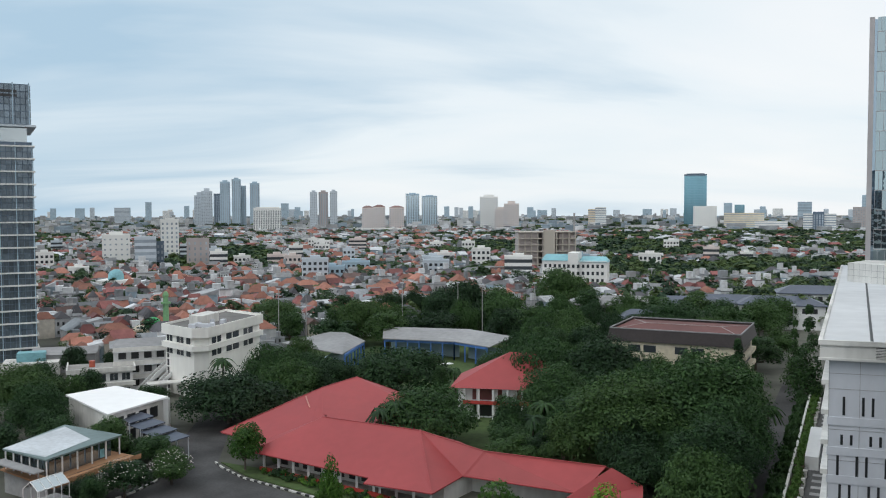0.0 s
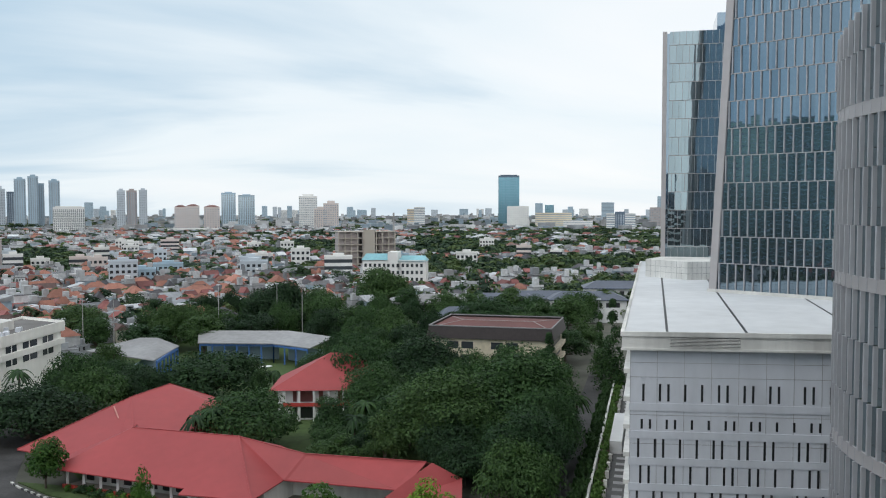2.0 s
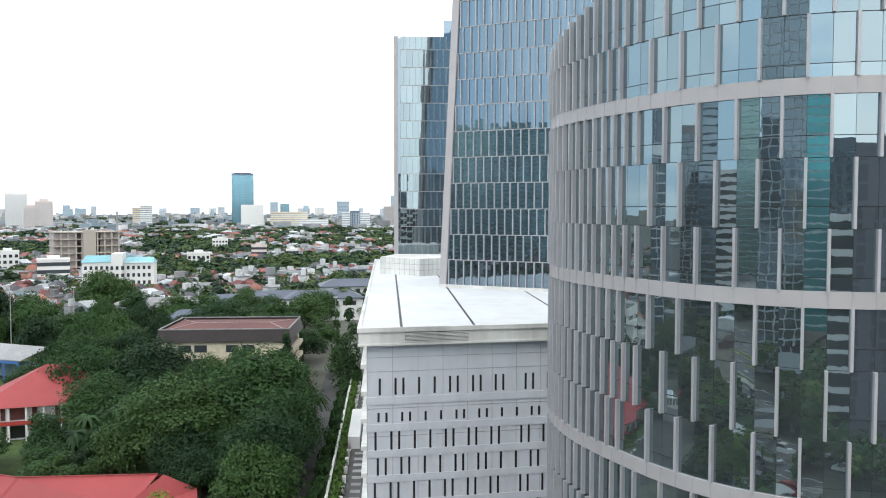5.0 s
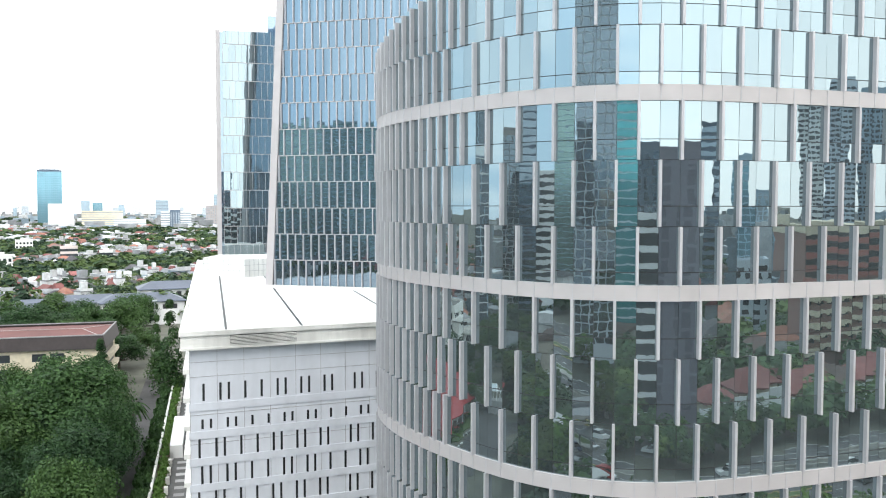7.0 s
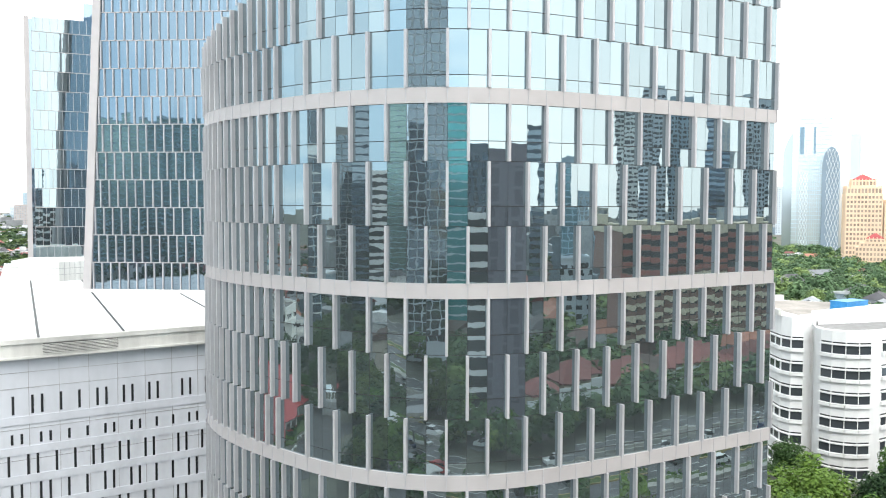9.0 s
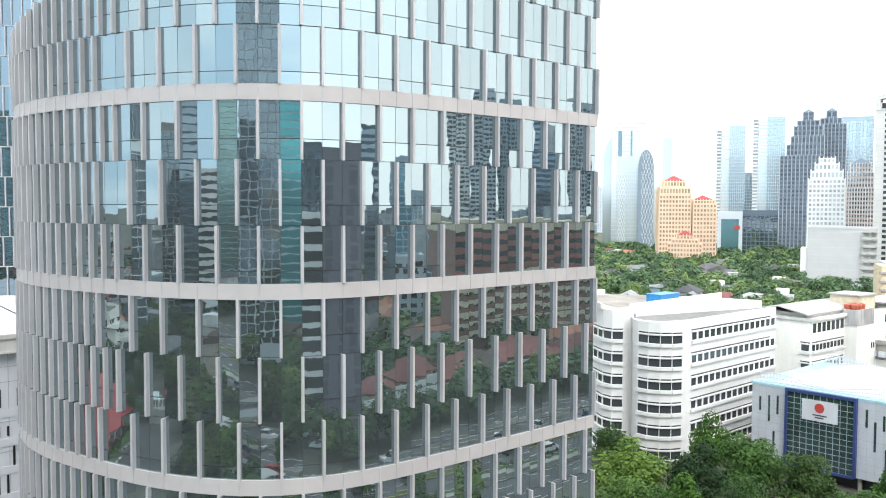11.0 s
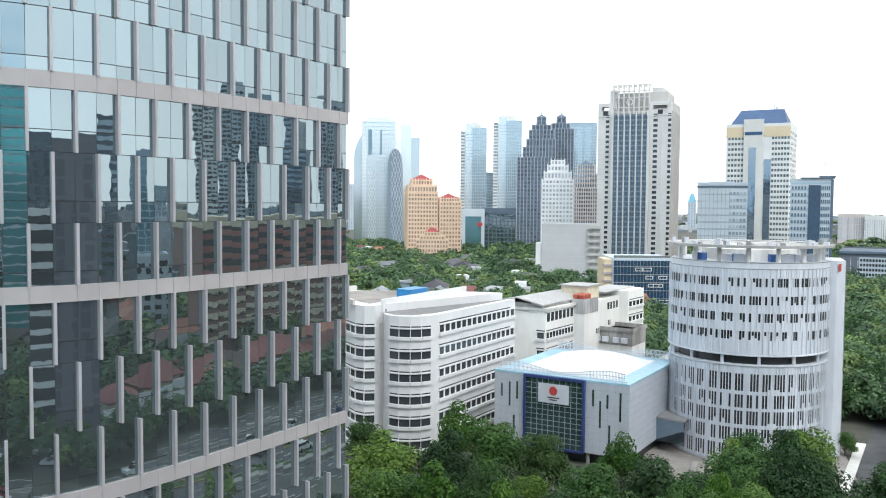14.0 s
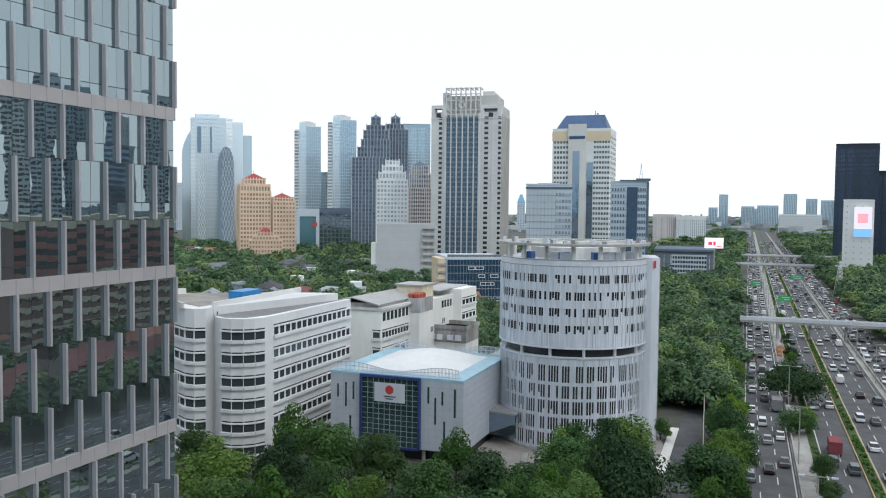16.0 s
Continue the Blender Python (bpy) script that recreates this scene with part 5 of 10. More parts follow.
def rear_office():
    o = Vector((196, 4))
    t = thing("office_block", "white office wing with a grey sheet roof and water tanks", "office block", o.x, o.y, 0)
    d, n = Vector((0.918, -0.397)), Vector((0.397, 0.918))
    c, e = Vector((184.1, 11.8)) - o, Vector((196.2, 3.8)) - o
    def q(p, *steps):
        return [tuple(p + d * a + n * b) for a, b in steps]
    part("wall", Form().prism(q(c, (0, 0), (30, 0), (30, 13), (0, 13)), 0, 22.7), BRIGHT_WALL, t)
    part("cornice", Form().prism(q(c, (-0.4, -0.5), (15, -0.5), (15, 0.3), (-0.4, 0.3)), 22.3, 22.9).prism(q(c, (-0.4, 0.3), (0.2, 0.3), (0.2, 13), (-0.4, 13)), 22.3, 22.9), DIRTY_WHITE, t)
    part("clerestory", Form().prism(q(c, (0.6, 1.0), (30, 1.0), (30, 12), (0.6, 12)), 22.7, 23.7), DIRTY_WHITE, t)
    roof = Form().sheet([(*p, z) for p, z in zip(q(c, (-0.9, 0.2), (27, 0.2), (27, 6.6), (-0.9, 6.6)), (23.7, 23.7, 25.0, 25.0))], 0.22)
    roof.sheet([(*p, z) for p, z in zip(q(c, (-0.9, 6.6), (27, 6.6), (27, 13), (-0.9, 13)), (25.0, 25.0, 23.7, 23.7))], 0.22)
    part("roof", roof, PALE_SHEET, t, "pale grey corrugated sheet roof")
    f = Form()
    for k in range(38):
        a = -0.8 + k * 0.73
        f.add([(*p, z) for p, z in zip(q(c, (a, 0.2), (a + 0.1, 0.2), (a + 0.1, 6.6), (a, 6.6)), (23.76, 23.76, 25.06, 25.06))], [(0, 1, 2, 3)])
    part("roof_seam", f, DIRTY_WHITE, t, kind="stuff")
    part("stair_tower", Form().prism(q(e, (0, 0), (26.4, 0), (26.4, 9), (0, 9)), 0, 22.9), BRIGHT_WALL, t)
    part("tank_terrace", Form().prism(q(e, (-0.1, -0.1), (7.4, -0.1), (7.4, 0.2), (-0.1, 0.2)), 20.4, 23.7).prism(q(e, (-0.1, 0.2), (0.2, 0.2), (0.2, 5), (-0.1, 5)), 20.4, 23.7), surface("soot-stained render", (0.46, 0.455, 0.45), 0.85, grain=1.6, vary=0.25, stain=0.5, streak=0.15), t, "soot-stained terrace wall")
    part("roof_room", Form().prism(q(e, (4.4, 1.6), (11.5, 1.6), (11.5, 8), (4.4, 8)), 22.9, 26.2), CREAM, t, "cream stair house on the roof")
    part("roof_slab", Form().prism(q(e, (4.0, 1.2), (12, 1.2), (12, 8.4), (4.0, 8.4)), 26.2, 26.45), PALE_SHEET, t)
    part("wing", Form().prism(q(e, (20.5, -2.2), (31, -2.2), (31, 7), (20.5, 7)), 0, 24.2), BRIGHT_WALL, t)
    part("wing_roof", Form().prism(q(e, (12.5, 0.4), (31.4, 0.4), (31.4, 7.4), (12.5, 7.4)), 24.2, 24.45), PALE_SHEET, t)
    wall_line(t, q(c, (0.5, 0))[0], q(c, (14.0, 0))[0], 19.9, 1, 3.8, 1.75, 1.35, 1.9, False)
    wall_line(t, q(c, (0.5, 0))[0], q(c, (14.0, 0))[0], 8.6, 3, 3.85, 1.5, 1.15, 1.25)
    wall_line(t, q(c, (0, 2.2))[0], q(c, (0, 0))[0], 12.45, 2, 3.85, 2.2, 1.6, 1.25)
    wall_line(t, q(e, (12.8, 0))[0], q(e, (19.6, 0))[0], 20.2, 1, 3.8, 1.7, 1.2, 1.7, False)
    wall_line(t, q(e, (13.4, 0))[0], q(e, (15.2, 0))[0], 16.4, 1, 3.8, 0.9, 0.5, 1.2, False)
    wall_line(t, q(e, (6.4, 0))[0], q(e, (8.2, 0))[0], 15.2, 1, 3.8, 0.9, 0.5, 1.2, False)
    wall_line(t, q(e, (20.9, -2.2))[0], q(e, (30.6, -2.2))[0], 9.2, 4, 3.7, 2.4, 1.7, 1.2)


rear_office()
for k in range(6):
    water_tank(197.6 + k % 3 * 1.5 + k // 3 * 0.6, 4.4 + k // 3 * 1.4 - k % 3 * 0.65, 22.9, 0.7, 1.9, ORANGE, "orange plastic water tank on the roof")


SOOT = surface("soot-dark concrete", (0.3, 0.29, 0.275), 0.9, grain=1.4, vary=0.25, stain=0.45, streak=0.2)
x, y = polar(91.1, 207)
sv = thing("service_block", "low soot-stained concrete service block with roof plant", "building", x, y, 0, -112)
part("wall", Form().box(-5, -4, 0, 5, 5, 15.8), DIRTY_WHITE, sv)
part("parapet", Form().box(-5.3, -4.3, 15.8, 5.3, -4, 16.7).box(-5.3, -4, 15.8, -5, 5.3, 16.7).box(5, -4, 15.8, 5.3, 5.3, 16.7).box(-5, 5, 15.8, 5, 5.3, 16.7), SOOT, sv, "soot-dark roof rim")
part("upper_wall", Form().box(-5.06, -4.06, 12.6, 5.06, 4.9, 15.8), SOOT, sv)
for a in (-3.4, -1.4, 1.2, 3.2):
    part("air_unit", Form().box(a - 0.7, -4.7, 13.2, a + 0.7, -4.06, 14.4), PALE_PANEL, sv)
sv = thing("service_block", "long low flat-roofed annexe behind the auditorium", "building", 200, -17, 0, -20)
part("wall", Form().box(-11, -4, 0, 11, 5, 9.2).box(-11.2, -4.2, 9.2, 11.2, 5.2, 9.5), DIRTY_WHITE, sv)
for a in (-8, -4, 1, 5, 8):
    part("air_unit", Form().box(a - 0.8, -2.4, 9.5, a + 0.8, -1.2, 10.7), PALE_PANEL, sv)


# ---- auditorium with a curved white roof ----
def auditorium():
    fl, fr = Vector((155.2, 19.0)), Vector((146.2, -4.9))
    t = thing("auditorium", "grey clad auditorium with glass front and curved white roof", "hall", fl.x, fl.y, 0)
    d = (fr - fl).normalized()
    inw = Vector((-d.y, d.x))
    if inw.x < 0:
        inw = -inw
    wide, deep = (fr - fl).length, 27.0
    def at(a, b):
        p = d * a + inw * b
        return (p.x, p.y)
    metal = surface("grey metal cladding", (0.5, 0.53, 0.58), 0.5, 0.15, grain=0.6, vary=0.05, stain=0.1)
    part("wall", Form().prism([at(0, 0), at(wide, 0), at(wide, deep), at(0, deep)], 2.2, 14.6), metal, t)
    part("undercroft", Form().prism([at(1, 1.5), at(wide - 1, 1.5), at(wide - 1, deep - 1), at(1, deep - 1)], 0, 2.2), DARK, t)
    f = Form()
    for a in (0.5, 6, 12, 18, wide - 0.5):
        f.tube(*at(a, 0.8), 0, 2.2, 0.35)
    part("column", f, CONCRETE, t, kind="stuff")
    f = Form()
    for k in range(1, 10):
        f.prism([at(-0.02, -0.015), at(wide + 0.015, -0.015), at(wide + 0.015, deep), at(-0.02, deep)], 2.2 + k * 1.24, 2.23 + k * 1.24)
    for k in range(1, 20):
        f.prism([at(k * wide / 20, -0.018), at(k * wide / 20 + 0.03, -0.018), at(k * wide / 20 + 0.03, 0), at(k * wide / 20, 0)], 2.3, 14.5)
    part("cladding_joint", f, GREY, t, kind="stuff")
    roofmat = surface("light blue roof", (0.36, 0.56, 0.66), 0.55, grain=0.5)
    part("roof", Form().prism([at(-0.06, -0.06), at(wide + 0.06, -0.06), at(wide + 0.06, deep + 0.06), at(-0.06, deep + 0.06)], 14.6, 15.0), roofmat, t, "light blue metal roof")
    # vaulted white membrane
    vs, fs, n, m = [], [], 18, 8
    for i in range(n + 1):
        for j in range(m + 1):
            u, v = i / n, j / m
            z = 15.0 + 0.02 + 1.7 * math.sin(math.pi * u) ** 0.8 * (0.55 + 0.45 * math.sin(math.pi * v) ** 0.5) * (1 if 0 < j < m else 0.0)
            vs.append((*at(3.2 + (wide - 6.4) * u, 2.5 + (deep - 5) * v), z))
    for i in range(n):
        for j in range(m):
            q = i * (m + 1) + j
            fs.append((q, q + m + 1, q + m + 2, q + 1))
    smooth(part("vault", Form().add(vs, fs), WHITE, t, "white vaulted roof membrane"))
    # waving rail screens at the front and back edge
    for b in (0.6, deep - 0.8):
        sc = part("roof_screen", Form().beam((*at(0.5, b), 15.2), (*at(wide - 0.5, b), 15.2), 0.12), PALE_PANEL, t)
        f = Form()
        for k in range(90):
            a = 1 + (wide - 2) * k / 90
            h = 1.0 + 0.55 * math.cos(2.6 * math.pi * k / 90 - 0.9)
            f.prism([at(a, b), at(a + 0.1, b), at(a + 0.1, b + 0.06), at(a, b + 0.06)], 15.05, 15.2 + h)
            a1 = 1 + (wide - 2) * (k + 1) / 90
            h1 = 1.0 + 0.55 * math.cos(2.6 * math.pi * (k + 1) / 90 - 0.9)
            for e in (1, 0.5):
                f.beam((*at(a, b), 15.2 + h * e), (*at(a1, b), 15.2 + h1 * e), 0.1, 0.12)
        part("slat", f, PALE_PANEL, sc, kind="stuff")
    # glazed front in a blue frame, with a sign panel
    g0, g1 = 6.5, 17.3
    fr_blue = surface("dark blue frame", (0.03, 0.05, 0.17), 0.5)
    gl = part("glass_front", Form().prism([at(g0, -0.35), at(g1, -0.35), at(g1, 0.1), at(g0, 0.1)], 2.4, 14.4), mirror_glass("dark green glass", (0.1, 0.165, 0.185), rough=0.02, metal=0.75, wave=0.004), t, "dark green glass front")
    bar = surface("grey-green glazing bars", (0.3, 0.36, 0.37), 0.5)
    f = Form().prism([at(g0 - 0.4, -0.7), at(g0, -0.7), at(g0, 0), at(g0 - 0.4, 0)], 2.2, 14.9).prism([at(g1, -0.7), at(g1 + 0.4, -0.7), at(g1 + 0.4, 0), at(g1, 0)], 2.2, 14.9)
    f.prism([at(g0, -0.7), at(g1, -0.7), at(g1, 0), at(g0, 0)], 14.4, 14.9).prism([at(g0, -0.7), at(g1, -0.7), at(g1, 0), at(g0, 0)], 2.0, 2.4)
    part("front_frame", f, fr_blue, t, "dark blue frame")
    for k in range(1, 10):
        a = g0 + (g1 - g0) * k / 10
        part("mullion", Form().prism([at(a - 0.035, -0.42), at(a + 0.035, -0.42), at(a + 0.035, -0.3), at(a - 0.035, -0.3)], 2.4, 14.4), bar, gl)
    for k in range(1, 13):
        z = 2.4 + 12.0 * k / 13
        part("transom", Form().prism([at(g0, -0.43), at(g1, -0.43), at(g1, -0.33), at(g0, -0.33)], z - 0.03, z + 0.03), bar, gl)
    sg = part("sign_panel", Form().prism([at(9.0, -0.6), at(14.8, -0.6), at(14.8, -0.46), at(9.0, -0.46)], 10.2, 13.6), PALE_PANEL, t, "pale sign panel with a red emblem")
    c = d * 11.9 - inw * 0.63
    f = Form()
    seg = 24
    f.add([(c.x, c.y, 12.4)] + [(c.x + d.x * 0.8 * math.cos(6.2832 * k / seg), c.y + d.y * 0.8 * math.cos(6.2832 * k / seg), 12.4 + 0.8 * math.sin(6.2832 * k / seg)) for k in range(seg)], [(0, 1 + k, 1 + (k + 1) % seg) for k in range(seg)])
    part("emblem", f, RED, sg, "round red emblem")
    f = Form()
    for a, b, z in ((10.8, 13.1, 11.1), (11.2, 12.6, 10.7)):
        f.prism([at(a, -0.64), at(b, -0.64), at(b, -0.6), at(a, -0.6)], z, z + 0.2)
    part("writing", f, BLACK, sg, "unreadable line of writing")
    slot = [(1.3, 10.2, 12.6), (2.9, 8.6, 13), (4.4, 10, 13.2), (3.8, 4, 7), (18.9, 10.5, 13.4), (20.2, 6.9, 11.6), (21.5, 10.4, 12.8), (21.9, 4, 7.6), (23.8, 8.4, 13.4)]
    for a, z0, z1 in slot:
        part("slot_window", Form().prism([at(a, -0.04), at(a + 0.36, -0.04), at(a + 0.36, 0.1), at(a, 0.1)], z0, z1), GLASS_DARK, t)
    # covered link to the round building
    part("link_canopy", Form().prism([at(wide, 15), at(wide + 5.5, 14), at(wide + 5.5, 20), at(wide, 21)], 6.2, 6.5), GREY_ROOF, t, "grey steel link roof")
    part("link_glass", Form().prism([at(wide, 15.3), at(wide + 5.3, 14.4), at(wide + 5.3, 14.5), at(wide, 15.4)], 2, 6.2), GLASS_DARK, t)


auditorium()


# ---- round office building behind vertical slats ----
def round_building():
    cx, cy, R = 168.3, -26.9, 14.4
    t = thing("round_building", "round pale grey office building behind vertical slat screens", "office building", cx, cy, 0)
    n = 72
    clad = surface("pale blue-grey slats", (0.65, 0.68, 0.73), 0.5, 0.1, grain=0.8, vary=0.06, stain=0.14, by_object=0.08, streak=0.3)
    def ringwall(r, z0, z1):
        return Form().tube(0, 0, z0, z1, r, r, n)
    def hoop(r1, r0, z0, z1):
        f = Form()
        c = [(math.cos(2 * math.pi * i / n), math.sin(2 * math.pi * i / n)) for i in range(n)]
        vs = [(r * a, r * b, z) for r, z in ((r1, z0), (r1, z1), (r0, z1), (r0, z0)) for a, b in c]
        return f.add(vs, [(k * n + i, k * n + (i + 1) % n, (k + 1) % 4 * n + (i + 1) % n, (k + 1) % 4 * n + i) for k in range(4) for i in range(n)])
    part("drum", ringwall(R - 0.5, 0, 17.6), clad, t)
    part("gap", ringwall(R - 1.4, 17.6, 19.4), DARK, t, "dark recessed storey")
    part("upper_drum", ringwall(R - 0.3, 19.3, 35.4), clad, t)
    part("soffit", ringwall(R - 0.2, 17.5, 17.7), clad, t)
    part("upper_soffit", ringwall(R - 0.05, 19.25, 19.5), clad, t)
    for k in range(14):
        a = 2 * math.pi * k / 14
        part("column", Form().tube((R - 0.7) * math.cos(a), (R - 0.7) * math.sin(a), 17.6, 19.3, 0.3), PALE_PANEL, t)
    face = math.atan2(-cy, -cx)
    rnd = random.Random(8)
    rows_up, rows_low = [(32.0, 1.5), (28.9, 1.5), (25.9, 1.5), (22.8, 1.5)], [(14.6, 3.0), (11.3, 2.3), (8.4, 2.4), (5.4, 2.3), (2.3, 2.5)]
    step = 2.05
    flank, panels_rest = Form(), Form()
    panel_me, count = {}, 0

    def upright(me_key, a, r, z, w, h, deep):
        """One upright cladding panel at the angle a."""
        nonlocal count
        if count < 300 and abs(math.degrees(a - face)) < 75:
            if me_key not in panel_me:
                panel_me[me_key] = Form().box(-w / 2, -deep, 0, w / 2, 0.05, h).mesh("slat", clad)
            part("slat", panel_me[me_key], None, t, at=(r * math.cos(a), r * math.sin(a), z), turn=math.degrees(a) + 90)
            count += 1
        else:
            mm = Matrix.Translation((r * math.cos(a), r * math.sin(a), z)) @ Matrix.Rotation(a + math.pi / 2, 4, "Z")
            b = Form().box(-w / 2, -deep, 0, w / 2, 0.05, h)
            panels_rest.add([tuple(mm @ Vector(v)) for v in b.v], b.f)

    for rows, r, z0, z1, wide in ((rows_low, R - 0.48, 0.5, 17.3, 0.38), (rows_up, R - 0.28, 19.6, 34.2, 0.36)):
        shut = {k for k in range(-45, 46) if k % 9 in (0, 5)}
        for z, h in rows:
            me = Form().box(-wide / 2, -0.05, 0, wide / 2, 0.15, h).mesh("window", DARK)
            for k in range(-45, 46):
                if k in shut or rnd.random() < (0.1 if rows is rows_low else 0.24):
                    continue
                a = face + math.radians(k * step)
                if abs(k) > 20:
                    mm = Matrix.Translation((r * math.cos(a), r * math.sin(a), z - h / 2)) @ Matrix.Rotation(a + math.pi / 2, 4, "Z")
                    b = Form().box(-wide / 2, -0.05, 0, wide / 2, 0.15, h)
                    flank.add([tuple(mm @ Vector(v)) for v in b.v], b.f)
                    continue
                part("window", me, None, t, at=(r * math.cos(a), r * math.sin(a), z - h / 2), turn=math.degrees(a) + 90)
        # a thin upright rib in every second joint, and panels of uneven length that lap over the window ends
        for k in range(-45, 46):
            a = face + math.radians((k + 0.5) * step)
            if k % 2 or rows is rows_low:
                upright(("rib", z0), a, r, z0, 0.13, z1 - z0, 0.17)
            edges = [z0] + [v for z, h in sorted(rows) for v in (z - h / 2, z + h / 2)] + [z1]
            for i in range(0, len(edges), 2):
                lo, hi = edges[i], edges[i + 1]
                lap = rnd.choice((0, 0, 0, 0.35, 0.8))
                if rnd.random() < 0.42 and hi - lo > 0.4:
                    upright((rows is rows_low, i, lap), face + math.radians(k * step), r, lo, 0.42, hi - lo + (lap if i < len(edges) - 2 else 0), 0.1)
    part("flank_window", flank, DARK, t, kind="stuff")
    part("narrow_slat", panels_rest, clad, t, kind="stuff")
    f = Form()
    for z in (34.25, 35.35):
        h2 = hoop(R - 0.22, R - 0.4, z, z + 0.12)
        f.add(h2.v, h2.f)
    part("rim_band", f, GREY, t, kind="stuff")
    RING_GREY = surface("weathered ring concrete", (0.43, 0.42, 0.405), 0.85, grain=1.0, vary=0.12, stain=0.3)
    # roof ring on posts
    part("roof_ring", hoop(R + 0.35, R - 2.4, 37.9, 38.35), RING_GREY, t, "flat weathered concrete roof ring")
    for k in range(26):
        a = face + rnd.uniform(-1.7, 1.7)
        r = rnd.uniform(R - 2.0, R - 0.4)
        part("roof_plant", Form().box(-rnd.uniform(0.2, 0.6), -0.3, 0, rnd.uniform(0.2, 0.6), 0.3, rnd.uniform(0.3, 1.1)), PALE_PANEL if k % 3 else GREY, t, at=(r * math.cos(a), r * math.sin(a), 38.35), turn=math.degrees(a) + 90)
    for k in range(16):
        a = face + 2 * math.pi * k / 16
        part("post", Form().tube((R - 1.6) * math.cos(a), (R - 1.6) * math.sin(a), 35.4, 37.9, 0.4), DIRTY_WHITE, t)
    part("plant_room", Form().tube(0, 0, 35.4, 37.4, R - 6, R - 6, 24), DIRTY_WHITE, t)
    for k in range(8):
        a = face + math.pi * k / 8
        part("roof_beam", Form().beam(((R - 2) * math.cos(a), (R - 2) * math.sin(a), 38.1), (-(R - 2) * math.cos(a), -(R - 2) * math.sin(a), 38.1), 0.35, 0.4), DIRTY_WHITE, t)
    e = Vector((math.cos(face), math.sin(face)))
    s = Vector((-e.y, e.x))
    p = s * (R + 0.5) * (1 if s.y < 0 else -1)
    part("stair_core", Form().prism([tuple(p + e * 3), tuple(p * 1.1 + e * 2.0), tuple(p * 1.1 - e * 8), tuple(p * 0.8 - e * 8), tuple(p * 0.8 + e * 3)], 0, 35.5), clad, t, "flat stair tower at the side")
    f = Form()
    for k in range(9):
        c = p * 1.1 + e * (1.4 - k * 1.15)
        f.prism([tuple(c), tuple(c + e * 0.3), tuple(c + e * 0.3 + p * 0.01), tuple(c + p * 0.01)], 0.3, 35.3)
        for i in range(12):
            f.prism([tuple(c + p * 0.002), tuple(c + e * 1.1 + p * 0.002), tuple(c + e * 1.1 + p * 0.008), tuple(c + p * 0.008)], 1.5 + 2.9 * i, 1.62 + 2.9 * i)
    part("upright_seam", f, GREY, t, kind="stuff")
    part("sign", Form().prism([tuple(p * 1.02 + e * 3.15), tuple(p * 1.05 + e * 2.8), tuple(p * 1.05 + e * 2.7), tuple(p * 1.02 + e * 3.05)], 33.6, 35), RED, t, "small red roof sign")
    for k in range(14):
        a = face + rnd.uniform(-1.2, 1.2)
        r = rnd.uniform(R - 4.6, R - 2.6)
        part("air_unit", Form().box(-0.9, -0.6, 0, 0.9, 0.6, 1.3), PALE_PANEL if k % 4 else BLUE, t, at=(r * math.cos(a), r * math.sin(a), 35.4), turn=math.degrees(a) + 90)


round_building()
solid("plaza", Form().prism([(143, -6), (170, -10), (172, -45), (150, -42), (141, -20)], -0.2, 0.12), PAVING, "beige paved plaza round the round building", "plaza", kind="structure")
solid("planter", Form().prism([(147, -15), (153, -16), (153, -17), (147, -16)], 0.1, 0.7), CONCRETE, "low concrete planter wall on the plaza", "planter")


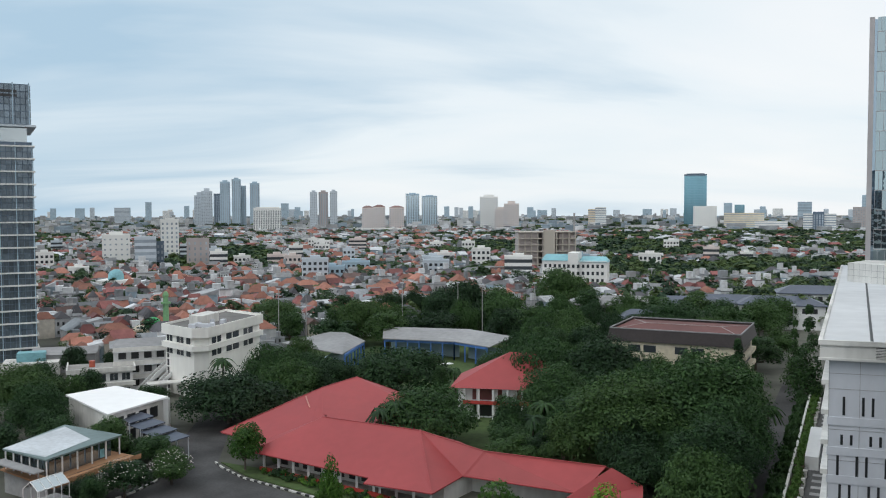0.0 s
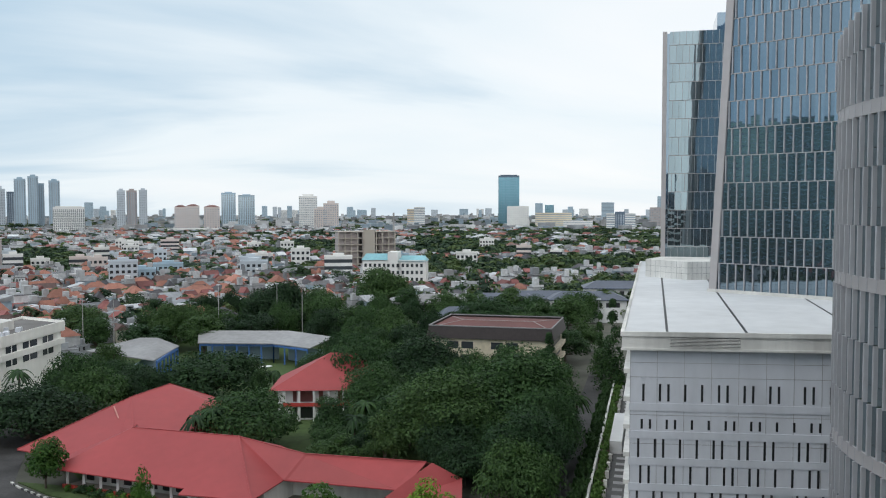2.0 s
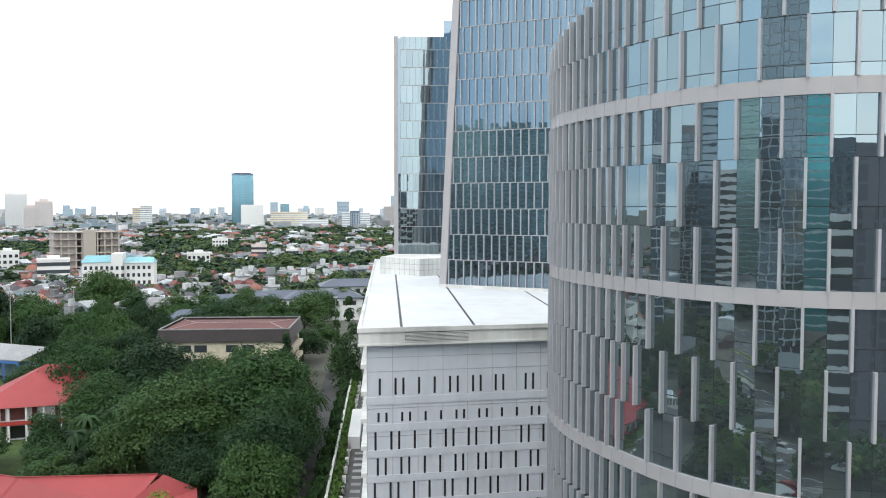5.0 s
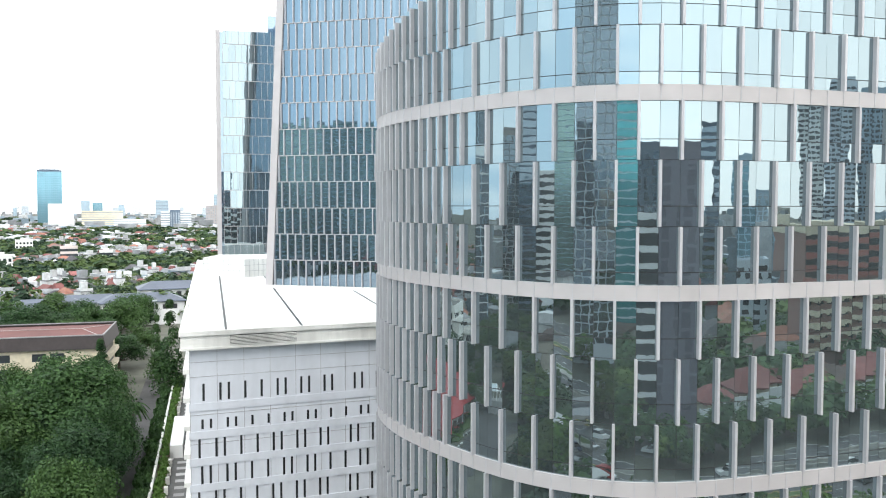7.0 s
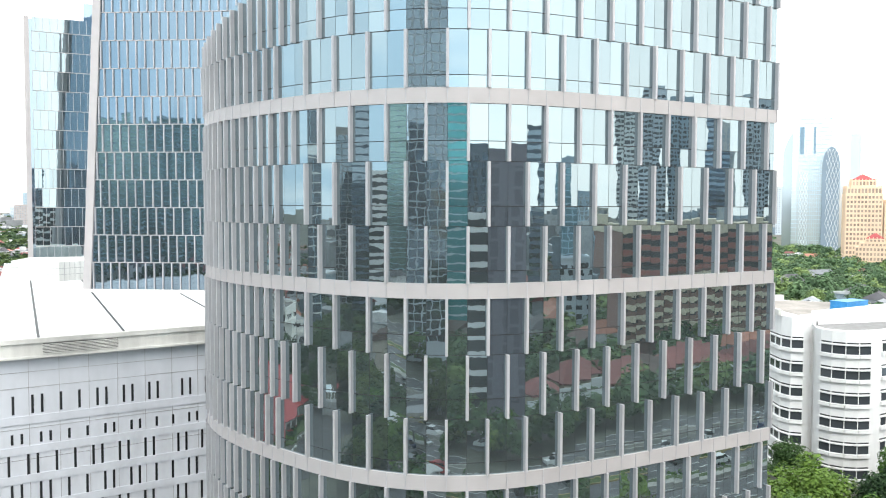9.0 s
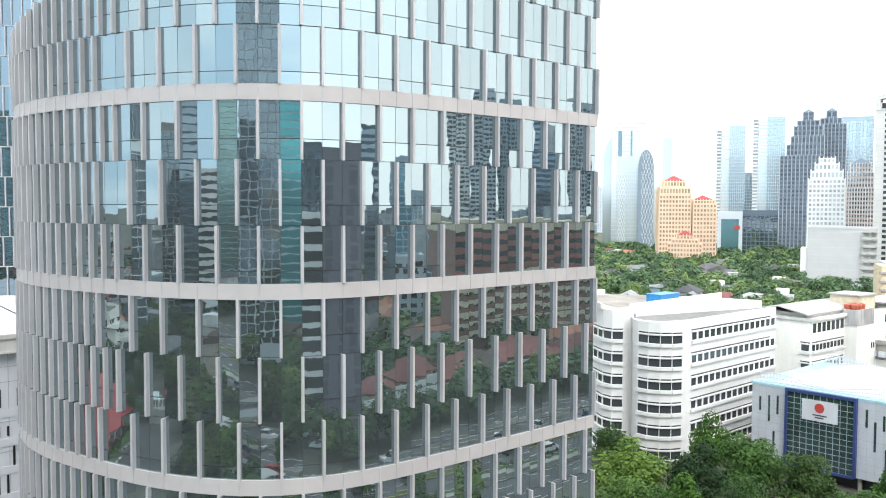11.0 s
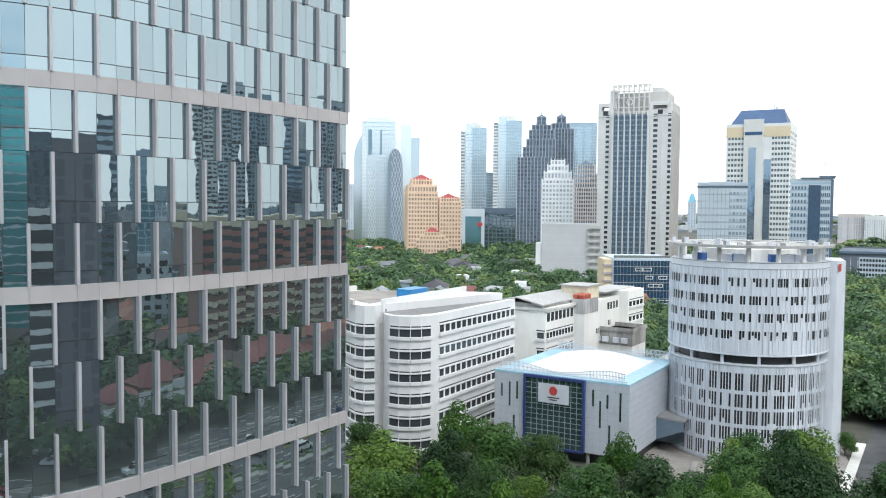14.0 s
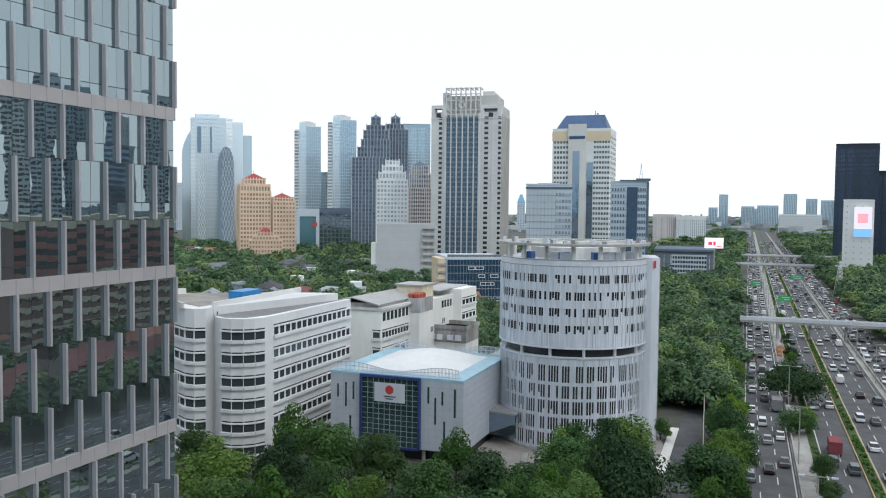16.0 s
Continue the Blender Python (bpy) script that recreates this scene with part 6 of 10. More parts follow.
# ---- stone tower with ribbed blue glass ----
PALE_STONE = tone("pale granite cladding", (0.62, 0.605, 0.59))
def ribbed_tower():
    """A broad stone tower: window piers beside a field of blue glass behind white ribs, brown ribbed flank, open crown."""
    az, dist, w, h, deep = 91.85, 600, 49, 115, 40
    x, y = polar(az, dist)
    t = thing("tower_block", "grey stone office tower with ribbed blue glass and crown", "tower block", x, y, 0, -az - 11, "business district towers")
    g0, g1 = -w / 2 + 10.2, w / 2 - 14.6
    part("wall", Form().box(-w / 2, 0, 0, w / 2, deep, h - 9), PALE_STONE, t)
    part("glass_field", Form().box(g0, -0.5, 4, g1, 0.4, h - 9), surface("slate-blue glazing", (0.075, 0.125, 0.18), 0.2, grain=0.3, by_island=0.2, bump=0), t, "slate-blue glass field")
    f = Form()
    for k in range(30):
        f.box(g0, -0.62, 6 + k * 3.45, g1, -0.4, 7.0 + k * 3.45)
    for k in range(25):
        a = g0 + (g1 - g0) * k / 24
        f.box(a - 0.09, -0.66, 4, a + 0.09, -0.4, h - 9)
    part("spandrel", f, tone("teal-grey spandrels", (0.17, 0.235, 0.29)), t, "teal-grey spandrel bands", kind="stuff")
    for k in range(7):
        a = g0 + (g1 - g0) * k / 6
        wide = 0.75 if k in (0, 6) else 0.36
        part("rib", Form().box(a - wide, -1.5, 2, a + wide, -0.4, h - 8).box(a - wide, -2.2, h - 10, a + wide, -1.2, h - 6), PALE_STONE, t)
    f, j = Form(), Form()
    for r in range(30):
        z = 5 + r * 3.45
        for c, hw in ((-w / 2 + 6.6, 1.15), (g1 + 4.6, 1.4), (w / 2 - 0.8, 0.9)):
            f.box(c - hw, -0.14, z, c + hw, 0.1, z + 1.9)
        f.box(w / 2 - 0.1, 0.3, z, w / 2 + 0.12, 2.2, z + 1.9)
        for a, b in ((-w / 2 - 0.03, g0 - 0.8), (g1 + 0.8, w / 2 + 0.03)):
            j.box(a, -0.04, z - 0.75, b, 0.1, z - 0.6)
    part("glazing", f, WINDOW, t, kind="stuff")
    part("stone_joint", j, STONE, t, kind="stuff")
    part("pier", Form().box(w / 2 - 6.2, -0.5, 0, w / 2 - 5.2, 0.1, h - 10), PALE_STONE, t)
    part("flank_field", Form().box(w / 2 - 0.2, 4, 4, w / 2 + 0.1, deep - 4, h - 10), BROWN, t, "brown-grey flank field")
    for k in range(9):
        cy = 4.5 + k * 4
        part("flank_rib", Form().box(w / 2 - 0.1, cy - 0.5, 3, w / 2 + 1.0, cy + 0.5, h - 6), STONE, t)
    # corner frames with square openings
    for x0, x1 in ((-w / 2, g0 - 0.4), (g1 + 0.4, w / 2)):
        f = Form().box(x0, 0, h - 2.4, x1, 8, h).box(x0, 0, h - 9, x0 + 2.4, 8, h - 2.4).box(x1 - 2.4, 0, h - 9, x1, 8, h - 2.4)
        part("corner_frame", f, PALE_STONE, t)
        part("corner_room", Form().box(x0 + 2.4, 1.2, h - 9, x1 - 2.4, 7.5, h - 4.6), PALE_STONE, t)
        part("corner_opening", Form().box((x0 + x1) / 2 - 1.6, 1.0, h - 8.2, (x0 + x1) / 2 + 1.6, 1.3, h - 5.2), DARK, t)
    part("flank_frame", Form().box(w / 2 - 6, 8, h - 9, w / 2 + 0.4, deep, h), STONE, t)
    part("ledge", Form().box(-w / 2 - 0.3, -0.4, h - 9.4, w / 2 + 0.3, 0.2, h - 8.8), PALE_STONE, t)
    part("attic", Form().box(-w / 2 + 7, 5, h - 9, w / 2 - 3, deep - 6, h + 7), STONE, t)
    part("attic_wing", Form().box(-w / 2 + 7.5, 2.5, h - 9, g0 + 2, 9, h + 9), PALE_STONE, t)
    part("attic_wing", Form().box(g1 + 1, 6, h, w / 2 - 6, deep - 8, h + 10), PALE_STONE, t)
    f = Form()
    for k in range(8):
        a = g0 + (g1 - g0) * k / 7
        f.box(a - 0.45, 1.2, h - 9, a + 0.45, 2.2, h + 11.5).box(a - 0.45, 1.2, h + 11.5, a + 0.45, 12, h + 12.4)
    for z in (-6.5, -3.5, 3.2, 7.5, 11.6):
        f.box(g0 - 0.5, 1.1, h + z, g1 + 0.5, 1.9, h + z + 0.6)
    for k in range(5):
        f.box(w / 2 - 6, 8 + k * 5.5, h, w / 2 - 5, 9 + k * 5.5, h + 9)
    part("crown_frame", f, PALE_STONE, t, "open concrete frame on the roof")
    f, seg, cx = Form(), 20, (g0 + g1) / 2 - 1
    for k in range(seg):
        a, b = 2 * math.pi * k / seg, 2 * math.pi * (k + 1) / seg
        f.beam((cx + 2 * math.cos(a), 0.8, h + 0.5 + 2 * math.sin(a)), (cx + 2 * math.cos(b), 0.8, h + 0.5 + 2 * math.sin(b)), 0.4)
    part("emblem", f, OFFWHITE, t, "pale ring emblem")


ribbed_tower()


def blue_roof_tower():
    az, dist, w, h = 99.45, 620, 41, 101
    x, y = polar(az, dist)
    t = thing("tower_block", "pale stone bank tower with a blue hipped roof", "tower block", x, y, 0, -az - 9, "business district towers")
    deep = 34
    part("wall", Form().box(-w / 2, 0, 0, w / 2, deep, h), OFFWHITE, t)
    part("centre_bay", Form().box(-w * 0.22, -1.5, 0, w * 0.09, 0, h + 3), tone("warm white stone", (0.66, 0.64, 0.61)), t)
    part("glass_strip", Form().box(-w * 0.13, -1.9, 5, -w * 0.02, -1.4, h - 16).box(w * 0.105, -0.4, 5, w * 0.21, 0.1, h - 24).box(-w * 0.29, -0.4, 5, -w * 0.235, 0.1, h - 40), GLASS_DARK, t)
    f = Form()
    for r in range(26):
        z = 4 + r * 3.6
        for k in range(5):
            a = -w * 0.47 + k * w * 0.053
            f.box(a, -0.12, z, a + 1.5, 0.1, z + 1.7)
        for k in range(6):
            a = w * 0.22 + k * w * 0.047
            f.box(a, -0.12, z, a + 1.4, 0.1, z + 1.7)
        for k in range(8):
            cy = 2 + k * 4.1
            f.box(w / 2 - 0.1, cy, z, w / 2 + 0.12, cy + 1.8, z + 1.7)
            f.box(-w / 2 - 0.12, cy, z, -w / 2 + 0.1, cy + 1.8, z + 1.7)
    part("glazing", f, surface("grey-green bank windows", (0.13, 0.16, 0.17), 0.25, grain=0.3, by_island=0.35, bump=0), t, kind="stuff")
    part("top_storey", Form().box(-w / 2 - 0.2, -0.25, h - 9, -w * 0.23, 0.1, h - 2), SAND, t)
    part("top_storey", Form().box(w * 0.1, -0.25, h - 9, w / 2 + 0.2, 0.1, h - 2), SAND, t)
    deepblue = surface("blue metal roof", (0.035, 0.09, 0.2), 0.5, grain=0.3)
    part("roof", Form().hip(-w * 0.44, 1, w * 0.44, deep - 1, h, h + 11, 0.78), deepblue, t, "deep blue metal roof")
    part("sign", Form().box(-w * 0.2, -1.75, h - 7.5, w * 0.07, -1.5, h - 5.5), deepblue, t, "blue bar sign")
    part("mast", Form().tube(w * 0.18, deep / 2, h + 8, h + 14, 0.4).tube(w * 0.22, deep / 2, h + 8, h + 12.5, 0.7), PALE, t)


blue_roof_tower()


def blue_office():
    x, y = polar(92.6, 393)
    t = thing("office_block", "blue glass office block with white window frames", "office block", x, y, 0, -92.6 + 12)
    part("wall", Form().box(-13.5, 0, 0, 14, 30, 21.8), PALE, t)
    part("glass_front", Form().box(-13, -0.4, 0, 13.6, 0.1, 20.6), GLASS_OFFICE, t, "dark blue glass front")
    part("balcony_bay", Form().box(-17, 1, 0, -13.3, 20, 21), SAND, t)
    for k in range(6):
        part("balcony", Form().box(-17.6, 0.4, k * 3.5 + 0.3, -13.2, 3, k * 3.5 + 1.3), BROWN, t)
    rnd = random.Random(2)
    for k in range(12):
        a, z = rnd.uniform(-12.5, 8), 1.5 + (k % 5) * 3.6
        wd = rnd.uniform(2.5, 5)
        f = Form().box(a, -0.6, z, a + wd, -0.35, z + 0.25).box(a, -0.6, z + 1.3, a + wd, -0.35, z + 1.55).box(a, -0.6, z, a + 0.25, -0.35, z + 1.5).box(a + wd - 0.25, -0.6, z, a + wd, -0.35, z + 1.5)
        part("window_frame", f, OFFWHITE, t)
    for k in range(1, 6):
        part("floor_band", Form().box(-13, -0.5, k * 3.6 - 0.1, 13.6, -0.3, k * 3.6 + 0.15), GREY, t)
    f = Form()
    for k in range(19):
        f.box(-13 + k * 1.48, -0.46, 0, -12.9 + k * 1.48, -0.36, 20.6)
    part("mullion", f, GREY, t, kind="stuff")
    part("roof_rail", Form().box(-13, 0.2, 21.8, 13.8, 0.4, 22.9), GLASS_CITY, t)


blue_office()


# ---- park compound: lawns, roads, kerbs ----
solid("lawn", Form().prism([(-30, 150), (8, 140), (30, 135), (60, 150), (85, 230), (40, 330), (-60, 330), (-62, 230), (-46, 190)], -0.3, 0.03), GRASS, "shaded lawn under the park trees", "lawn", kind="structure")
solid("road", Form().prism([(-60, 95), (-36, 95), (-22, 112), (14, 104), (40, 96), (40, 104), (14, 113), (-14, 126), (-33, 141), (-40, 150), (-44, 176), (-50, 215), (-55, 215), (-52, 176), (-50, 150), (-56, 120)], -0.25, 0.045), DARK_ASPHALT, "dark asphalt compound road with painted kerbs", "road", kind="structure")
kb, kw = Form(), Form()
edge = [(-40.5, 150.5), (-38.6, 147.5), (-33.5, 141.6), (-24, 134.6), (-14, 127.2), (-6, 121)]
for i in range(len(edge) - 1):
    a, b = Vector(edge[i]), Vector(edge[i + 1])
    n = max(2, int((b - a).length / 0.9))
    for k in range(n):
        p, q = a.lerp(b, k / n), a.lerp(b, (k + 1) / n)
        (kb if k % 2 else kw).slab(tuple(p), tuple(q), 0.04, 0.3, 0.15, 0.3)
edge2 = [(-53, 128), (-49.5, 134), (-47.5, 140), (-49, 148)]
for i in range(len(edge2) - 1):
    a, b = Vector(edge2[i]), Vector(edge2[i + 1])
    n = max(2, int((b - a).length / 0.9))
    for k in range(n):
        p, q = a.lerp(b, k / n), a.lerp(b, (k + 1) / n)
        (kb if k % 2 else kw).slab(tuple(p), tuple(q), 0.04, 0.3, 0.15, 0.3)
solid("kerb", kw, LINE, "white kerb stones along the compound road", "kerb", kind="structure")
solid("kerb", kb, BLACK, "black kerb stones along the compound road", "kerb", kind="structure")
solid("flower_bed", Form().prism([(-39.5, 150.5), (-33, 142.5), (-14, 128.4), (-12, 132), (-32, 147)], 0, 0.2), GRASS, "planted bed along the road kerb", "flower bed", kind="structure")

# garden strip and access road beside the podium
g_dir = Vector((0.435, 0.900))
g_left = Vector((-0.900, 0.435))


def garden(a, b, z0, z1, off0, off1):
    p0 = Vector((38.5, 87.3))
    return Form().prism([tuple(p0 + g_dir * s + g_left * o) for s, o in ((a, off0), (b, off0), (b, off1), (a, off1))], z0, z1)


solid("road", garden(-30, 175, -0.2, 0.06, 8.6, 13.4), DARK_ASPHALT, "asphalt lane between park and podium", "road", kind="structure")
solid("path", garden(-10, 130, -0.2, 0.3, 0.6, 3.6), surface("dark paving", (0.1, 0.1, 0.1), 0.9), "dark paved service path along the podium", "path", kind="structure")
solid("garden_wall", garden(-10, 130, 0, 2.0, 5.8, 6.2), DIRTY_WHITE, "white boundary wall of the garden strip", "wall", kind="structure")
solid("planting_bed", garden(-10, 130, 0, 0.9, 4.2, 5.8), SOIL, "planted strip behind the boundary wall", "flower bed", kind="structure")
for k in range(26):
    f = garden(-8 + k * 5, -7.2 + k * 5, 0.3, 1.5, 3.6, 4.2)
    solid("planter_block", f, DIRTY_WHITE, "white concrete block beside the service path", "planter", "planter blocks")
grates = Form()
for k in range(36):
    q = garden(-8 + k * 3.5, -6.6 + k * 3.5, 0.3, 0.33, 1.2, 2.8)
    grates.add(q.v, q.f)
solid("grates", grates, GREY, "grey drain grates along the path", "grate", kind="stuff")
solid("gatehouse", garden(62, 84, 0, 2.6, 2.0, 4.2), WHITE, "low white flat-roofed gatehouse beside the podium", "gatehouse")


# ---- red-roofed compound ----
def red_complex():
    t = thing("red_roofed_hall", "low white halls under joined red metal hip roofs", "hall", -15, 145, 0)
    def P(x, y, z):
        return (x + 15, y - 145, z)
    def face(name, *pts):
        return part(name, Form().sheet([P(*p) for p in pts], 0.18), RED_ROOF, t)
    ez, rz = 3.3, 8.0
    # front wing
    eL, eM, eC = (-33.3, 146.3, ez), (-10.8, 131.0, ez), (-1.7, 124.0, ez)
    r0, r1 = (-21.6, 151.6, rz), (-3.9, 141.8, rz)
    face("roof_slope", eL, eM, (-4.6, 136.4, 6.2), r1, r0)
    face("roof_slope", eL, r0, (-22, 160, 6.4), (-33, 153, ez))
    face("roof_slope", (-12.4, 130.0, ez - 0.35), eC, (-3.9, 141.8, rz + 0.1), (-6.0, 138.2, 7.0))
    face("roof_slope", eC, (3.0, 132.4, ez), (6.3, 133.4, 6.9), r1)
    face("roof_slope", r0, r1, (3, 152, ez), (-14, 162, ez))
    # right wing
    face("roof_slope", (3.0, 132.4, ez), (20.0, 123.8, ez), (24.6, 128.4, 5.9), (6.3, 133.4, 6.9))
    face("roof_slope", (6.3, 133.4, 6.9), (24.6, 128.4, 5.9), (28, 133.5, 3.4), (9, 141, ez))
    face("roof_slope", r1, (6.3, 133.4, 6.9), (9, 141, ez), (3, 152, ez))
    face("roof_slope", (20.0, 123.8, ez), (14.0, 117.5, 2.9), (28, 119, 3.0), (30.0, 127.5, 3.2), (25.4, 128.2, 5.8))
    # rear hall
    pk, pl = (-18.3, 179.8, 9.6), (-24.5, 172.5, 8.9)
    a, b, c, d = (-41.8, 159.2, ez), (-24, 145, ez), (0, 168, 4.2), (-10.4, 188.3, 4.8)
    face("roof_slope", a, b, (-22.5, 160, 6.6), pl)
    face("roof_slope", (-24.0, 150, 5.0), (2, 162, ez), c, pk, pl)
    face("roof_slope", c, d, pk)
    face("roof_slope", d, (-34, 184, ez), a, pl, pk)
    # thin pale strip added on the slope, with no opening or worn sheet behind
    part("skylight", Form().sheet([P(-27.4, 168.6, 8.0), P(-27.2, 168.7, 8.03), P(-25.6, 163.4, 6.98), P(-25.8, 163.3, 6.95)], 0.1), surface("faded roof sheet", (0.52, 0.24, 0.2), 0.6, grain=0.6), t, "narrow pale strip added on the roof")
    f = Form()
    for p, q in ((r0, r1), (pk, pl), ((6.3, 133.4, 6.9), (24.6, 128.4, 5.9)), (r1, (6.3, 133.4, 6.9)), (pk, d), (pl, a), (eC, (-3.9, 141.8, rz + 0.1))):
        f.beam(P(p[0], p[1], p[2] + 0.05), P(q[0], q[1], q[2] + 0.05), 0.2, 0.08)
    part("ridge_cap", f, RED_ROOF, t, kind="stuff")
    # walls and porch
    def W(*pts):
        return [(x + 15, y - 145) for x, y in pts]
    part("wall", Form().prism(W((-29, 147.5), (-9, 134.5), (0, 128.5), (4.5, 135), (22, 127), (26, 131), (6, 142), (-14, 158)), 0, 3.4), DIRTY_WHITE, t)
    part("rear_wall", Form().prism(W((-38, 159.5), (-24, 150), (-2, 166), (-11, 184), (-32, 181)), 0, 4.0), WHITE, t)
    part("porch", Form().prism(W((-31.5, 146.2), (-10.4, 132.2), (-1.6, 125.4), (0.5, 128), (-9, 135), (-29, 148.5)), 0, 0.45), PAVING, t)
    part("porch_edge", Form().prism(W((-31.7, 145.9), (-10.5, 131.8), (-10.3, 132.1), (-31.5, 146.2)), 0.1, 0.75).prism(W((-10.5, 131.6), (-1.6, 124.9), (-1.3, 125.2), (-10.2, 131.9)), 0.1, 0.75), RED, t, "red porch edge")
    for k in range(8):
        p = Vector((-31, 146.4)).lerp(Vector((-11, 133)), k / 7)
        part("column", Form().box(p.x + 14.8, p.y - 145.2, 0.45, p.x + 15.2, p.y - 144.8, 3.4), WHITE, t)
    for k in range(4):
        p = Vector((-10, 132)).lerp(Vector((-1.9, 126)), k / 3)
        part("column", Form().box(p.x + 14.8, p.y - 145.2, 0.45, p.x + 15.2, p.y - 144.8, 3.2), WHITE, t)
    for k in range(9):
        p, q = Vector((-28.4, 147.0)).lerp(Vector((-9.4, 134.7)), (k + 0.15) / 9), Vector((-28.4, 147.0)).lerp(Vector((-9.4, 134.7)), (k + 0.7) / 9)
        part("window", Form().slab((p.x + 15, p.y - 145), (q.x + 15, q.y - 145), 1.0, 2.7, 0.1, 0.2), DARK, t)


red_complex()


def red_pavilion():
    t = thing("pavilion", "two-storey white pavilion with a steep red roof", "pavilion", 1.7, 183.2, 0, -10.5)
    h = 6.6
    part("wall", Form().box(1.2, 1.3, 0, 23, 14, h), WHITE, t)
    f = Form().add([(-0.4, -0.4, h), (25, -0.4, h), (25, 16, h), (-0.4, 16, h), (11.8, 7.8, 13.3), (17, 7.8, 13.3)], [(0, 1, 5, 4), (1, 2, 5), (2, 3, 4, 5), (3, 0, 4), (3, 2, 1, 0)])
    part("roof", f, RED_ROOF, t)
    part("balcony", Form().box(2.5, -0.2, 3.1, 22, 1.3, 3.35), PAVING, t)
    part("balcony_rail", Form().box(2.5, -0.3, 3.2, 22, -0.15, 3.95), RED, t, "red balcony band")
    for k in range(7):
        a = 2.8 + k * 3.1
        part("column", Form().box(a - 0.2, -0.2, 0, a + 0.2, 0.2, h), WHITE, t)
    for z in (0.4, 3.9):
        for a, b in ((4.4, 5.2), (6.0, 9.0), (9.9, 10.8), (14, 17), (18.5, 20)):
            part("opening", Form().box(a, 1.2, z, b, 1.4, z + 2.3), DARK if z < 1 else BROWN_ROOF, t)


red_pavilion()


# ---- blue-posted canopies ----
def canopy(roof_quads, posts, label):
    x, y = posts[0][0], posts[0][1]
    t = thing("canopy_hall", label, "canopy", x, y, 0)
    for q in roof_quads:
        part("roof_slope", Form().sheet([(p[0] - x, p[1] - y, p[2]) for p in q], 0.25), GREY_ROOF, t, "grey corrugated sheet roof")
    for i in range(len(posts) - 1):
        a, b = Vector(posts[i]), Vector(posts[i + 1])
        part("eave_beam", Form().beam((a.x - x, a.y - y, 5.2), (b.x - x, b.y - y, 5.2), 0.35, 0.8), BLUE, t, "blue eave beam")
        n = max(2, int((b - a).length / 3.6))
        for k in range(n + 1):
            p = a.lerp(b, k / n)
            part("post", Form().box(p.x - x - 0.22, p.y - y - 0.22, 0, p.x - x + 0.22, p.y - y + 0.22, 5.2), BLUE, t)
        nrm = Vector((-(b - a).y, (b - a).x)).normalized()
        if nrm.y < 0:
            nrm = -nrm
        c, d = a + nrm * 6, b + nrm * 6
        part("back_wall", Form().beam((c.x - x, c.y - y, 2.2), (d.x - x, d.y - y, 2.2), 0.3, 4.4), BLUEGREY, t)
    return t


canopy([[(-18.4, 258.6, 5.8), (3.2, 252.5, 5.8), (8.0, 264, 7.8), (-18.9, 270.4, 7.8)], [(3.2, 252.5, 5.8), (13.0, 242, 5.8), (20.5, 249.6, 7.6), (8.0, 264, 7.8)]],
       [(-17.8, 259.2), (3.2, 253.2), (12.4, 243)], "long grey-roofed canopy on blue posts")
canopy([[(-47.6, 250.7, 5.8), (-27.4, 231.0, 5.8), (-29.2, 256.3, 8.0), (-34.2, 257.5, 8.0)], [(-27.4, 231.0, 5.8), (-23.2, 254.0, 5.8), (-29.2, 256.3, 8.0)]],
       [(-26.8, 231.5), (-23.6, 253.4)], "grey-roofed canopy hall on blue posts")
plane = thing("display_aircraft", "small white propeller aircraft displayed on the lawn", "aircraft", -2.6, 236, 1.2, 35)
part("fuselage", Form().add([(math.cos(k * 1.0472) * r, yy, math.sin(k * 1.0472) * r) for yy, r in ((-4, 0.2), (-3, 0.6), (0, 0.75), (3, 0.4), (5, 0.12)) for k in range(6)],
     [(6 * j + k, 6 * j + (k + 1) % 6, 6 * j + 6 + (k + 1) % 6, 6 * j + 6 + k) for j in range(4) for k in range(6)]), WHITE, plane)
part("wing", Form().box(-5.5, -1.6, 0.5, 5.5, 0.2, 0.68), WHITE, plane)
part("tailplane", Form().box(-1.8, 4.2, 0.1, 1.8, 5, 0.2), WHITE, plane)
part("fin", Form().box(-0.08, 4.1, 0.1, 0.08, 5.1, 1.7), WHITE, plane)
part("stand", Form().tube(0, 0, -1.2, -0.5, 0.3), GREY, plane)


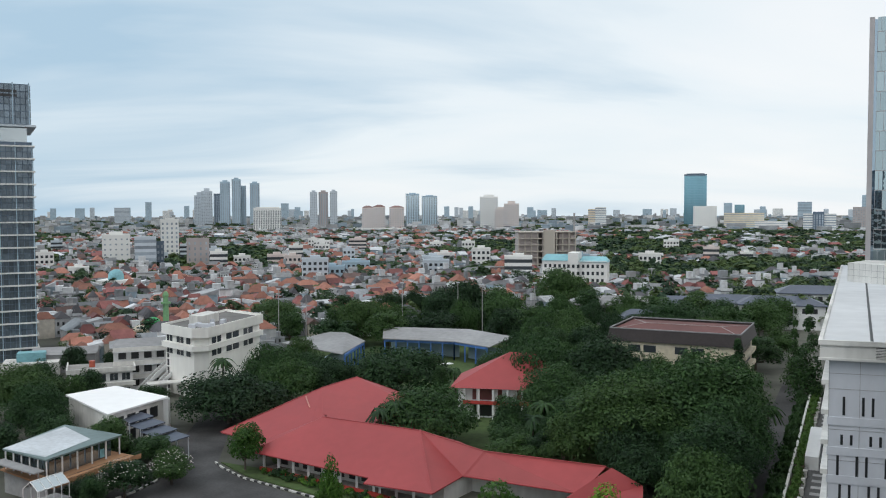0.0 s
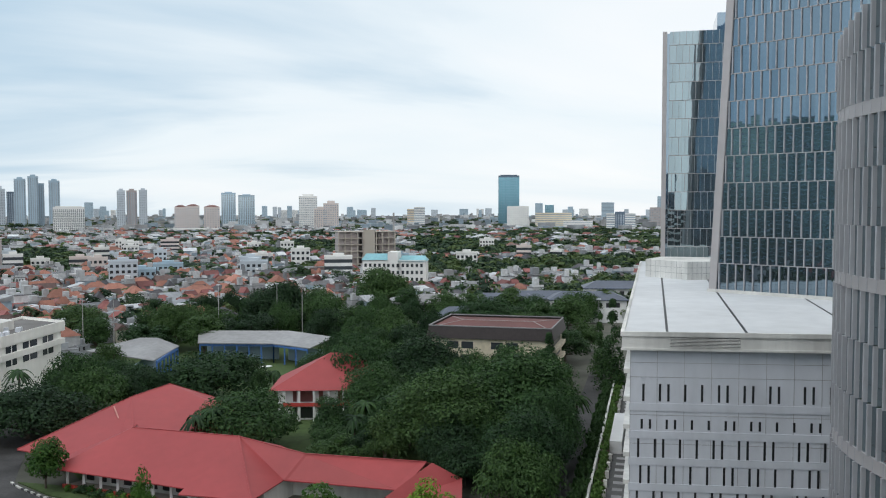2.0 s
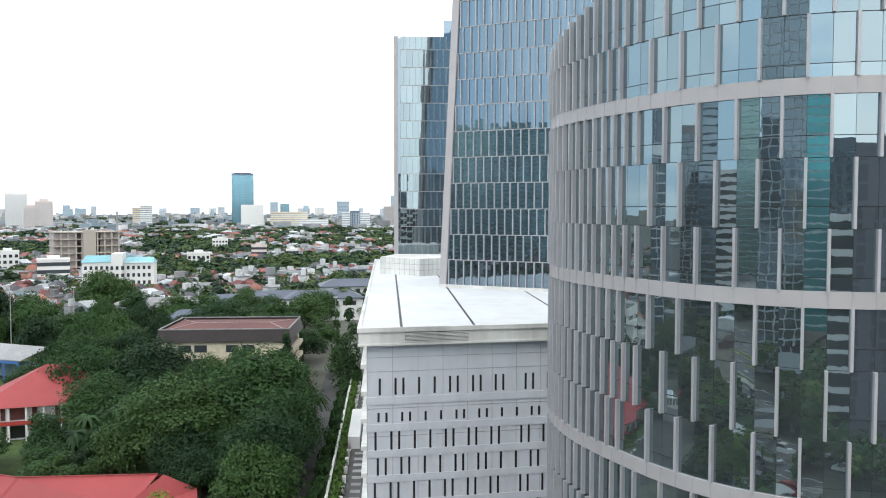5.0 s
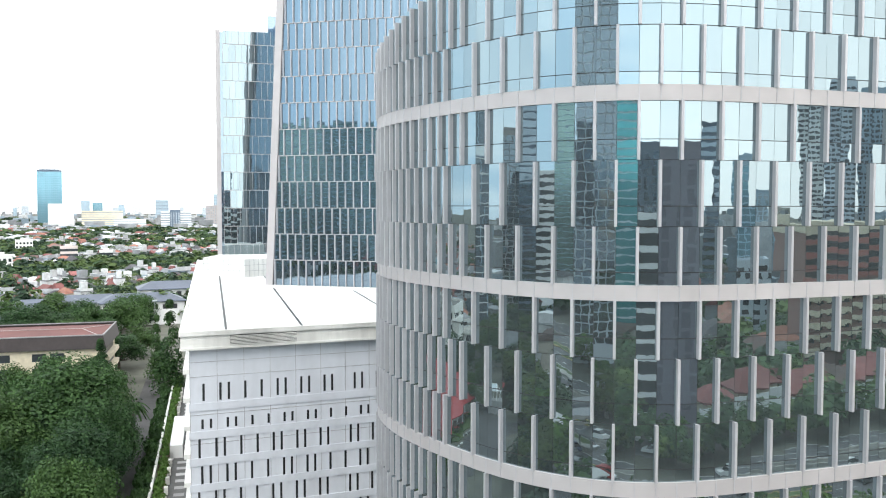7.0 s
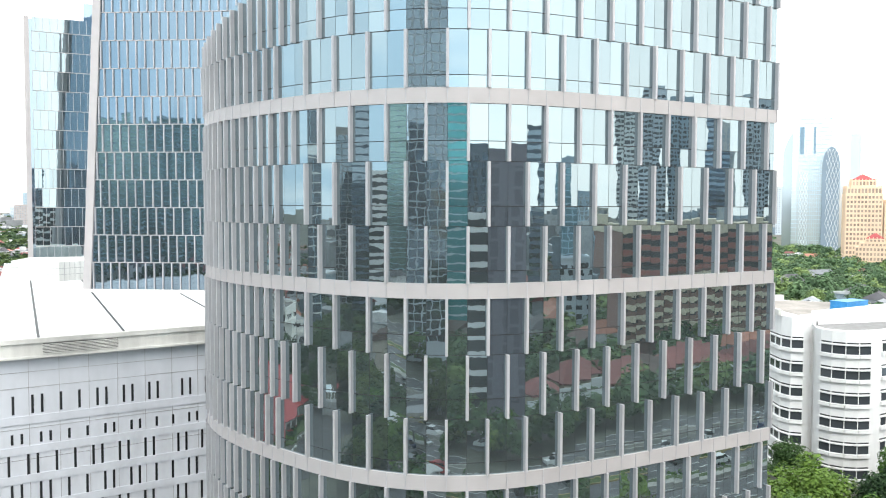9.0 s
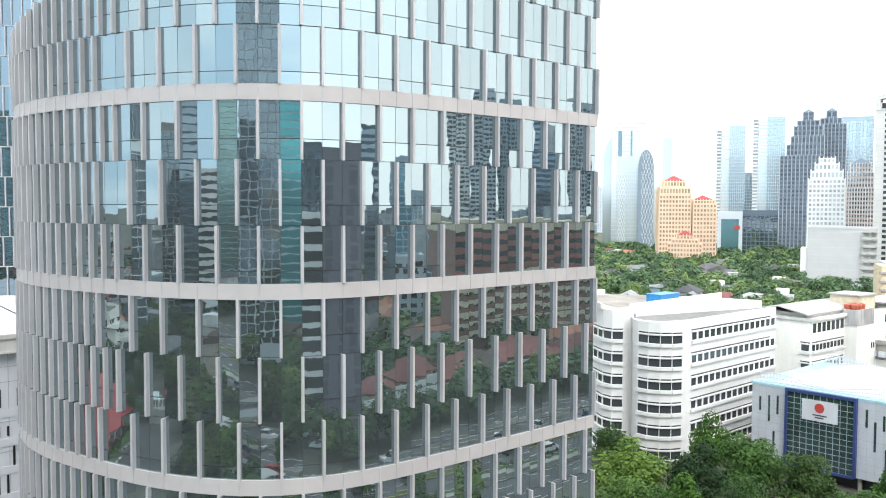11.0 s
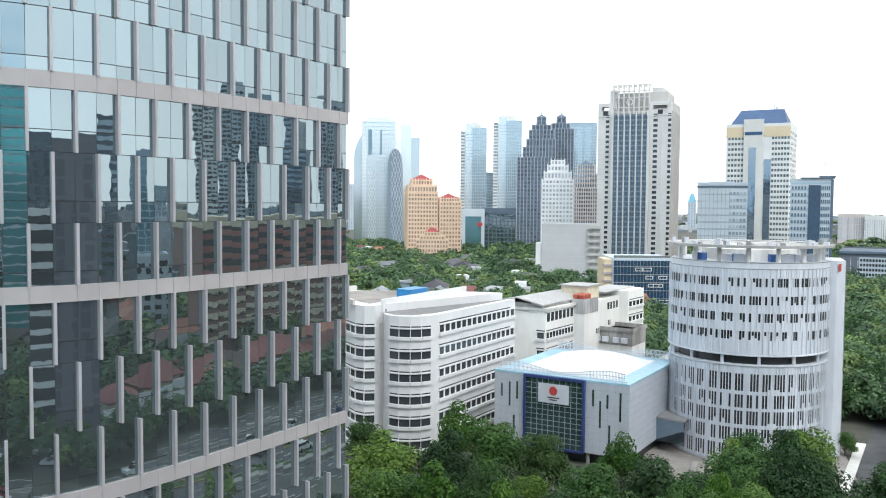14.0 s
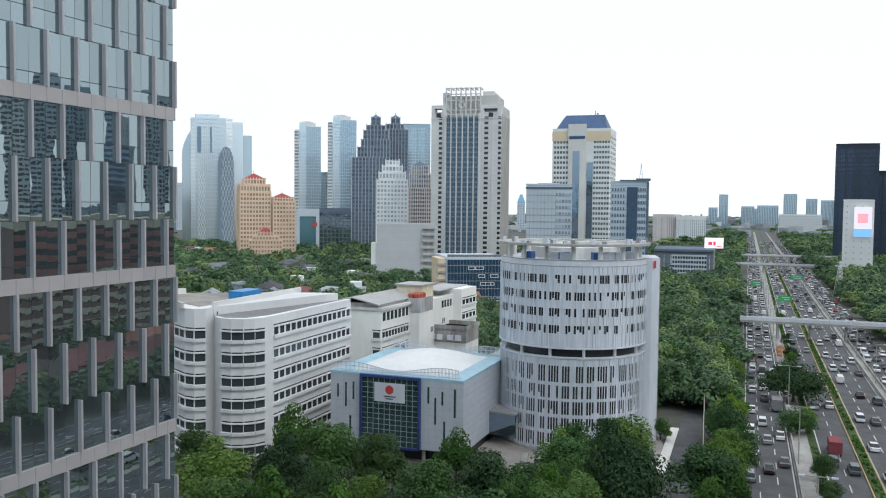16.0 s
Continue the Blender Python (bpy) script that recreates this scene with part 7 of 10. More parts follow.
# ---- brown-roofed office ----
def brown_building():
    FL, FR, BR, BL = (42.1, 220.7), (72.5, 206.2), (83.9, 228.5), (53.4, 243)
    t = thing("office_block", "cream office block with a dark mansard edge round a brown-red roof", "office block", 62, 221, 0)
    def L(p, k=1.0):
        return ((p[0] - 62) * k + 0, (p[1] - 221) * k)
    q = [FL, FR, BR, BL]
    part("wall", Form().prism([L(p, 0.93) for p in q], 0, 11.8), CREAM, t)
    lo, hi = [L(p, 1.0) for p in q], [L(p, 0.955) for p in q]
    f = Form().add([(x, y, 11.0) for x, y in lo] + [(x, y, 14.2) for x, y in hi], [(0, 1, 5, 4), (1, 2, 6, 5), (2, 3, 7, 6), (3, 0, 4, 7), (3, 2, 1, 0)])
    part("fascia", f, DARK_FASCIA, t, "dark flared fascia")
    ins = [L(p, 0.945) for p in q]
    west, east = [(Vector(ins[a]) + Vector(ins[b])) / 2 for a, b in ((0, 3), (1, 2))]
    tips = [west.lerp(east, 0.2), west.lerp(east, 0.8)]
    f = Form().add([(x, y, 13.7) for x, y in ins] + [(*p, 14.35) for p in tips], [(0, 1, 5, 4), (1, 2, 5), (2, 3, 4, 5), (3, 0, 4)])
    ridge = Form()
    for a, b in ((0, 0), (3, 0), (1, 1), (2, 1)):
        ridge.beam((*ins[a], 13.76), (*tips[b], 14.4), 0.16, 0.1)
    ridge.beam((*tips[0], 14.4), (*tips[1], 14.4), 0.16, 0.1)
    part("ridge_cap", ridge, BROWN, t, "pale worn ridge caps")
    part("roof", f, BROWN_ROOF, t, "low brown-red hip roof within the rim")
    f = Form()
    for i in range(4):
        f.beam((*hi[i], 14.25), (*hi[(i + 1) % 4], 14.25), 0.3, 0.25)
    part("roof_rim", f, GREY_ROOF, t)
    for r in range(3):
        z = 1.6 + r * 3.4
        for k in (1, 2, 4, 5):
            a, b = Vector(L(FL, 0.93)), Vector(L(FR, 0.93))
            p, s = a.lerp(b, (k + 0.1) / 8), a.lerp(b, (k + 0.9) / 8)
            part("window", Form().slab(tuple(p), tuple(s), z, z + 1.8, 0.05, 0.2), WINDOW, t)
        a, b = Vector(L(FR, 0.93)), Vector(L(BR, 0.93))
        part("balcony", Form().slab(tuple(a.lerp(b, 0.1)), tuple(a.lerp(b, 0.9)), z - 0.8, z + 0.2, 1.4, 1.4), CREAM, t)
        part("balcony_opening", Form().slab(tuple(a.lerp(b, 0.12)), tuple(a.lerp(b, 0.88)), z + 0.2, z + 2.0, 0.04, 0.2), DARK, t)


brown_building()


# ---- white mid-rise ----
def white_midrise():
    C, Lf, R = Vector((-56.7, 198.6)), Vector((-69.4, 210.2)), Vector((-48.3, 229.0))
    B = Lf + (R - C)
    t = thing("office_block", "white mid-rise office block with projecting floor ledges", "office block", -60, 213, 0)
    o = Vector((-60, 213))
    def quad(k):
        m = (C + Lf + R + B) / 4
        out = []
        for p in (Lf, C + (Lf - C).normalized() * 3.4, C + (R - C).normalized() * 3.8, R, B):
            out.append(tuple((p - m) * k + m - o))
        return out
    part("wall", Form().prism(quad(0.92), 0, 15), BRIGHT_WALL, t)
    for z0, z1 in ((14.6, 16.4), (11.4, 12.7)):
        part("ledge", Form().prism(quad(1.0), z0, z1), BRIGHT_WALL, t)
    part("roof", Form().prism(quad(0.95), 16.4, 16.44), surface("dark roof felt", (0.13, 0.125, 0.12), 0.9, grain=0.8, stain=0.4), t, "stained dark flat roof")
    f = Form()
    q = quad(1.0)
    for i in range(5):
        f.slab(q[i], q[(i + 1) % 5], 16.4, 17.0, 0, 0.3)
    part("parapet", f, BRIGHT_WALL, t)
    part("stair_house", Form().prism([tuple(Vector(p) * 0.32 + Vector((-1, 1.5))) for p in quad(0.9)], 16.4, 18.6), DIRTY_WHITE, t)
    rnd = random.Random(4)
    for k in range(16):
        p = Vector(q[1]).lerp(Vector(q[2]), 0.5).lerp(Vector((rnd.uniform(-6, 6), rnd.uniform(-3, 9))), rnd.uniform(0.3, 0.9))
        part("air_unit", Form().box(-0.5, -0.4, 0, 0.5, 0.4, 0.9), PALE_PANEL, t, at=(p.x, p.y, 16.44))
    q = quad(0.92)
    spans = {0: (0.04, 0.13, 0.15, 0.24, 0.4, 0.51, 0.53, 0.64, 0.74, 0.88), 2: (0.05, 0.13, 0.15, 0.22, 0.32, 0.42, 0.44, 0.56, 0.66, 0.74, 0.76, 0.85)}
    for z, h in ((12.8, 1.5), (9.8, 1.55)):
        for i, cuts in spans.items():
            a, b = Vector(q[i]), Vector(q[i + 1])
            d = (b - a).normalized()
            nn = Vector((d.y, -d.x))
            nn = nn if nn.dot(a) > 0 else -nn
            for u, v in zip(cuts[::2], cuts[1::2]):
                p, e = a.lerp(b, u), a.lerp(b, v)
                w = part("window", Form().prism([tuple(p + nn * 0.05), tuple(e + nn * 0.05), tuple(e - nn * 0.1), tuple(p - nn * 0.1)], z, z + h), WINDOW, t)
                part("sill", Form().prism([tuple(p - d * 0.1 + nn * 0.16), tuple(e + d * 0.1 + nn * 0.16), tuple(e + d * 0.1), tuple(p - d * 0.1)], z - 0.12, z), BRIGHT_WALL, w)
    a, b = Vector(q[0]), Vector(q[1])
    d = (b - a).normalized()
    nn = Vector((d.y, -d.x))
    nn = nn if nn.dot(a) > 0 else -nn
    for k in range(5):
        p = a + d * 0.6
        part("stair_window", Form().prism([tuple(p + nn * 0.06), tuple(p + d * 0.8 + nn * 0.06), tuple(p + d * 0.8), tuple(p)], 1 + k * 1.9, 2.5 + k * 1.9), DARK, t)


white_midrise()


# ---- glass apartment tower at the edge ----
def ledged_tower():
    x, y = polar(-28.65, 283)
    t = thing("tower_block", "grey glass tower with white ledges and a top hat", "tower block", x, y, 0, 28.65)
    w, d = 32, 30
    pane = mirror_glass("grey-blue office glass", (0.17, 0.215, 0.255), rough=0.22, metal=0.6, wave=0.0, by_island=0.25)
    part("core", Form().box(-w / 2 + 0.2, 0.2, 0, w / 2 - 0.2, d - 0.2, 65), NAVY, t)
    part("neck", Form().box(-w / 2 + 1.5, 1.5, 65, w / 2 - 1.5, d - 1.5, 70), GLASS_CITY, t)
    part("top_hat", Form().box(-w / 2 + 0.2, 0.2, 70, w / 2 - 0.8, d - 0.2, 82), NAVY, t)
    part("rim", Form().box(-w / 2 - 1, -1, 69.4, w / 2 + 1, d + 1, 70.0), PALE, t)
    glazing = Form()
    n = 22
    for k in range(n):
        a, b = -w / 2 + k * w / n + 0.1, -w / 2 + (k + 1) * w / n - 0.1
        for r in range(17):
            z = 0.3 + r * 3.75
            glazing.box(a, 0.02, z, b, 0.3, z + 1.7).box(a, 0.02, z + 1.9, b, 0.3, z + 3.2)
            glazing.box(w / 2 - 0.3, d * k / n + 0.1, z, w / 2 - 0.02, d * (k + 1) / n - 0.1, z + 3.2)
        for r in range(6):
            z = 70.2 + r * 1.95
            glazing.box(a * 0.985, 0.02, z, b * 0.985, 0.3, z + 1.75)
    part("glazing", glazing, pane, t, "grey-blue panes", kind="stuff")
    for k in range(17):
        z = 3.6 + k * 3.75
        part("ledge", Form().box(-w / 2 - 0.5, -0.6, z, w / 2 + 0.5, d + 0.5, z + 0.42), OFFWHITE, t)
    for k in range(8):
        a = -w / 2 + 0.3 + k * (w - 0.6) / 7
        part("mullion", Form().box(a - 0.12, -0.35, 0, a + 0.12, 0.1, 65), BLUEGREY, t)
        part("mullion", Form().box(a * 0.97 - 0.14, -0.3, 70.2, a * 0.97 + 0.14, 0.1, 82.4), BLUEGREY, t)
    part("grille", Form().box(4, -0.1, 78.2, 12, 0.1, 79.0).box(4, -0.1, 79.4, 12, 0.1, 80.2), DARK, t)


ledged_tower()


# ---- cafe, white shed, terraces ----
def cafe():
    A, B, C, D = (-70.2, 135), (-67, 150.3), (-54.3, 143.4), (-60.5, 128.8)
    o = (-62, 138)
    t = thing("cafe_pavilion", "glass cafe pavilion with grey-white roof and wooden deck", "cafe", *o, 0)
    def L(p, k=1.0):
        return ((p[0] - o[0]) * k, (p[1] - o[1]) * k)
    q = [A, B, C, D]
    part("base", Form().prism([L(p, 0.98) for p in q], 0, 3.6), GREY, t)
    part("deck", Form().prism([L(A, 1.05), L(B, 1.05), L((-50.5, 141.5)), L((-58.0, 125.5))], 3.6, 3.8), WOOD, t, "orange wooden deck")
    part("roof", Form().prism([L(p) for p in q], 6.8, 7.05), surface("green-grey roof sheet", (0.16, 0.22, 0.22), 0.5, grain=0.8), t, "green-grey sheet roof")
    part("roof_panel", Form().prism([L(p, 0.99) for p in (A, (-66.4, 148.9), (-58.4, 140.5), (-61.2, 130.2))], 7.05, 7.1), surface("pale roof sheet", (0.52, 0.55, 0.58), 0.5), t)
    part("glass_wall", Form().prism([L(p, 0.8) for p in q], 3.8, 6.8), GLASS_DARK, t)
    for i in range(4):
        a, b = Vector(L(q[i], 0.95)), Vector(L(q[(i + 1) % 4], 0.95))
        for k in range(5):
            p = a.lerp(b, k / 5)
            part("post", Form().box(p.x - 0.1, p.y - 0.1, 3.8, p.x + 0.1, p.y + 0.1, 6.8), WHITE, t)
    a, b = Vector(L((-50.5, 141.5))), Vector(L((-58.0, 125.5)))
    part("rail", Form().beam((*a, 4.8), (*b, 4.8), 0.06).beam((*a, 4.4), (*b, 4.4), 0.04), BLACK, t)
    part("rail_base", Form().beam((*a, 4.0), (*b, 4.0), 0.12, 0.7), WOOD, t)
    part("lower_roof", Form().prism([L((-71, 133)), L((-61.5, 127)), L((-60.6, 128.6)), L((-70, 135))], 5.3, 5.5), GREY_ROOF, t)
    part("banner", Form().slab(L((-56.4, 141)), L((-59.5, 134.5)), 4.0, 5.4, 0.02, 0.06), SKY_BLUE, t)


cafe()
gh = thing("glass_porch", "small white-framed glass porch with a gable roof", "porch", -57.5, 122.5, 3.0, -28)
f = Form()
for a in (-1.6, 1.6):
    for b in (-2.6, -1.3, 0, 1.3, 2.6):
        f.beam((a, b, 0), (a, b, 2.2), 0.1).beam((a, b, 2.2), (0, b, 3.4), 0.1)
    f.beam((a, -2.6, 2.2), (a, 2.6, 2.2), 0.12)
f.beam((0, -2.6, 3.4), (0, 2.6, 3.4), 0.12)
part("frame", f, WHITE, gh)
part("glass", Form().sheet([(-1.6, -2.6, 2.2), (-1.6, 2.6, 2.2), (0, 2.6, 3.4), (0, -2.6, 3.4)], 0.03).sheet([(0, -2.6, 3.4), (0, 2.6, 3.4), (1.6, 2.6, 2.2), (1.6, -2.6, 2.2)], 0.03), GLASS_CITY, gh)
part("base", Form().box(-1.8, -2.8, -3, 1.8, 2.8, 0), GREY, gh)
solid("low_roof", Form().hip(-9, -7, 9, 7, 3.2, 5.2, 0.5).box(-8, -6, 0, 8, 6, 3.2), RED_ROOF, "low house with a dark red sheet roof", "house", at=(-69, 117, 0), turn=-25)


def white_shed():
    A, B, C, D = (-77.5, 174.5), (-70.6, 183.3), (-55.8, 172.5), (-62.2, 157.5)
    o = (-66, 172)
    t = thing("shed", "white flat-roofed shed with tall side windows", "shed", *o, 0)
    def L(p, k=1.0):
        return ((p[0] - o[0]) * k, (p[1] - o[1]) * k)
    part("wall", Form().prism([L(p, 0.94) for p in (A, B, C, D)], 0, 6.8), DIRTY_WHITE, t)
    part("roof", Form().prism([L(p) for p in (A, B, C, D)], 6.8, 7.15), surface("bright white roof", (0.85, 0.85, 0.85), 0.6, grain=0.4, vary=0.03, stain=0.08), t, "bright white flat roof")
    a, b = Vector(L(D, 0.94)), Vector(L(C, 0.94))
    for k in range(4):
        for z in (0.6, 3.6):
            p, s = a.lerp(b, (k + 0.55) / 5), a.lerp(b, (k + 1.25) / 5)
            part("window", Form().slab(tuple(p), tuple(s), z, z + 2.2, 0.05, 0.2), DARK, t)
    part("pier", Form().prism([(L(C, 0.97)[0] - 0.5, L(C, 0.97)[1] - 0.8), (L(C, 0.97)[0] + 0.5, L(C, 0.97)[1] - 0.8), (L(C, 0.97)[0] + 0.5, L(C, 0.97)[1] + 0.5), (L(C, 0.97)[0] - 0.5, L(C, 0.97)[1] + 0.5)], 0, 6.8), WHITE, t)


white_shed()
slate = surface("dark blue roof sheet", (0.07, 0.085, 0.12), 0.45, grain=1)
for k in range(4):
    p = Vector((-58.9, 162.6)).lerp(Vector((-49.3, 153.2)), k / 3)
    t = thing("carport", "dark stepped carport roof on posts", "carport", p.x, p.y, 0, -42, "stepped carports")
    z = 5.3 - k * 0.45
    part("roof", Form().sheet([(-2.5, -2.4, z - 0.2), (2.5, -2.4, z - 0.2), (2.5, 2.4, z + 0.25), (-2.5, 2.4, z + 0.25)], 0.15), slate, t)
    for a in (-2, 2):
        for b in (-2.4, 2.4):
            part("post", Form().box(a - 0.08, b - 0.08, 0, a + 0.08, b + 0.08, z - 0.2), PALE_PANEL, t)


def terraces():
    t = thing("school_block", "white terraced block with outside stairs and balconies", "building", -76, 208, 0, 22)
    part("wall", Form().box(-4, 4, 0, 12, 14, 11), WHITE, t)
    part("lower_wall", Form().box(-14, -3, 0, 0, 8, 6.5), WHITE, t)
    part("roof", Form().hip(-5, 3, 13, 15, 11, 12.4, 0.7, 0.2), GREY_ROOF, t)
    part("terrace", Form().box(-14.6, -3.8, 6.5, 0.6, 8, 6.8), CONCRETE, t, "stained grey terrace floor")
    for x0, y0, x1, y1 in ((-14.7, -3.9, 0.7, -3.6), (-14.7, -3.6, -14.4, 8), (0.4, -3.6, 0.7, 4)):
        part("terrace_rim", Form().box(x0, y0, 6.4, x1, y1, 7.5), DIRTY_WHITE, t)
    part("mid_ledge", Form().box(-14.6, -4.2, 3.0, 0.6, -3, 3.9), DIRTY_WHITE, t)
    for z in (0.7, 4.2):
        for k in range(5):
            w = part("window", Form().box(-13.2 + k * 2.7, -3.06, z, -11.4 + k * 2.7, -2.9, z + 1.7), WINDOW, t)
            part("window_bar", Form().box(-12.34 + k * 2.7, -3.1, z, -12.26 + k * 2.7, -3.06, z + 1.7), WHITE, w)
    # two flights of stairs with solid side walls and separate treads
    for x0, y0, z0, x1, y1, z1 in ((0.5, -3.0, 0.2, 8.5, 1.6, 6.6), (3.5, -4.6, 0.2, 11.5, 0.0, 6.6)):
        st = part("stair", Form().beam((x0, y0, z0), (x1, y1, z1), 1.5, 0.3), DIRTY_WHITE, t, "sloping outside stair")
        dx, dy = (y1 - y0) / 9.2 * 0.8, -(x1 - x0) / 9.2 * 0.8
        for e in (-1, 1):
            part("side_wall", Form().beam((x0 + dx * e, y0 + dy * e, z0 + 0.4), (x1 + dx * e, y1 + dy * e, z1 + 0.4), 0.15, 0.95), WHITE, st)
        for k in range(16):
            u = (k + 0.5) / 16
            cx, cy, cz = x0 + (x1 - x0) * u, y0 + (y1 - y0) * u, z0 + (z1 - z0) * u
            part("tread", Form().box(cx - 0.6, cy - 0.6, cz + 0.1, cx + 0.6, cy + 0.6, cz + 0.28), CONCRETE, st)
    for k in range(3):
        part("balcony", Form().box(-4.3, 2.4, 3.1 + k * 3.4, 12.3, 4, 3.35 + k * 3.4), WHITE, t)
        part("balcony_rail", Form().box(-4.3, 2.4, 3.35 + k * 3.4, 12.3, 2.55, 4.3 + k * 3.4), DIRTY_WHITE, t)
        for i in range(5):
            part("window", Form().box(-3 + i * 3, 3.9, 1.2 + k * 3.4, -1.2 + i * 3, 4.1, 2.8 + k * 3.4), DARK, t)
    part("porch_roof", Form().box(3, -8.4, 3.3, 12.6, -4.6, 3.6), DIRTY_WHITE, t)
    for x0 in (3.3, 7.6, 12.2):
        part("porch_post", Form().box(x0 - 0.15, -8.2, 0, x0 + 0.15, -7.9, 3.3), WHITE, t)
    part("tank", Form().tube(-9, 3, 6.8, 8.3, 0.7), ORANGE, t, "orange water tank")


terraces()
solid("shed", Form().box(-8, -5, 0, 8, 5, 5.2).hip(-8.6, -5.6, 8.6, 5.6, 5.2, 6.6, 1.0), GREY_ROOF, "long shed with a pale grey-green sheet roof", "shed", at=(-106, 240, 0), turn=15)
solid("water_tank", Form().box(-3.5, -2, 0, 3.5, 2, 2.4).box(-3.6, -2.1, 0.75, 3.6, 2.1, 0.85).box(-3.6, -2.1, 1.55, 3.6, 2.1, 1.65), SKY_BLUE, "light blue panelled water tank on a low roof", "water tank", at=(-112, 232, 4.0), turn=20)
solid("shed", Form().box(-7, -5, 0, 7, 5, 4.0), DIRTY_WHITE, "flat low shed below a water tank", "shed", at=(-112, 232, 0), turn=20)


# ---- hotel, unfinished block, villas and mosque ----
def hotel():
    x, y = polar(8.7, 430)
    t = thing("hotel", "white hotel with a teal mansard roof", "hotel", x, y, 0, -8.7 - 8)
    part("wall", Form().box(-16, 0, 0, 16, 12, 19), OFFWHITE, t)
    part("centre", Form().box(-3, -1.5, 0, 2, 12, 23), OFFWHITE, t)
    part("roof", Form().hip(-16.5, -0.5, -3, 12.5, 19, 22, 0.8).hip(2, -0.5, 16.5, 12.5, 18.5, 21, 0.8), SKY_BLUE, t, "teal blue roof")
    for r in range(5):
        for k in range(13):
            a = -15 + k * 2.35
            part("window", Form().box(a, -0.1 if not -3.5 < a < 1.5 else -1.6, 1.5 + r * 3.5, a + 1.2, 0.1, 3.2 + r * 3.5), WINDOW, t)


hotel()


def unfinished():
    x, y = polar(6.92, 560)
    t = thing("unfinished_building", "bare concrete building frame under construction", "construction site", x, y, 0, -6.92 + 10)
    for k in range(8):
        part("floor_slab", Form().box(-19, 0, k * 4.2, 19, 18, k * 4.2 + 0.5), CONC, t)
    part("infill", Form().box(-18.5, 2, 0, -6, 17, 29).box(-3, 1, 0, 4, 17, 30).box(8, 3, 0, 18, 17, 29), BROWN, t)
    part("stair_core", Form().box(-2, -0.3, 0, 5, 4, 31), CONC, t)
    for k in range(10):
        part("column", Form().box(-18.8 + k * 4.1, 0.2, 0, -18.1 + k * 4.1, 0.9, 29.5), CONC, t)
    part("crane_mast", Form().box(18, 4, 0, 19, 5, 42), GREY, t)


unfinished()
mq = thing("mosque", "small mosque with a green dome and minaret", "mosque", *polar(-18.75, 285), 0, 10)
part("hall", Form().box(-7, 0, 0, 7, 12, 7), CREAM, mq)
part("dome", Form().tube(-1, 6, 7, 8, 2.6).dome(-1, 6, 8, 2.6, 2.4), GREEN_PAINT, mq, "green dome")
part("minaret", Form().tube(3.6, 2, 0, 15, 1.0, 0.9).tube(3.6, 2, 15, 15.6, 1.5).tube(3.6, 2, 15.6, 17.4, 0.8).dome(3.6, 2, 17.4, 1.0, 1.6), surface("pale green paint", (0.2, 0.4, 0.2), 0.7), mq, "green minaret")
dm = thing("mosque", "distant mosque with a blue dome", "mosque", *polar(-21.2, 480), 0)
part("hall", Form().box(-8, 0, 0, 8, 14, 8), OFFWHITE, dm)
part("dome", Form().tube(0, 7, 8, 9.5, 4).dome(0, 7, 9.5, 4, 4), SKY_BLUE, dm, "blue dome")
for a, d, w, h in ((11.3, 335, 34, 8), (16.2, 330, 26, 9), (18.3, 345, 30, 8.5), (21.6, 340, 30, 9), (23.5, 380, 28, 10), (13.6, 300, 18, 7)):
    v = thing("villa", "large white villa with a grey hip roof", "villa", *polar(a, d), 0, -a + 6, "villas behind the park")
    part("wall", Form().box(-w / 2, 0, 0, w / 2, 14, h), WHITE if w != 34 else GREY, v)
    part("roof", Form().hip(-w / 2 - 0.8, -0.8, w / 2 + 0.8, 14.8, h, h + 2.8, 0.6, 0.3), GREY_ROOF if w == 34 else slate, v)
    for k in range(int(w / 3.5)):
        part("window", Form().box(-w / 2 + 1 + k * 3.5, -0.1, h - 3, -w / 2 + 2.8 + k * 3.5, 0.1, h - 1.2), DARK, v)


# ---- dense quarter of small houses ----
def joined(name, forms, label, category, kind="stuff"):
    """One mesh out of several forms, each with its own material."""
    vs, fs, idx, mats = [], [], [], []
    for mat, f in forms:
        n = len(vs)
        vs.extend(f.v)
        fs.extend([tuple(i + n for i in q) for q in f.f])
        idx.extend([len(mats)] * len(f.f))
        mats.append(mat)
    me = bpy.data.meshes.new(name)
    me.from_pydata(vs, [], fs)
    for m in mats:
        me.materials.append(m)
    me.polygons.foreach_set("material_index", idx)
    me.update()
    return tagged(new(name, me), label, category, kind=kind)


def roofing(name, color):
    return surface(name, color, 0.85, grain=0.7, vary=0.15, stain=0.3, by_object=0.35, by_island=0.35)


R_ORANGE, R_RED, R_BROWN = roofing("orange roof tiles", (0.29, 0.13, 0.095)), roofing("red-brown roof tiles", (0.22, 0.085, 0.08)), roofing("brown roof tiles", (0.14, 0.092, 0.084))
R_GREY, R_RUST, R_FLAT = roofing("grey roof sheets", (0.24, 0.26, 0.28)), roofing("rusty roof sheets", (0.16, 0.118, 0.106)), roofing("flat concrete roof", (0.22, 0.23, 0.24))
R_DARK, R_PALE = roofing("dark roof sheets", (0.09, 0.09, 0.1)), roofing("pale roof sheets", (0.46, 0.48, 0.5))
W_WHITE, W_CREAM, W_GREY, W_BLUE = roofing("white house paint", (0.52, 0.53, 0.54)), roofing("cream house paint", (0.5, 0.46, 0.4)), roofing("grey house render", (0.25, 0.265, 0.28)), roofing("pale blue house paint", (0.3, 0.38, 0.44))
house_rnd = random.Random(21)


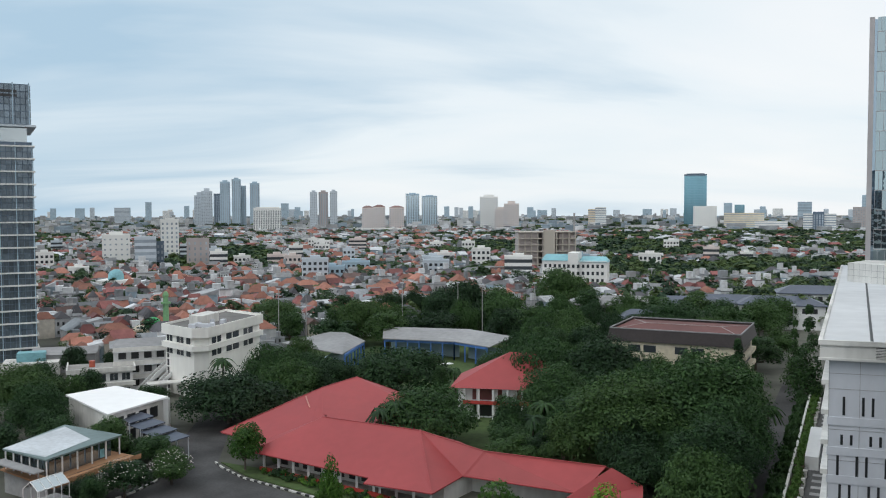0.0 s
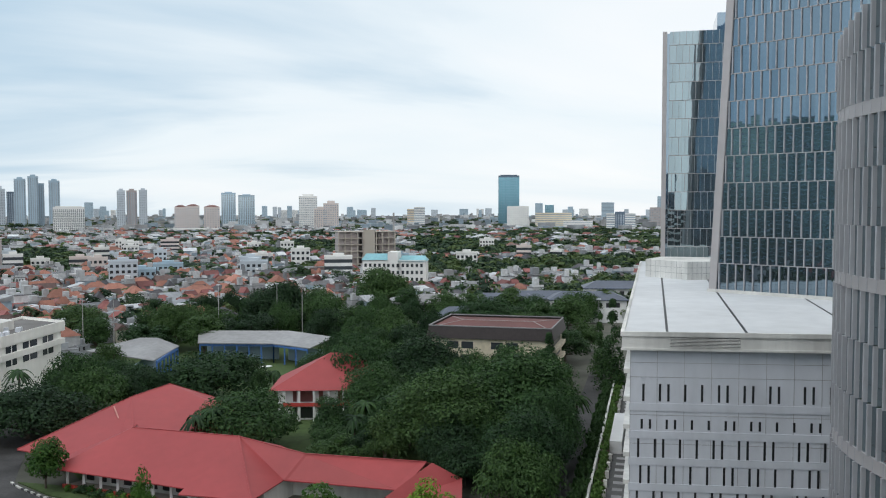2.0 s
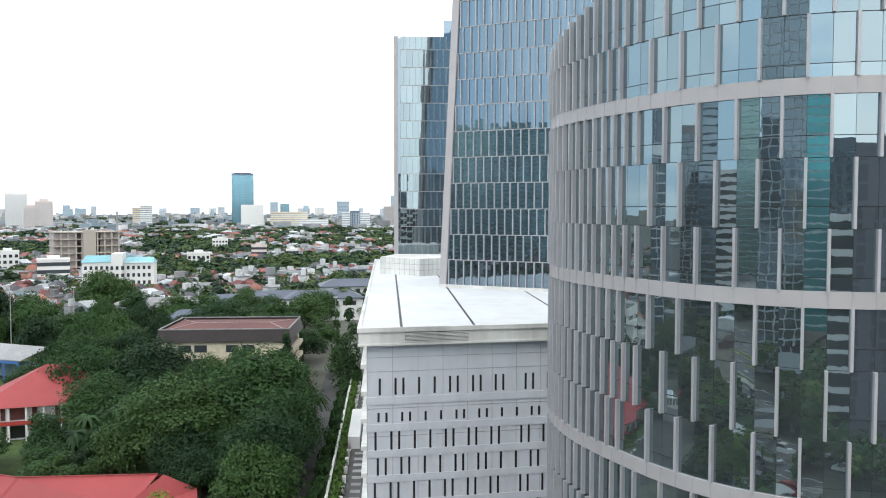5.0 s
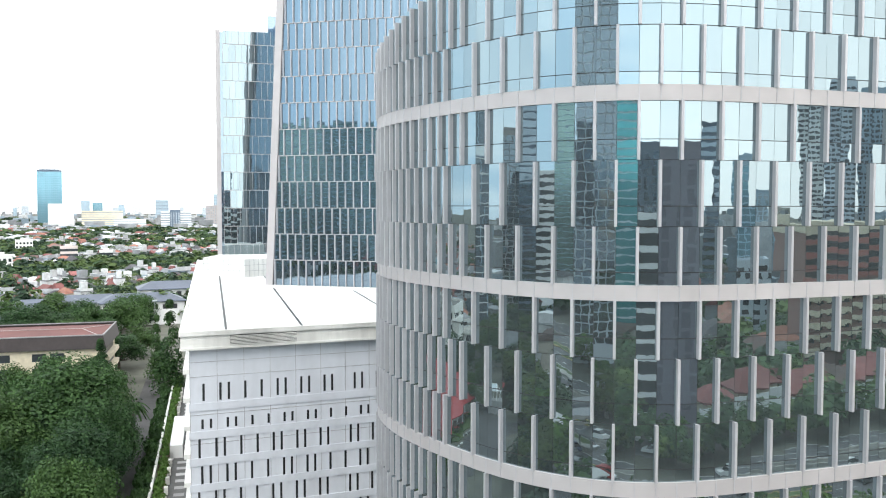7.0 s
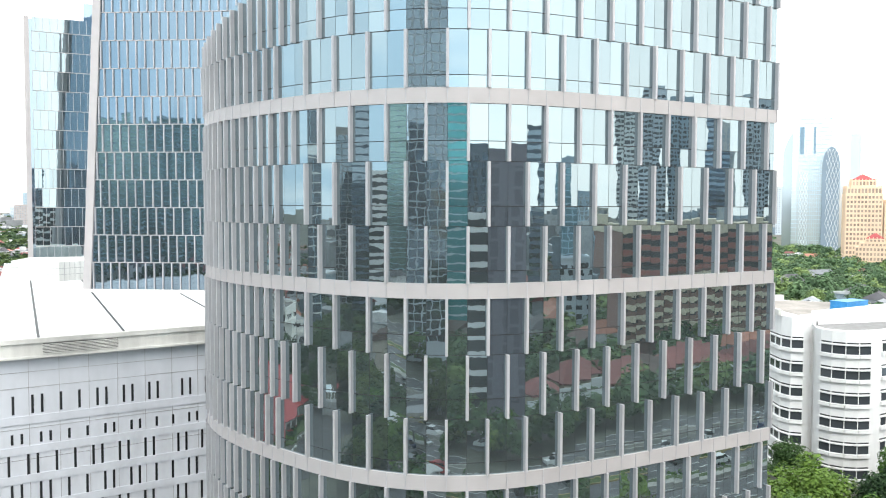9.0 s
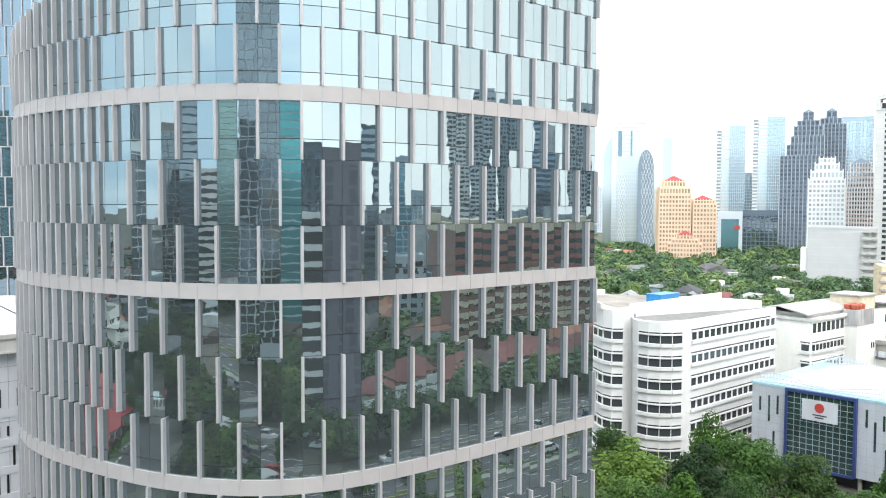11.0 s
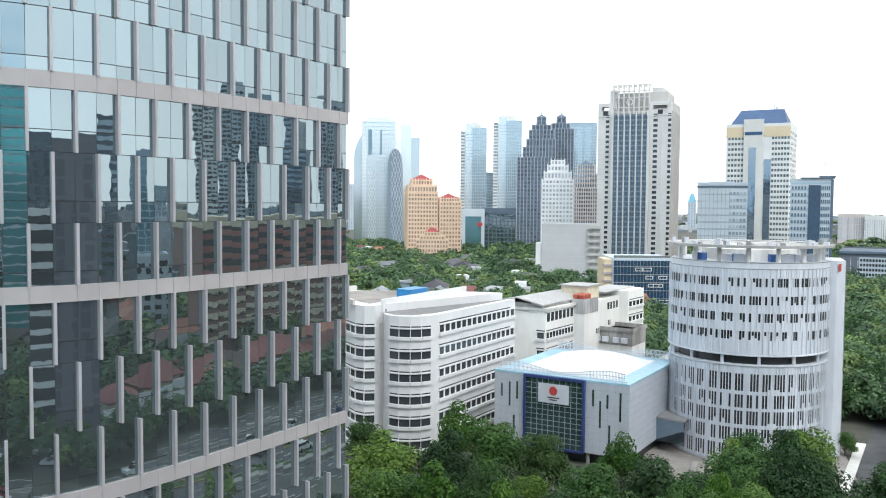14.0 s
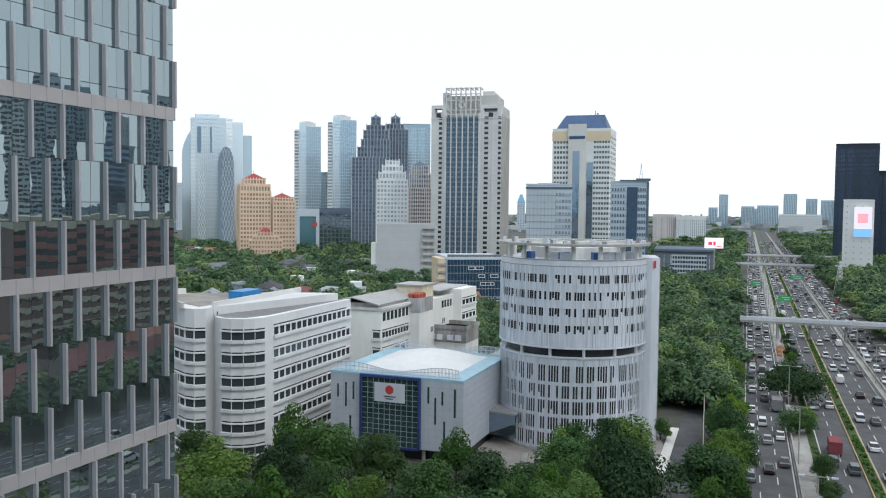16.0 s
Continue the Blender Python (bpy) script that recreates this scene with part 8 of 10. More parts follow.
def house_forms(w, d, h, roof):
    wall, top, win = Form().box(-w / 2, -d / 2, 0, w / 2, d / 2, h), Form(), Form()
    if roof == "flat":
        top.box(-w / 2 - 0.2, -d / 2 - 0.2, h, w / 2 + 0.2, d / 2 + 0.2, h + 0.25)
        wall.box(-w / 2, -d / 2, h + 0.25, w / 2, -d / 2 + 0.2, h + 0.9).box(-w * 0.1, 0, h + 0.25, w * 0.35, d * 0.4, h + 2.4)
    elif roof == "lean":
        top.add([(-w / 2 - 0.4, -d / 2 - 0.4, h), (w / 2 + 0.4, -d / 2 - 0.4, h), (w / 2 + 0.4, d / 2 + 0.4, h + 1.4), (-w / 2 - 0.4, d / 2 + 0.4, h + 1.4), (w / 2 + 0.4, d / 2 + 0.4, h), (-w / 2 - 0.4, d / 2 + 0.4, h)],
                [(0, 1, 2, 3), (1, 4, 2), (0, 3, 5), (3, 2, 4, 5), (0, 5, 4, 1)])
    else:
        top.hip(-w / 2 - 0.5, -d / 2 - 0.5, w / 2 + 0.5, d / 2 + 0.5, h, h + min(w, d) * 0.31, 1.0 if roof == "gable" else 0.4)
    for z in ([1.0] if h < 4.5 else [1.0, 4.0]):
        for k in range(max(1, int(w / 2.6))):
            x = -w / 2 + 1.0 + k * 2.6
            win.box(x, -d / 2 - 0.06, z, x + 1.1, -d / 2 + 0.05, z + 1.3)
    return wall, top, win


HOUSES = []
for i, (w, d, h, roof, rm, wm, text) in enumerate([
        (8, 9, 5.2, "gable", R_ORANGE, W_WHITE, "small white house with an orange tiled gable roof"), (7, 10, 6.2, "hip", R_ORANGE, W_CREAM, "cream two-storey house with an orange hip roof"),
        (9, 8, 5.0, "hip", R_RED, W_WHITE, "white house with a red-brown hip roof"), (7, 8, 6.4, "gable", R_RED, W_GREY, "grey two-storey house with a red-brown gable roof"),
        (8, 11, 5.2, "gable", R_BROWN, W_CREAM, "cream house with a brown tiled roof"), (9, 10, 5.8, "flat", R_FLAT, W_WHITE, "white flat-roofed house with a stair house"),
        (7, 9, 5.4, "flat", R_FLAT, W_GREY, "bare grey flat-roofed house"), (8, 8, 3.2, "lean", R_GREY, W_GREY, "grey house under a sloping metal sheet"),
        (10, 12, 4.0, "gable", R_GREY, W_WHITE, "long white house with a grey sheet roof"), (7, 9, 3.4, "lean", R_RUST, W_CREAM, "shack-like house with a rusty sheet roof"),
        (8, 9, 6.4, "hip", R_DARK, W_WHITE, "white two-storey house with a dark roof"), (9, 9, 3.6, "gable", R_RUST, W_BLUE, "pale blue house with a rusty gable roof"),
        (8, 10, 5.4, "lean", R_PALE, W_BLUE, "pale blue two-storey house with a light sheet roof"), (11, 9, 7.0, "hip", R_ORANGE, W_WHITE, "large white house with an orange hip roof")]):
    wall, top, win = house_forms(w, d, h, roof)
    HOUSES.append(dict(wall=wall, top=top, win=win, rm=rm, wm=wm, text=text, model=None))
NEAR_HOUSES, FAR_HOUSES = [], []
GREEN_SPOTS = []


def quarter_edge(az):
    """Where the houses begin behind the park and the compound."""
    if az < -11:
        return 268
    if az < -2:
        return 305
    if az < 9:
        return 345
    return 385


for ring_no in range(190):
    dist = 262 * 1.0122 ** ring_no
    if dist > 1750:
        break
    gap = 5.2 + dist * 0.0042
    n = int(radians(59) * dist / gap)
    for k in range(n):
        az = -30.5 + 59 * (k + house_rnd.uniform(0.1, 0.9)) / n
        d = dist + house_rnd.uniform(-2.5, 2.5)
        if d < quarter_edge(az) or (az < -23.5 and d < 330):
            continue
        x, y = polar(az, d)
        g = noise.noise(Vector((x * 0.008, y * 0.008, 3))) + (0.27 if az > 10 else 0.0) + (0.11 if d > 480 else -0.03)
        if g > 0.27 or house_rnd.random() < (0.15 if d < 450 else 0.2):
            GREEN_SPOTS.append((x, y, d))
            continue
        pick = house_rnd.choices(range(14), [5, 5, 6, 6, 4, 7, 5, 9, 9, 6, 5, 5, 8, 3])[0] if az < 8 or house_rnd.random() < 0.4 else house_rnd.choice((2, 4, 10, 8, 3, 5, 12, 8))
        if d > 800 and house_rnd.random() < 0.45:
            pick = house_rnd.choice((5, 8, 12, 5, 3, 8, 1, 12))
        turn = 20 + 35 * noise.noise(Vector((x * 0.004, y * 0.004, 9))) + house_rnd.choice((0, 90, 180, 270)) + house_rnd.gauss(0, 3)
        s = house_rnd.choice((0.62, 0.75, 0.85, 0.95, 1.05, 1.3)) * house_rnd.uniform(0.9, 1.1) * (gap / 9.6) ** 0.9
        NEAR_HOUSES.append((d, x, y, turn, s, pick))
NEAR_HOUSES.sort()
NEAR_HOUSES, FAR_HOUSES = NEAR_HOUSES[:280], NEAR_HOUSES[280:]
for d, x, y, turn, s, pick in NEAR_HOUSES:
    h = HOUSES[pick]
    if h["model"] is None:
        h["model"] = (h["wall"].mesh("wall", h["wm"]), h["top"].mesh("roof", h["rm"]), h["win"].mesh("window", DARK))
    t = thing("house", h["text"], "house", x, y, 0, turn, "houses of the dense quarter")
    t.scale = (s, s * house_rnd.uniform(0.8, 1.15), house_rnd.choice((0.8, 0.9, 1.0, 1.1)))
    part("wall", h["model"][0], None, t)
    part("roof", h["model"][1], None, t)
    part("glazing", h["model"][2], None, t)
lots = {}
for k, (d, x, y, turn, s, pick) in enumerate(FAR_HOUSES):
    h = HOUSES[pick]
    m = Matrix.Translation((x, y, 0)) @ Matrix.Rotation(radians(turn), 4, "Z") @ Matrix.Diagonal((s, s * house_rnd.uniform(0.75, 1.2), house_rnd.choice((0.8, 0.9, 1.0, 1.15)) * (1.4 if pick in (5, 6, 12) and k % 2 else 1), 1))
    for mat, f in ((h["wm"], h["wall"]), (h["rm"], h["top"])) + (((DARK, h["win"]),) if d < 700 else ()):
        lots.setdefault(mat.name, (mat, Form()))[1].add([tuple(m @ Vector(v)) for v in f.v], f.f)
joined("distant_houses", list(lots.values()), "sea of small tiled and sheet-roofed houses", "houses")
for k in range(44):
    az, d = house_rnd.uniform(-27, 20), house_rnd.uniform(480, 1000)
    x, y = polar(az, d)
    w, h = house_rnd.uniform(9, 18), house_rnd.uniform(9, 17)
    block(az, d, w, h, "plain low-rise block among the houses", house_rnd.choice((OFFWHITE, PALE, OFFWHITE, BLUEGREY, PALE, PINK)), WINDOW, deep=w * 0.7, floor=3.3, bay=2.8, style=house_rnd.choice(("grid", "grid", "ribbon")), crown=2.4, crown_w=0.4, name="low_block", category="low block")

carpet = {m.name: (m, Form()) for m in (W_WHITE, W_GREY, R_PALE, W_BLUE)}
for k in range(4600):
    az, d = house_rnd.uniform(-31, 122), 1500 + 3300 * house_rnd.random() ** 1.3
    if 28 < az < 68:
        continue
    x, y = polar(az, d)
    if 0 < -x * 0.342 - y * 0.9397 < 44 and d < 1900:
        continue
    m = house_rnd.choice(list(carpet))
    w, dp, h = house_rnd.uniform(8, 28), house_rnd.uniform(8, 24), house_rnd.choice((4, 5, 6, 7, 9, 14)) * house_rnd.uniform(0.8, 1.3)
    c, s = math.cos(radians(az)), math.sin(radians(az))
    carpet[m][1].prism([(x + c * a + s * b, y - s * a + c * b) for a, b in ((-w / 2, 0), (w / 2, 0), (w / 2, dp), (-w / 2, dp))], 0, h)
for k in range(2200):
    az, d = house_rnd.uniform(124, 320), 420 + 2600 * house_rnd.random() ** 1.2
    x, y = polar(az, d)
    if -10 < -x * 0.342 - y * 0.9397 < 50:
        continue
    m = house_rnd.choice(list(carpet))
    w, dp, h = house_rnd.uniform(10, 30), house_rnd.uniform(8, 24), house_rnd.choice((6, 8, 10, 14, 20, 30)) * house_rnd.uniform(0.8, 1.3)
    c, s = math.cos(radians(az)), math.sin(radians(az))
    carpet[m][1].prism([(x + c * a + s * b, y - s * a + c * b) for a, b in ((-w / 2, 0), (w / 2, 0), (w / 2, dp), (-w / 2, dp))], 0, h)
joined("distant_city", list(carpet.values()), "pale carpet of far city blocks", "city")

# ---- distant woods ----
tuft = {}
for v in range(5):
    for level, (clumps, leaves, leaf) in enumerate(((12, 8, 1.25), (18, 15, 0.76), (24, 46, 0.42), (22, 34, 0.5))):
        f, lobes_ = leafy(300 + v + 20 * level, 9, 9, clumps, leaves, leaf, 0.06, 0.8, ruffle=0.16)
        tuft[v + 5 * level] = np.array(f.v).reshape(-1, 4, 3)
far_rnd = random.Random(77)
quads = [[] for k in range(7)]


def far_tree(x, y, w, h):
    d, behind = math.hypot(x, y), y < -0.53 * x and not (x > 0 and y > -0.5 * x - 20)
    q = tuft[far_rnd.randrange(5) + ((15 if d < 130 else 5 if d < 260 else 0) if behind else 0 if d > 950 or (d > 560 and y > 0.6 * x) else 5 if d > 560 else 10 if d < 300 else 5 if y > 0.6 * x else 15)]
    a = far_rnd.uniform(0, 6.283)
    c, s = math.cos(a), math.sin(a)
    r = np.array([[c, -s, 0], [s, c, 0], [0, 0, 1]]) @ np.diag([w / 9, w / 9, h / 9])
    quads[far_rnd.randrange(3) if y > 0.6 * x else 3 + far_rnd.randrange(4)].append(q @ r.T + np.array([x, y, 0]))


for x, y, d in GREEN_SPOTS:
    k = 1 + d / 1500
    far_tree(x, y, far_rnd.uniform(7, 11) * k, far_rnd.uniform(7, 11.5))
for k in range(900):
    az, d = far_rnd.uniform(-30, 30), 500 + 2700 * far_rnd.random() ** 0.8
    x, y = polar(az, d)
    if noise.noise(Vector((x * 0.004, y * 0.004, 1))) > -0.05:
        far_tree(x, y, far_rnd.uniform(14, 30), far_rnd.uniform(8, 14))
for k in range(420):
    az, d = far_rnd.uniform(10, 29), far_rnd.uniform(330, 1000)
    x, y = polar(az, d)
    if noise.noise(Vector((x * 0.006, y * 0.006, 5))) > -0.1:
        far_tree(x, y, far_rnd.uniform(9, 16), far_rnd.uniform(8, 14))
CLEAR = [(168, -27, 19), (165, 30, 24), (185, 18, 24), (205, 8, 22), (160, 5, 22), (150, 30, 10), (385, -18, 32), (520, -155, 30), (511, 19, 30)]
for k in range(2600):
    az, d = far_rnd.uniform(60, 109.5), 195 + 700 * far_rnd.random() ** 1.1
    x, y = polar(az, d)
    s, w = x * 0.9397 - y * 0.342, -x * 0.342 - y * 0.9397
    if w > -6 or any(math.hypot(x - a, y - b) < r for a, b, r in CLEAR):
        continue
    if d < 400:
        for n in range(2 if d < 300 else 1):
            far_tree(x + n * far_rnd.uniform(-5, 5), y + n * far_rnd.uniform(-5, 5), far_rnd.uniform(7.5, 12.5), far_rnd.uniform(7, 12))
        continue
    far_tree(x, y, far_rnd.uniform(9, 17), far_rnd.uniform(8, 14))
for k in range(70):
    far_tree(*along(far_rnd.uniform(400, 590), far_rnd.uniform(47, 88)), far_rnd.uniform(10, 16), far_rnd.uniform(9, 14))
for k in range(1200):
    s, w = (far_rnd.uniform(120, 1500), 46 + 120 * far_rnd.random()) if k < 900 else (far_rnd.uniform(330, 1000), far_rnd.uniform(46, 90))
    far_tree(*along(s, w), far_rnd.uniform(9, 16), far_rnd.uniform(7, 13))
for k in range(500):
    s, w = far_rnd.uniform(250, 1700), far_rnd.uniform(-60, -5)
    x, y = along(s, w)
    if not any(math.hypot(x - a, y - b) < r + 4 for a, b, r in CLEAR):
        far_tree(x, y, far_rnd.uniform(10, 17), far_rnd.uniform(8, 13))
for k in range(600):
    az, d = far_rnd.uniform(28, 125), 900 + 2400 * far_rnd.random()
    s = polar(az, d)
    if not 0 < -s[0] * 0.342 - s[1] * 0.9397 < 44:
        far_tree(*s, far_rnd.uniform(20, 40), far_rnd.uniform(8, 15))
# beyond the highway and along its near side to the west
BEYOND = [(-134, -33, 52), (-125, -122, 42), (-29, -80, 24), (14, -89, 34), (137, -150, 30), (104, -215, 16), (66, -232, 14)] + [(*along(v, 112), 16) for v in range(165, 255, 10)] + [(*along(v, 69), 14) for v in range(82, 220, 12)]
BEYOND += [(*along(v, -22.5), 8.5) for v in range(-200, -15, 8)] + [(*along(-43, 73), 9), (*along(-76, -14), 7)]
BEYOND += [(*along(-100 - 9.2 * v, -4 - 5.6 * v), 9) for v in range(11)]
for k in range(2100):
    az = far_rnd.uniform(125, 327)
    d = far_rnd.uniform(60, 300) if k < 1400 else far_rnd.uniform(250, 900)
    x, y = polar(az, d)
    s, w = x * 0.9397 - y * 0.342, -x * 0.342 - y * 0.9397
    if -5 < w < 45 or (s > -40 and w < 0) or any(math.hypot(x - a, y - b) < r for a, b, r in BEYOND):
        continue
    far_tree(x, y, far_rnd.uniform(9, 15), far_rnd.uniform(7, 12))
for k in range(64):
    far_tree(*along(far_rnd.uniform(-75, 125), far_rnd.uniform(47, 53)), far_rnd.uniform(5, 9), far_rnd.uniform(5, 9))
for k in range(46):
    x, y = polar(far_rnd.uniform(300, 343), far_rnd.uniform(58, 92))
    if -x * 0.342 - y * 0.9397 < -32:
        far_tree(x, y, far_rnd.uniform(6, 10), far_rnd.uniform(5, 8.5))
for number, group in enumerate(quads):
    allq = np.concatenate(group)
    nq = len(allq)
    me = bpy.data.meshes.new("distant_woods")
    me.vertices.add(nq * 4)
    me.vertices.foreach_set("co", allq.reshape(-1))
    me.loops.add(nq * 6)
    base = np.arange(nq)[:, None] * 4
    me.loops.foreach_set("vertex_index", np.concatenate([base + np.array([0, 1, 2]), base + np.array([0, 2, 3])], 1).reshape(-1).astype(np.int32))
    me.polygons.add(nq * 2)
    me.polygons.foreach_set("loop_start", np.arange(nq * 2, dtype=np.int32) * 3)
    # northern groups take the dimmed copy of the leaves, eastern ones the bright
    me.materials.append(LEAF_FAR_DIM if number < 3 else LEAF_FAR)
    me.update(calc_edges=True)
    tagged(new("distant_woods", me), "green tree cover between the distant roofs", "trees", kind="stuff")
# scattered roofs among the trees towards the business district
for k in range(46):
    az, d = far_rnd.uniform(72, 92), far_rnd.uniform(300, 760)
    x, y = polar(az, d)
    h = HOUSES[far_rnd.choice((5, 8, 12, 10, 7, 5, 8, 12, 2, 0))]
    if h["model"] is None:
        h["model"] = (h["wall"].mesh("wall", h["wm"]), h["top"].mesh("roof", h["rm"]), h["win"].mesh("window", DARK))
    t = thing("house", h["text"], "house", x, y, 0, far_rnd.uniform(0, 360), "houses among the trees")
    t.scale = (1.3, 1.3, 1.2)
    part("wall", h["model"][0], None, t)
    part("roof", h["model"][1], None, t)
    part("glazing", h["model"][2], None, t)

# ---- park trees between the named ones ----
taken = [(o.location.x, o.location.y, o.scale.x * 4) for o in scene.objects if o.name.startswith("tree")]
park_rnd = random.Random(31)
KEEP = [(38.5 + 0.435 * s_ - 0.9 * 11.2, 87.3 + 0.9 * s_ + 0.435 * 11.2, 4.5) for s_ in range(10, 170, 6)] + [(14, 230, 11), (9, 242, 9), (-24, 238, 8), (12, 189, 13), (7, 176, 10), (5, 167, 7), (-15, 145, 20), (-14, 168, 18), (14, 128, 13), (9.5, 189, 8), (-8, 262, 15), (12, 254, 12), (-32, 243, 16), (63, 222, 21), (-60, 213, 16), (-66, 172, 13), (-62, 138, 11), (-3, 236, 12), (5, 205, 8), (-47, 160, 9), (-48, 190, 8)]


OPEN_ROAD = [(*along(v, -10.2), 4.2) for v in range(95, 200, 5)]


def fill(count, pick_place, kinds, size, high, clear):
    made = tries = 0
    while made < count and tries < count * 40:
        tries += 1
        x, y = pick_place()
        w = park_rnd.uniform(*size)
        if any(math.hypot(x - a, y - b) < r + w * 0.35 for a, b, r in clear):
            continue
        if any(math.hypot(x - a, y - b) < (r + w * 0.5) * 0.62 for a, b, r in taken):
            continue
        taken.append((x, y, w * 0.5))
        plant(park_rnd.choice(kinds), x, y, w, park_rnd.uniform(*high))
        made += 1


fill(60, lambda: polar(park_rnd.uniform(3, 22), park_rnd.uniform(165, 270)), ("dense", "dense", "broad"), (9, 16), (9, 16), KEEP + [(75, 175, 14), (90, 205, 12), (65, 155, 10), (13, 168, 10)])
fill(45, lambda: polar(park_rnd.uniform(-12, 22), park_rnd.uniform(268, 345)), ("dense", "broad", "dense"), (10, 18), (10, 16), KEEP)
fill(14, lambda: polar(park_rnd.uniform(-27, -17), park_rnd.uniform(150, 265)), ("dense",), (6, 10), (6, 11), KEEP + [(-76, 208, 14), (-106, 240, 12), (-112, 232, 8)])
fill(42, lambda: along(park_rnd.uniform(95, 330), park_rnd.uniform(-30, -13)), ("road", "road", "road"), (8, 13), (8, 12), OPEN_ROAD + [(168, -27, 19), (152, -14, 12), (160, 5, 20)])
fill(16, lambda: along(park_rnd.uniform(115, 300), park_rnd.uniform(-6, -2)), ("road", "light"), (5, 8), (6, 9), OPEN_ROAD)
fill(22, lambda: polar(park_rnd.uniform(73, 92), park_rnd.uniform(84, 128)), ("road", "light", "road", "dense"), (5, 9), (4, 7.5), [(69, 21, 12), (165, 32, 18), (160, 5, 18), (150, -14, 14)])
fill(18, lambda: polar(park_rnd.uniform(90, 104), park_rnd.uniform(84, 120)), ("road", "light", "dense"), (5, 9), (4, 7), OPEN_ROAD + [(150, -14, 12)])
fill(22, lambda: polar(park_rnd.uniform(2, 20), park_rnd.uniform(133, 172)), ("dense", "dense", "broad"), (8, 13), (7, 12), KEEP + [(52, 140, 9), (62, 160, 9)])
fill(10, lambda: along(park_rnd.uniform(130, 420), 12.7), ("light", "dense"), (3, 5), (3.5, 6), [])
fill(44, lambda: along(park_rnd.uniform(-170, 80), park_rnd.choice((-5, -8, -14, -22, -34, 48, 54, 62))), ("verge", "verge"), (8, 13), (8, 12), [(0, 0, 22), (30, 10, 14)])


for k in range(16):
    plant("verge", *along(-150 + k * 15 + park_rnd.uniform(-3, 3), 12.7 if k % 2 else 20.8), park_rnd.uniform(4, 7), park_rnd.uniform(4.5, 8))


def palm(x, y, h):
    t = thing("palm", "palm tree with drooping fronds", "palm", x, y, 0, park_rnd.uniform(0, 360), "palms")
    f = Form()
    for k in range(6):
        f.tube(0.25 * math.sin(k), 0.1 * k, h * k / 6, h * (k + 1) / 6, 0.24, 0.2, 8)
    part("trunk", f, BARK, t)
    f = Form()
    top = Vector((0.0, 0.55, h))
    for k in range(18):
        a, rise = 2 * math.pi * k / 18 + park_rnd.uniform(-0.1, 0.1), park_rnd.uniform(-0.1, 0.9)
        d = Vector((math.cos(a), math.sin(a), 0))
        side = Vector((-d.y, d.x, 0))
        p = top
        for j in range(5):
            q = top + d * 0.62 * (j + 1) + Vector((0, 0, rise * 0.55 * (j + 1) - 0.13 * (j + 1) ** 2))
            w0, w1 = 0.5 * (1 - abs(j - 1.5) / 5), 0.5 * (1 - abs(j - 0.5) / 5)
            dz = Vector((0, 0, -0.22))
            f.add([tuple(p), tuple(p + side * w0 + dz), tuple(q + side * w1 + dz), tuple(q)], [(0, 1, 2, 3)])
            f.add([tuple(p), tuple(q), tuple(q - side * w1 + dz), tuple(p - side * w0 + dz)], [(0, 1, 2, 3)])
            p = q
    part("frond", f, LEAF, t, kind="stuff")


for x, y, h in ((-11.5, 158, 7.5), (-9.4, 159.5, 8.5), (-50.5, 196, 10.5), (89, 192, 9), (60, 158, 8), (-2, 203, 7), (3, 207, 6), (16, 155, 7), (23, 152, 8), (27, 158, 8.5), (19, 163, 7.5), (31, 150, 7)):
    palm(x, y, h)
for k in range(36):
    p = Vector((-31, 144.5)).lerp(Vector((-7, 126.5)), k / 35)
    s = park_rnd.uniform(0.5, 1.1)
    f, q_ = leafy(700 + k % 6, 2.2, 1.6, 6, 22, 0.2, 0.1)
    solid("shrub", f, park_rnd.choice((LEAF, LEAF_LIGHT)), "small clipped shrub in the bed", "shrub", "shrubs along the porch", at=(p.x + park_rnd.uniform(-0.8, 1.2), p.y + park_rnd.uniform(-0.6, 0.8), 0.1)).scale = (s, s, s)
hedge = Form()
for k in range(330):
    a = -20 + k * 0.42
    f, q_ = leafy(900 + k % 4, 1.9, 2.2, 3, 14, 0.28, 0.1)
    p = Vector((38.5, 87.3)) + g_dir * a + g_left * park_rnd.uniform(6.6, 8.2)
    h = park_rnd.uniform(0.8, 1.9)
    hedge.add([(v[0] + p.x, v[1] + p.y, v[2] * h) for v in f.v], f.f)
bed = Form()
for k in range(300):
    f, q_ = leafy(930 + k % 5, 1.7, 1.3, 3, 14, 0.24, 0.1)
    p = Vector((38.5, 87.3)) + g_dir * (-10 + k * 0.46) + g_left * park_rnd.uniform(4.4, 5.5)
    h = park_rnd.uniform(0.5, 1.4)
    bed.add([(v[0] + p.x, v[1] + p.y, 0.9 + v[2] * h) for v in f.v], f.f)
solid("bed_plants", bed, LEAF_ROAD, "mixed green plants in the podium's garden strip", "plants", kind="stuff")
solid("hedge", hedge, LEAF, "tall dark hedge between lane and boundary wall", "hedge", kind="stuff")
median = Form()
for k in range(420):
    f, q_ = leafy(950 + k % 4, 1.3, 1.1, 3, 10, 0.25, 0.1)
    w = park_rnd.choice((20.8, 20.8, 12.7))
    x, y = along(90 + k * 1.3, w + park_rnd.uniform(-0.2, 0.2))
    median.add([(v[0] + x, v[1] + y, v[2] + 0.2) for v in f.v], f.f)
solid("median_shrubs", median, LEAF_LIGHT, "low green shrubs on the medians", "shrubs", kind="stuff")


# ---- vehicles ----
def car_paint(name, c, metal=0.2):
    return surface(name, c, 0.3, metal, vary=0.02, stain=0.03, bump=0)


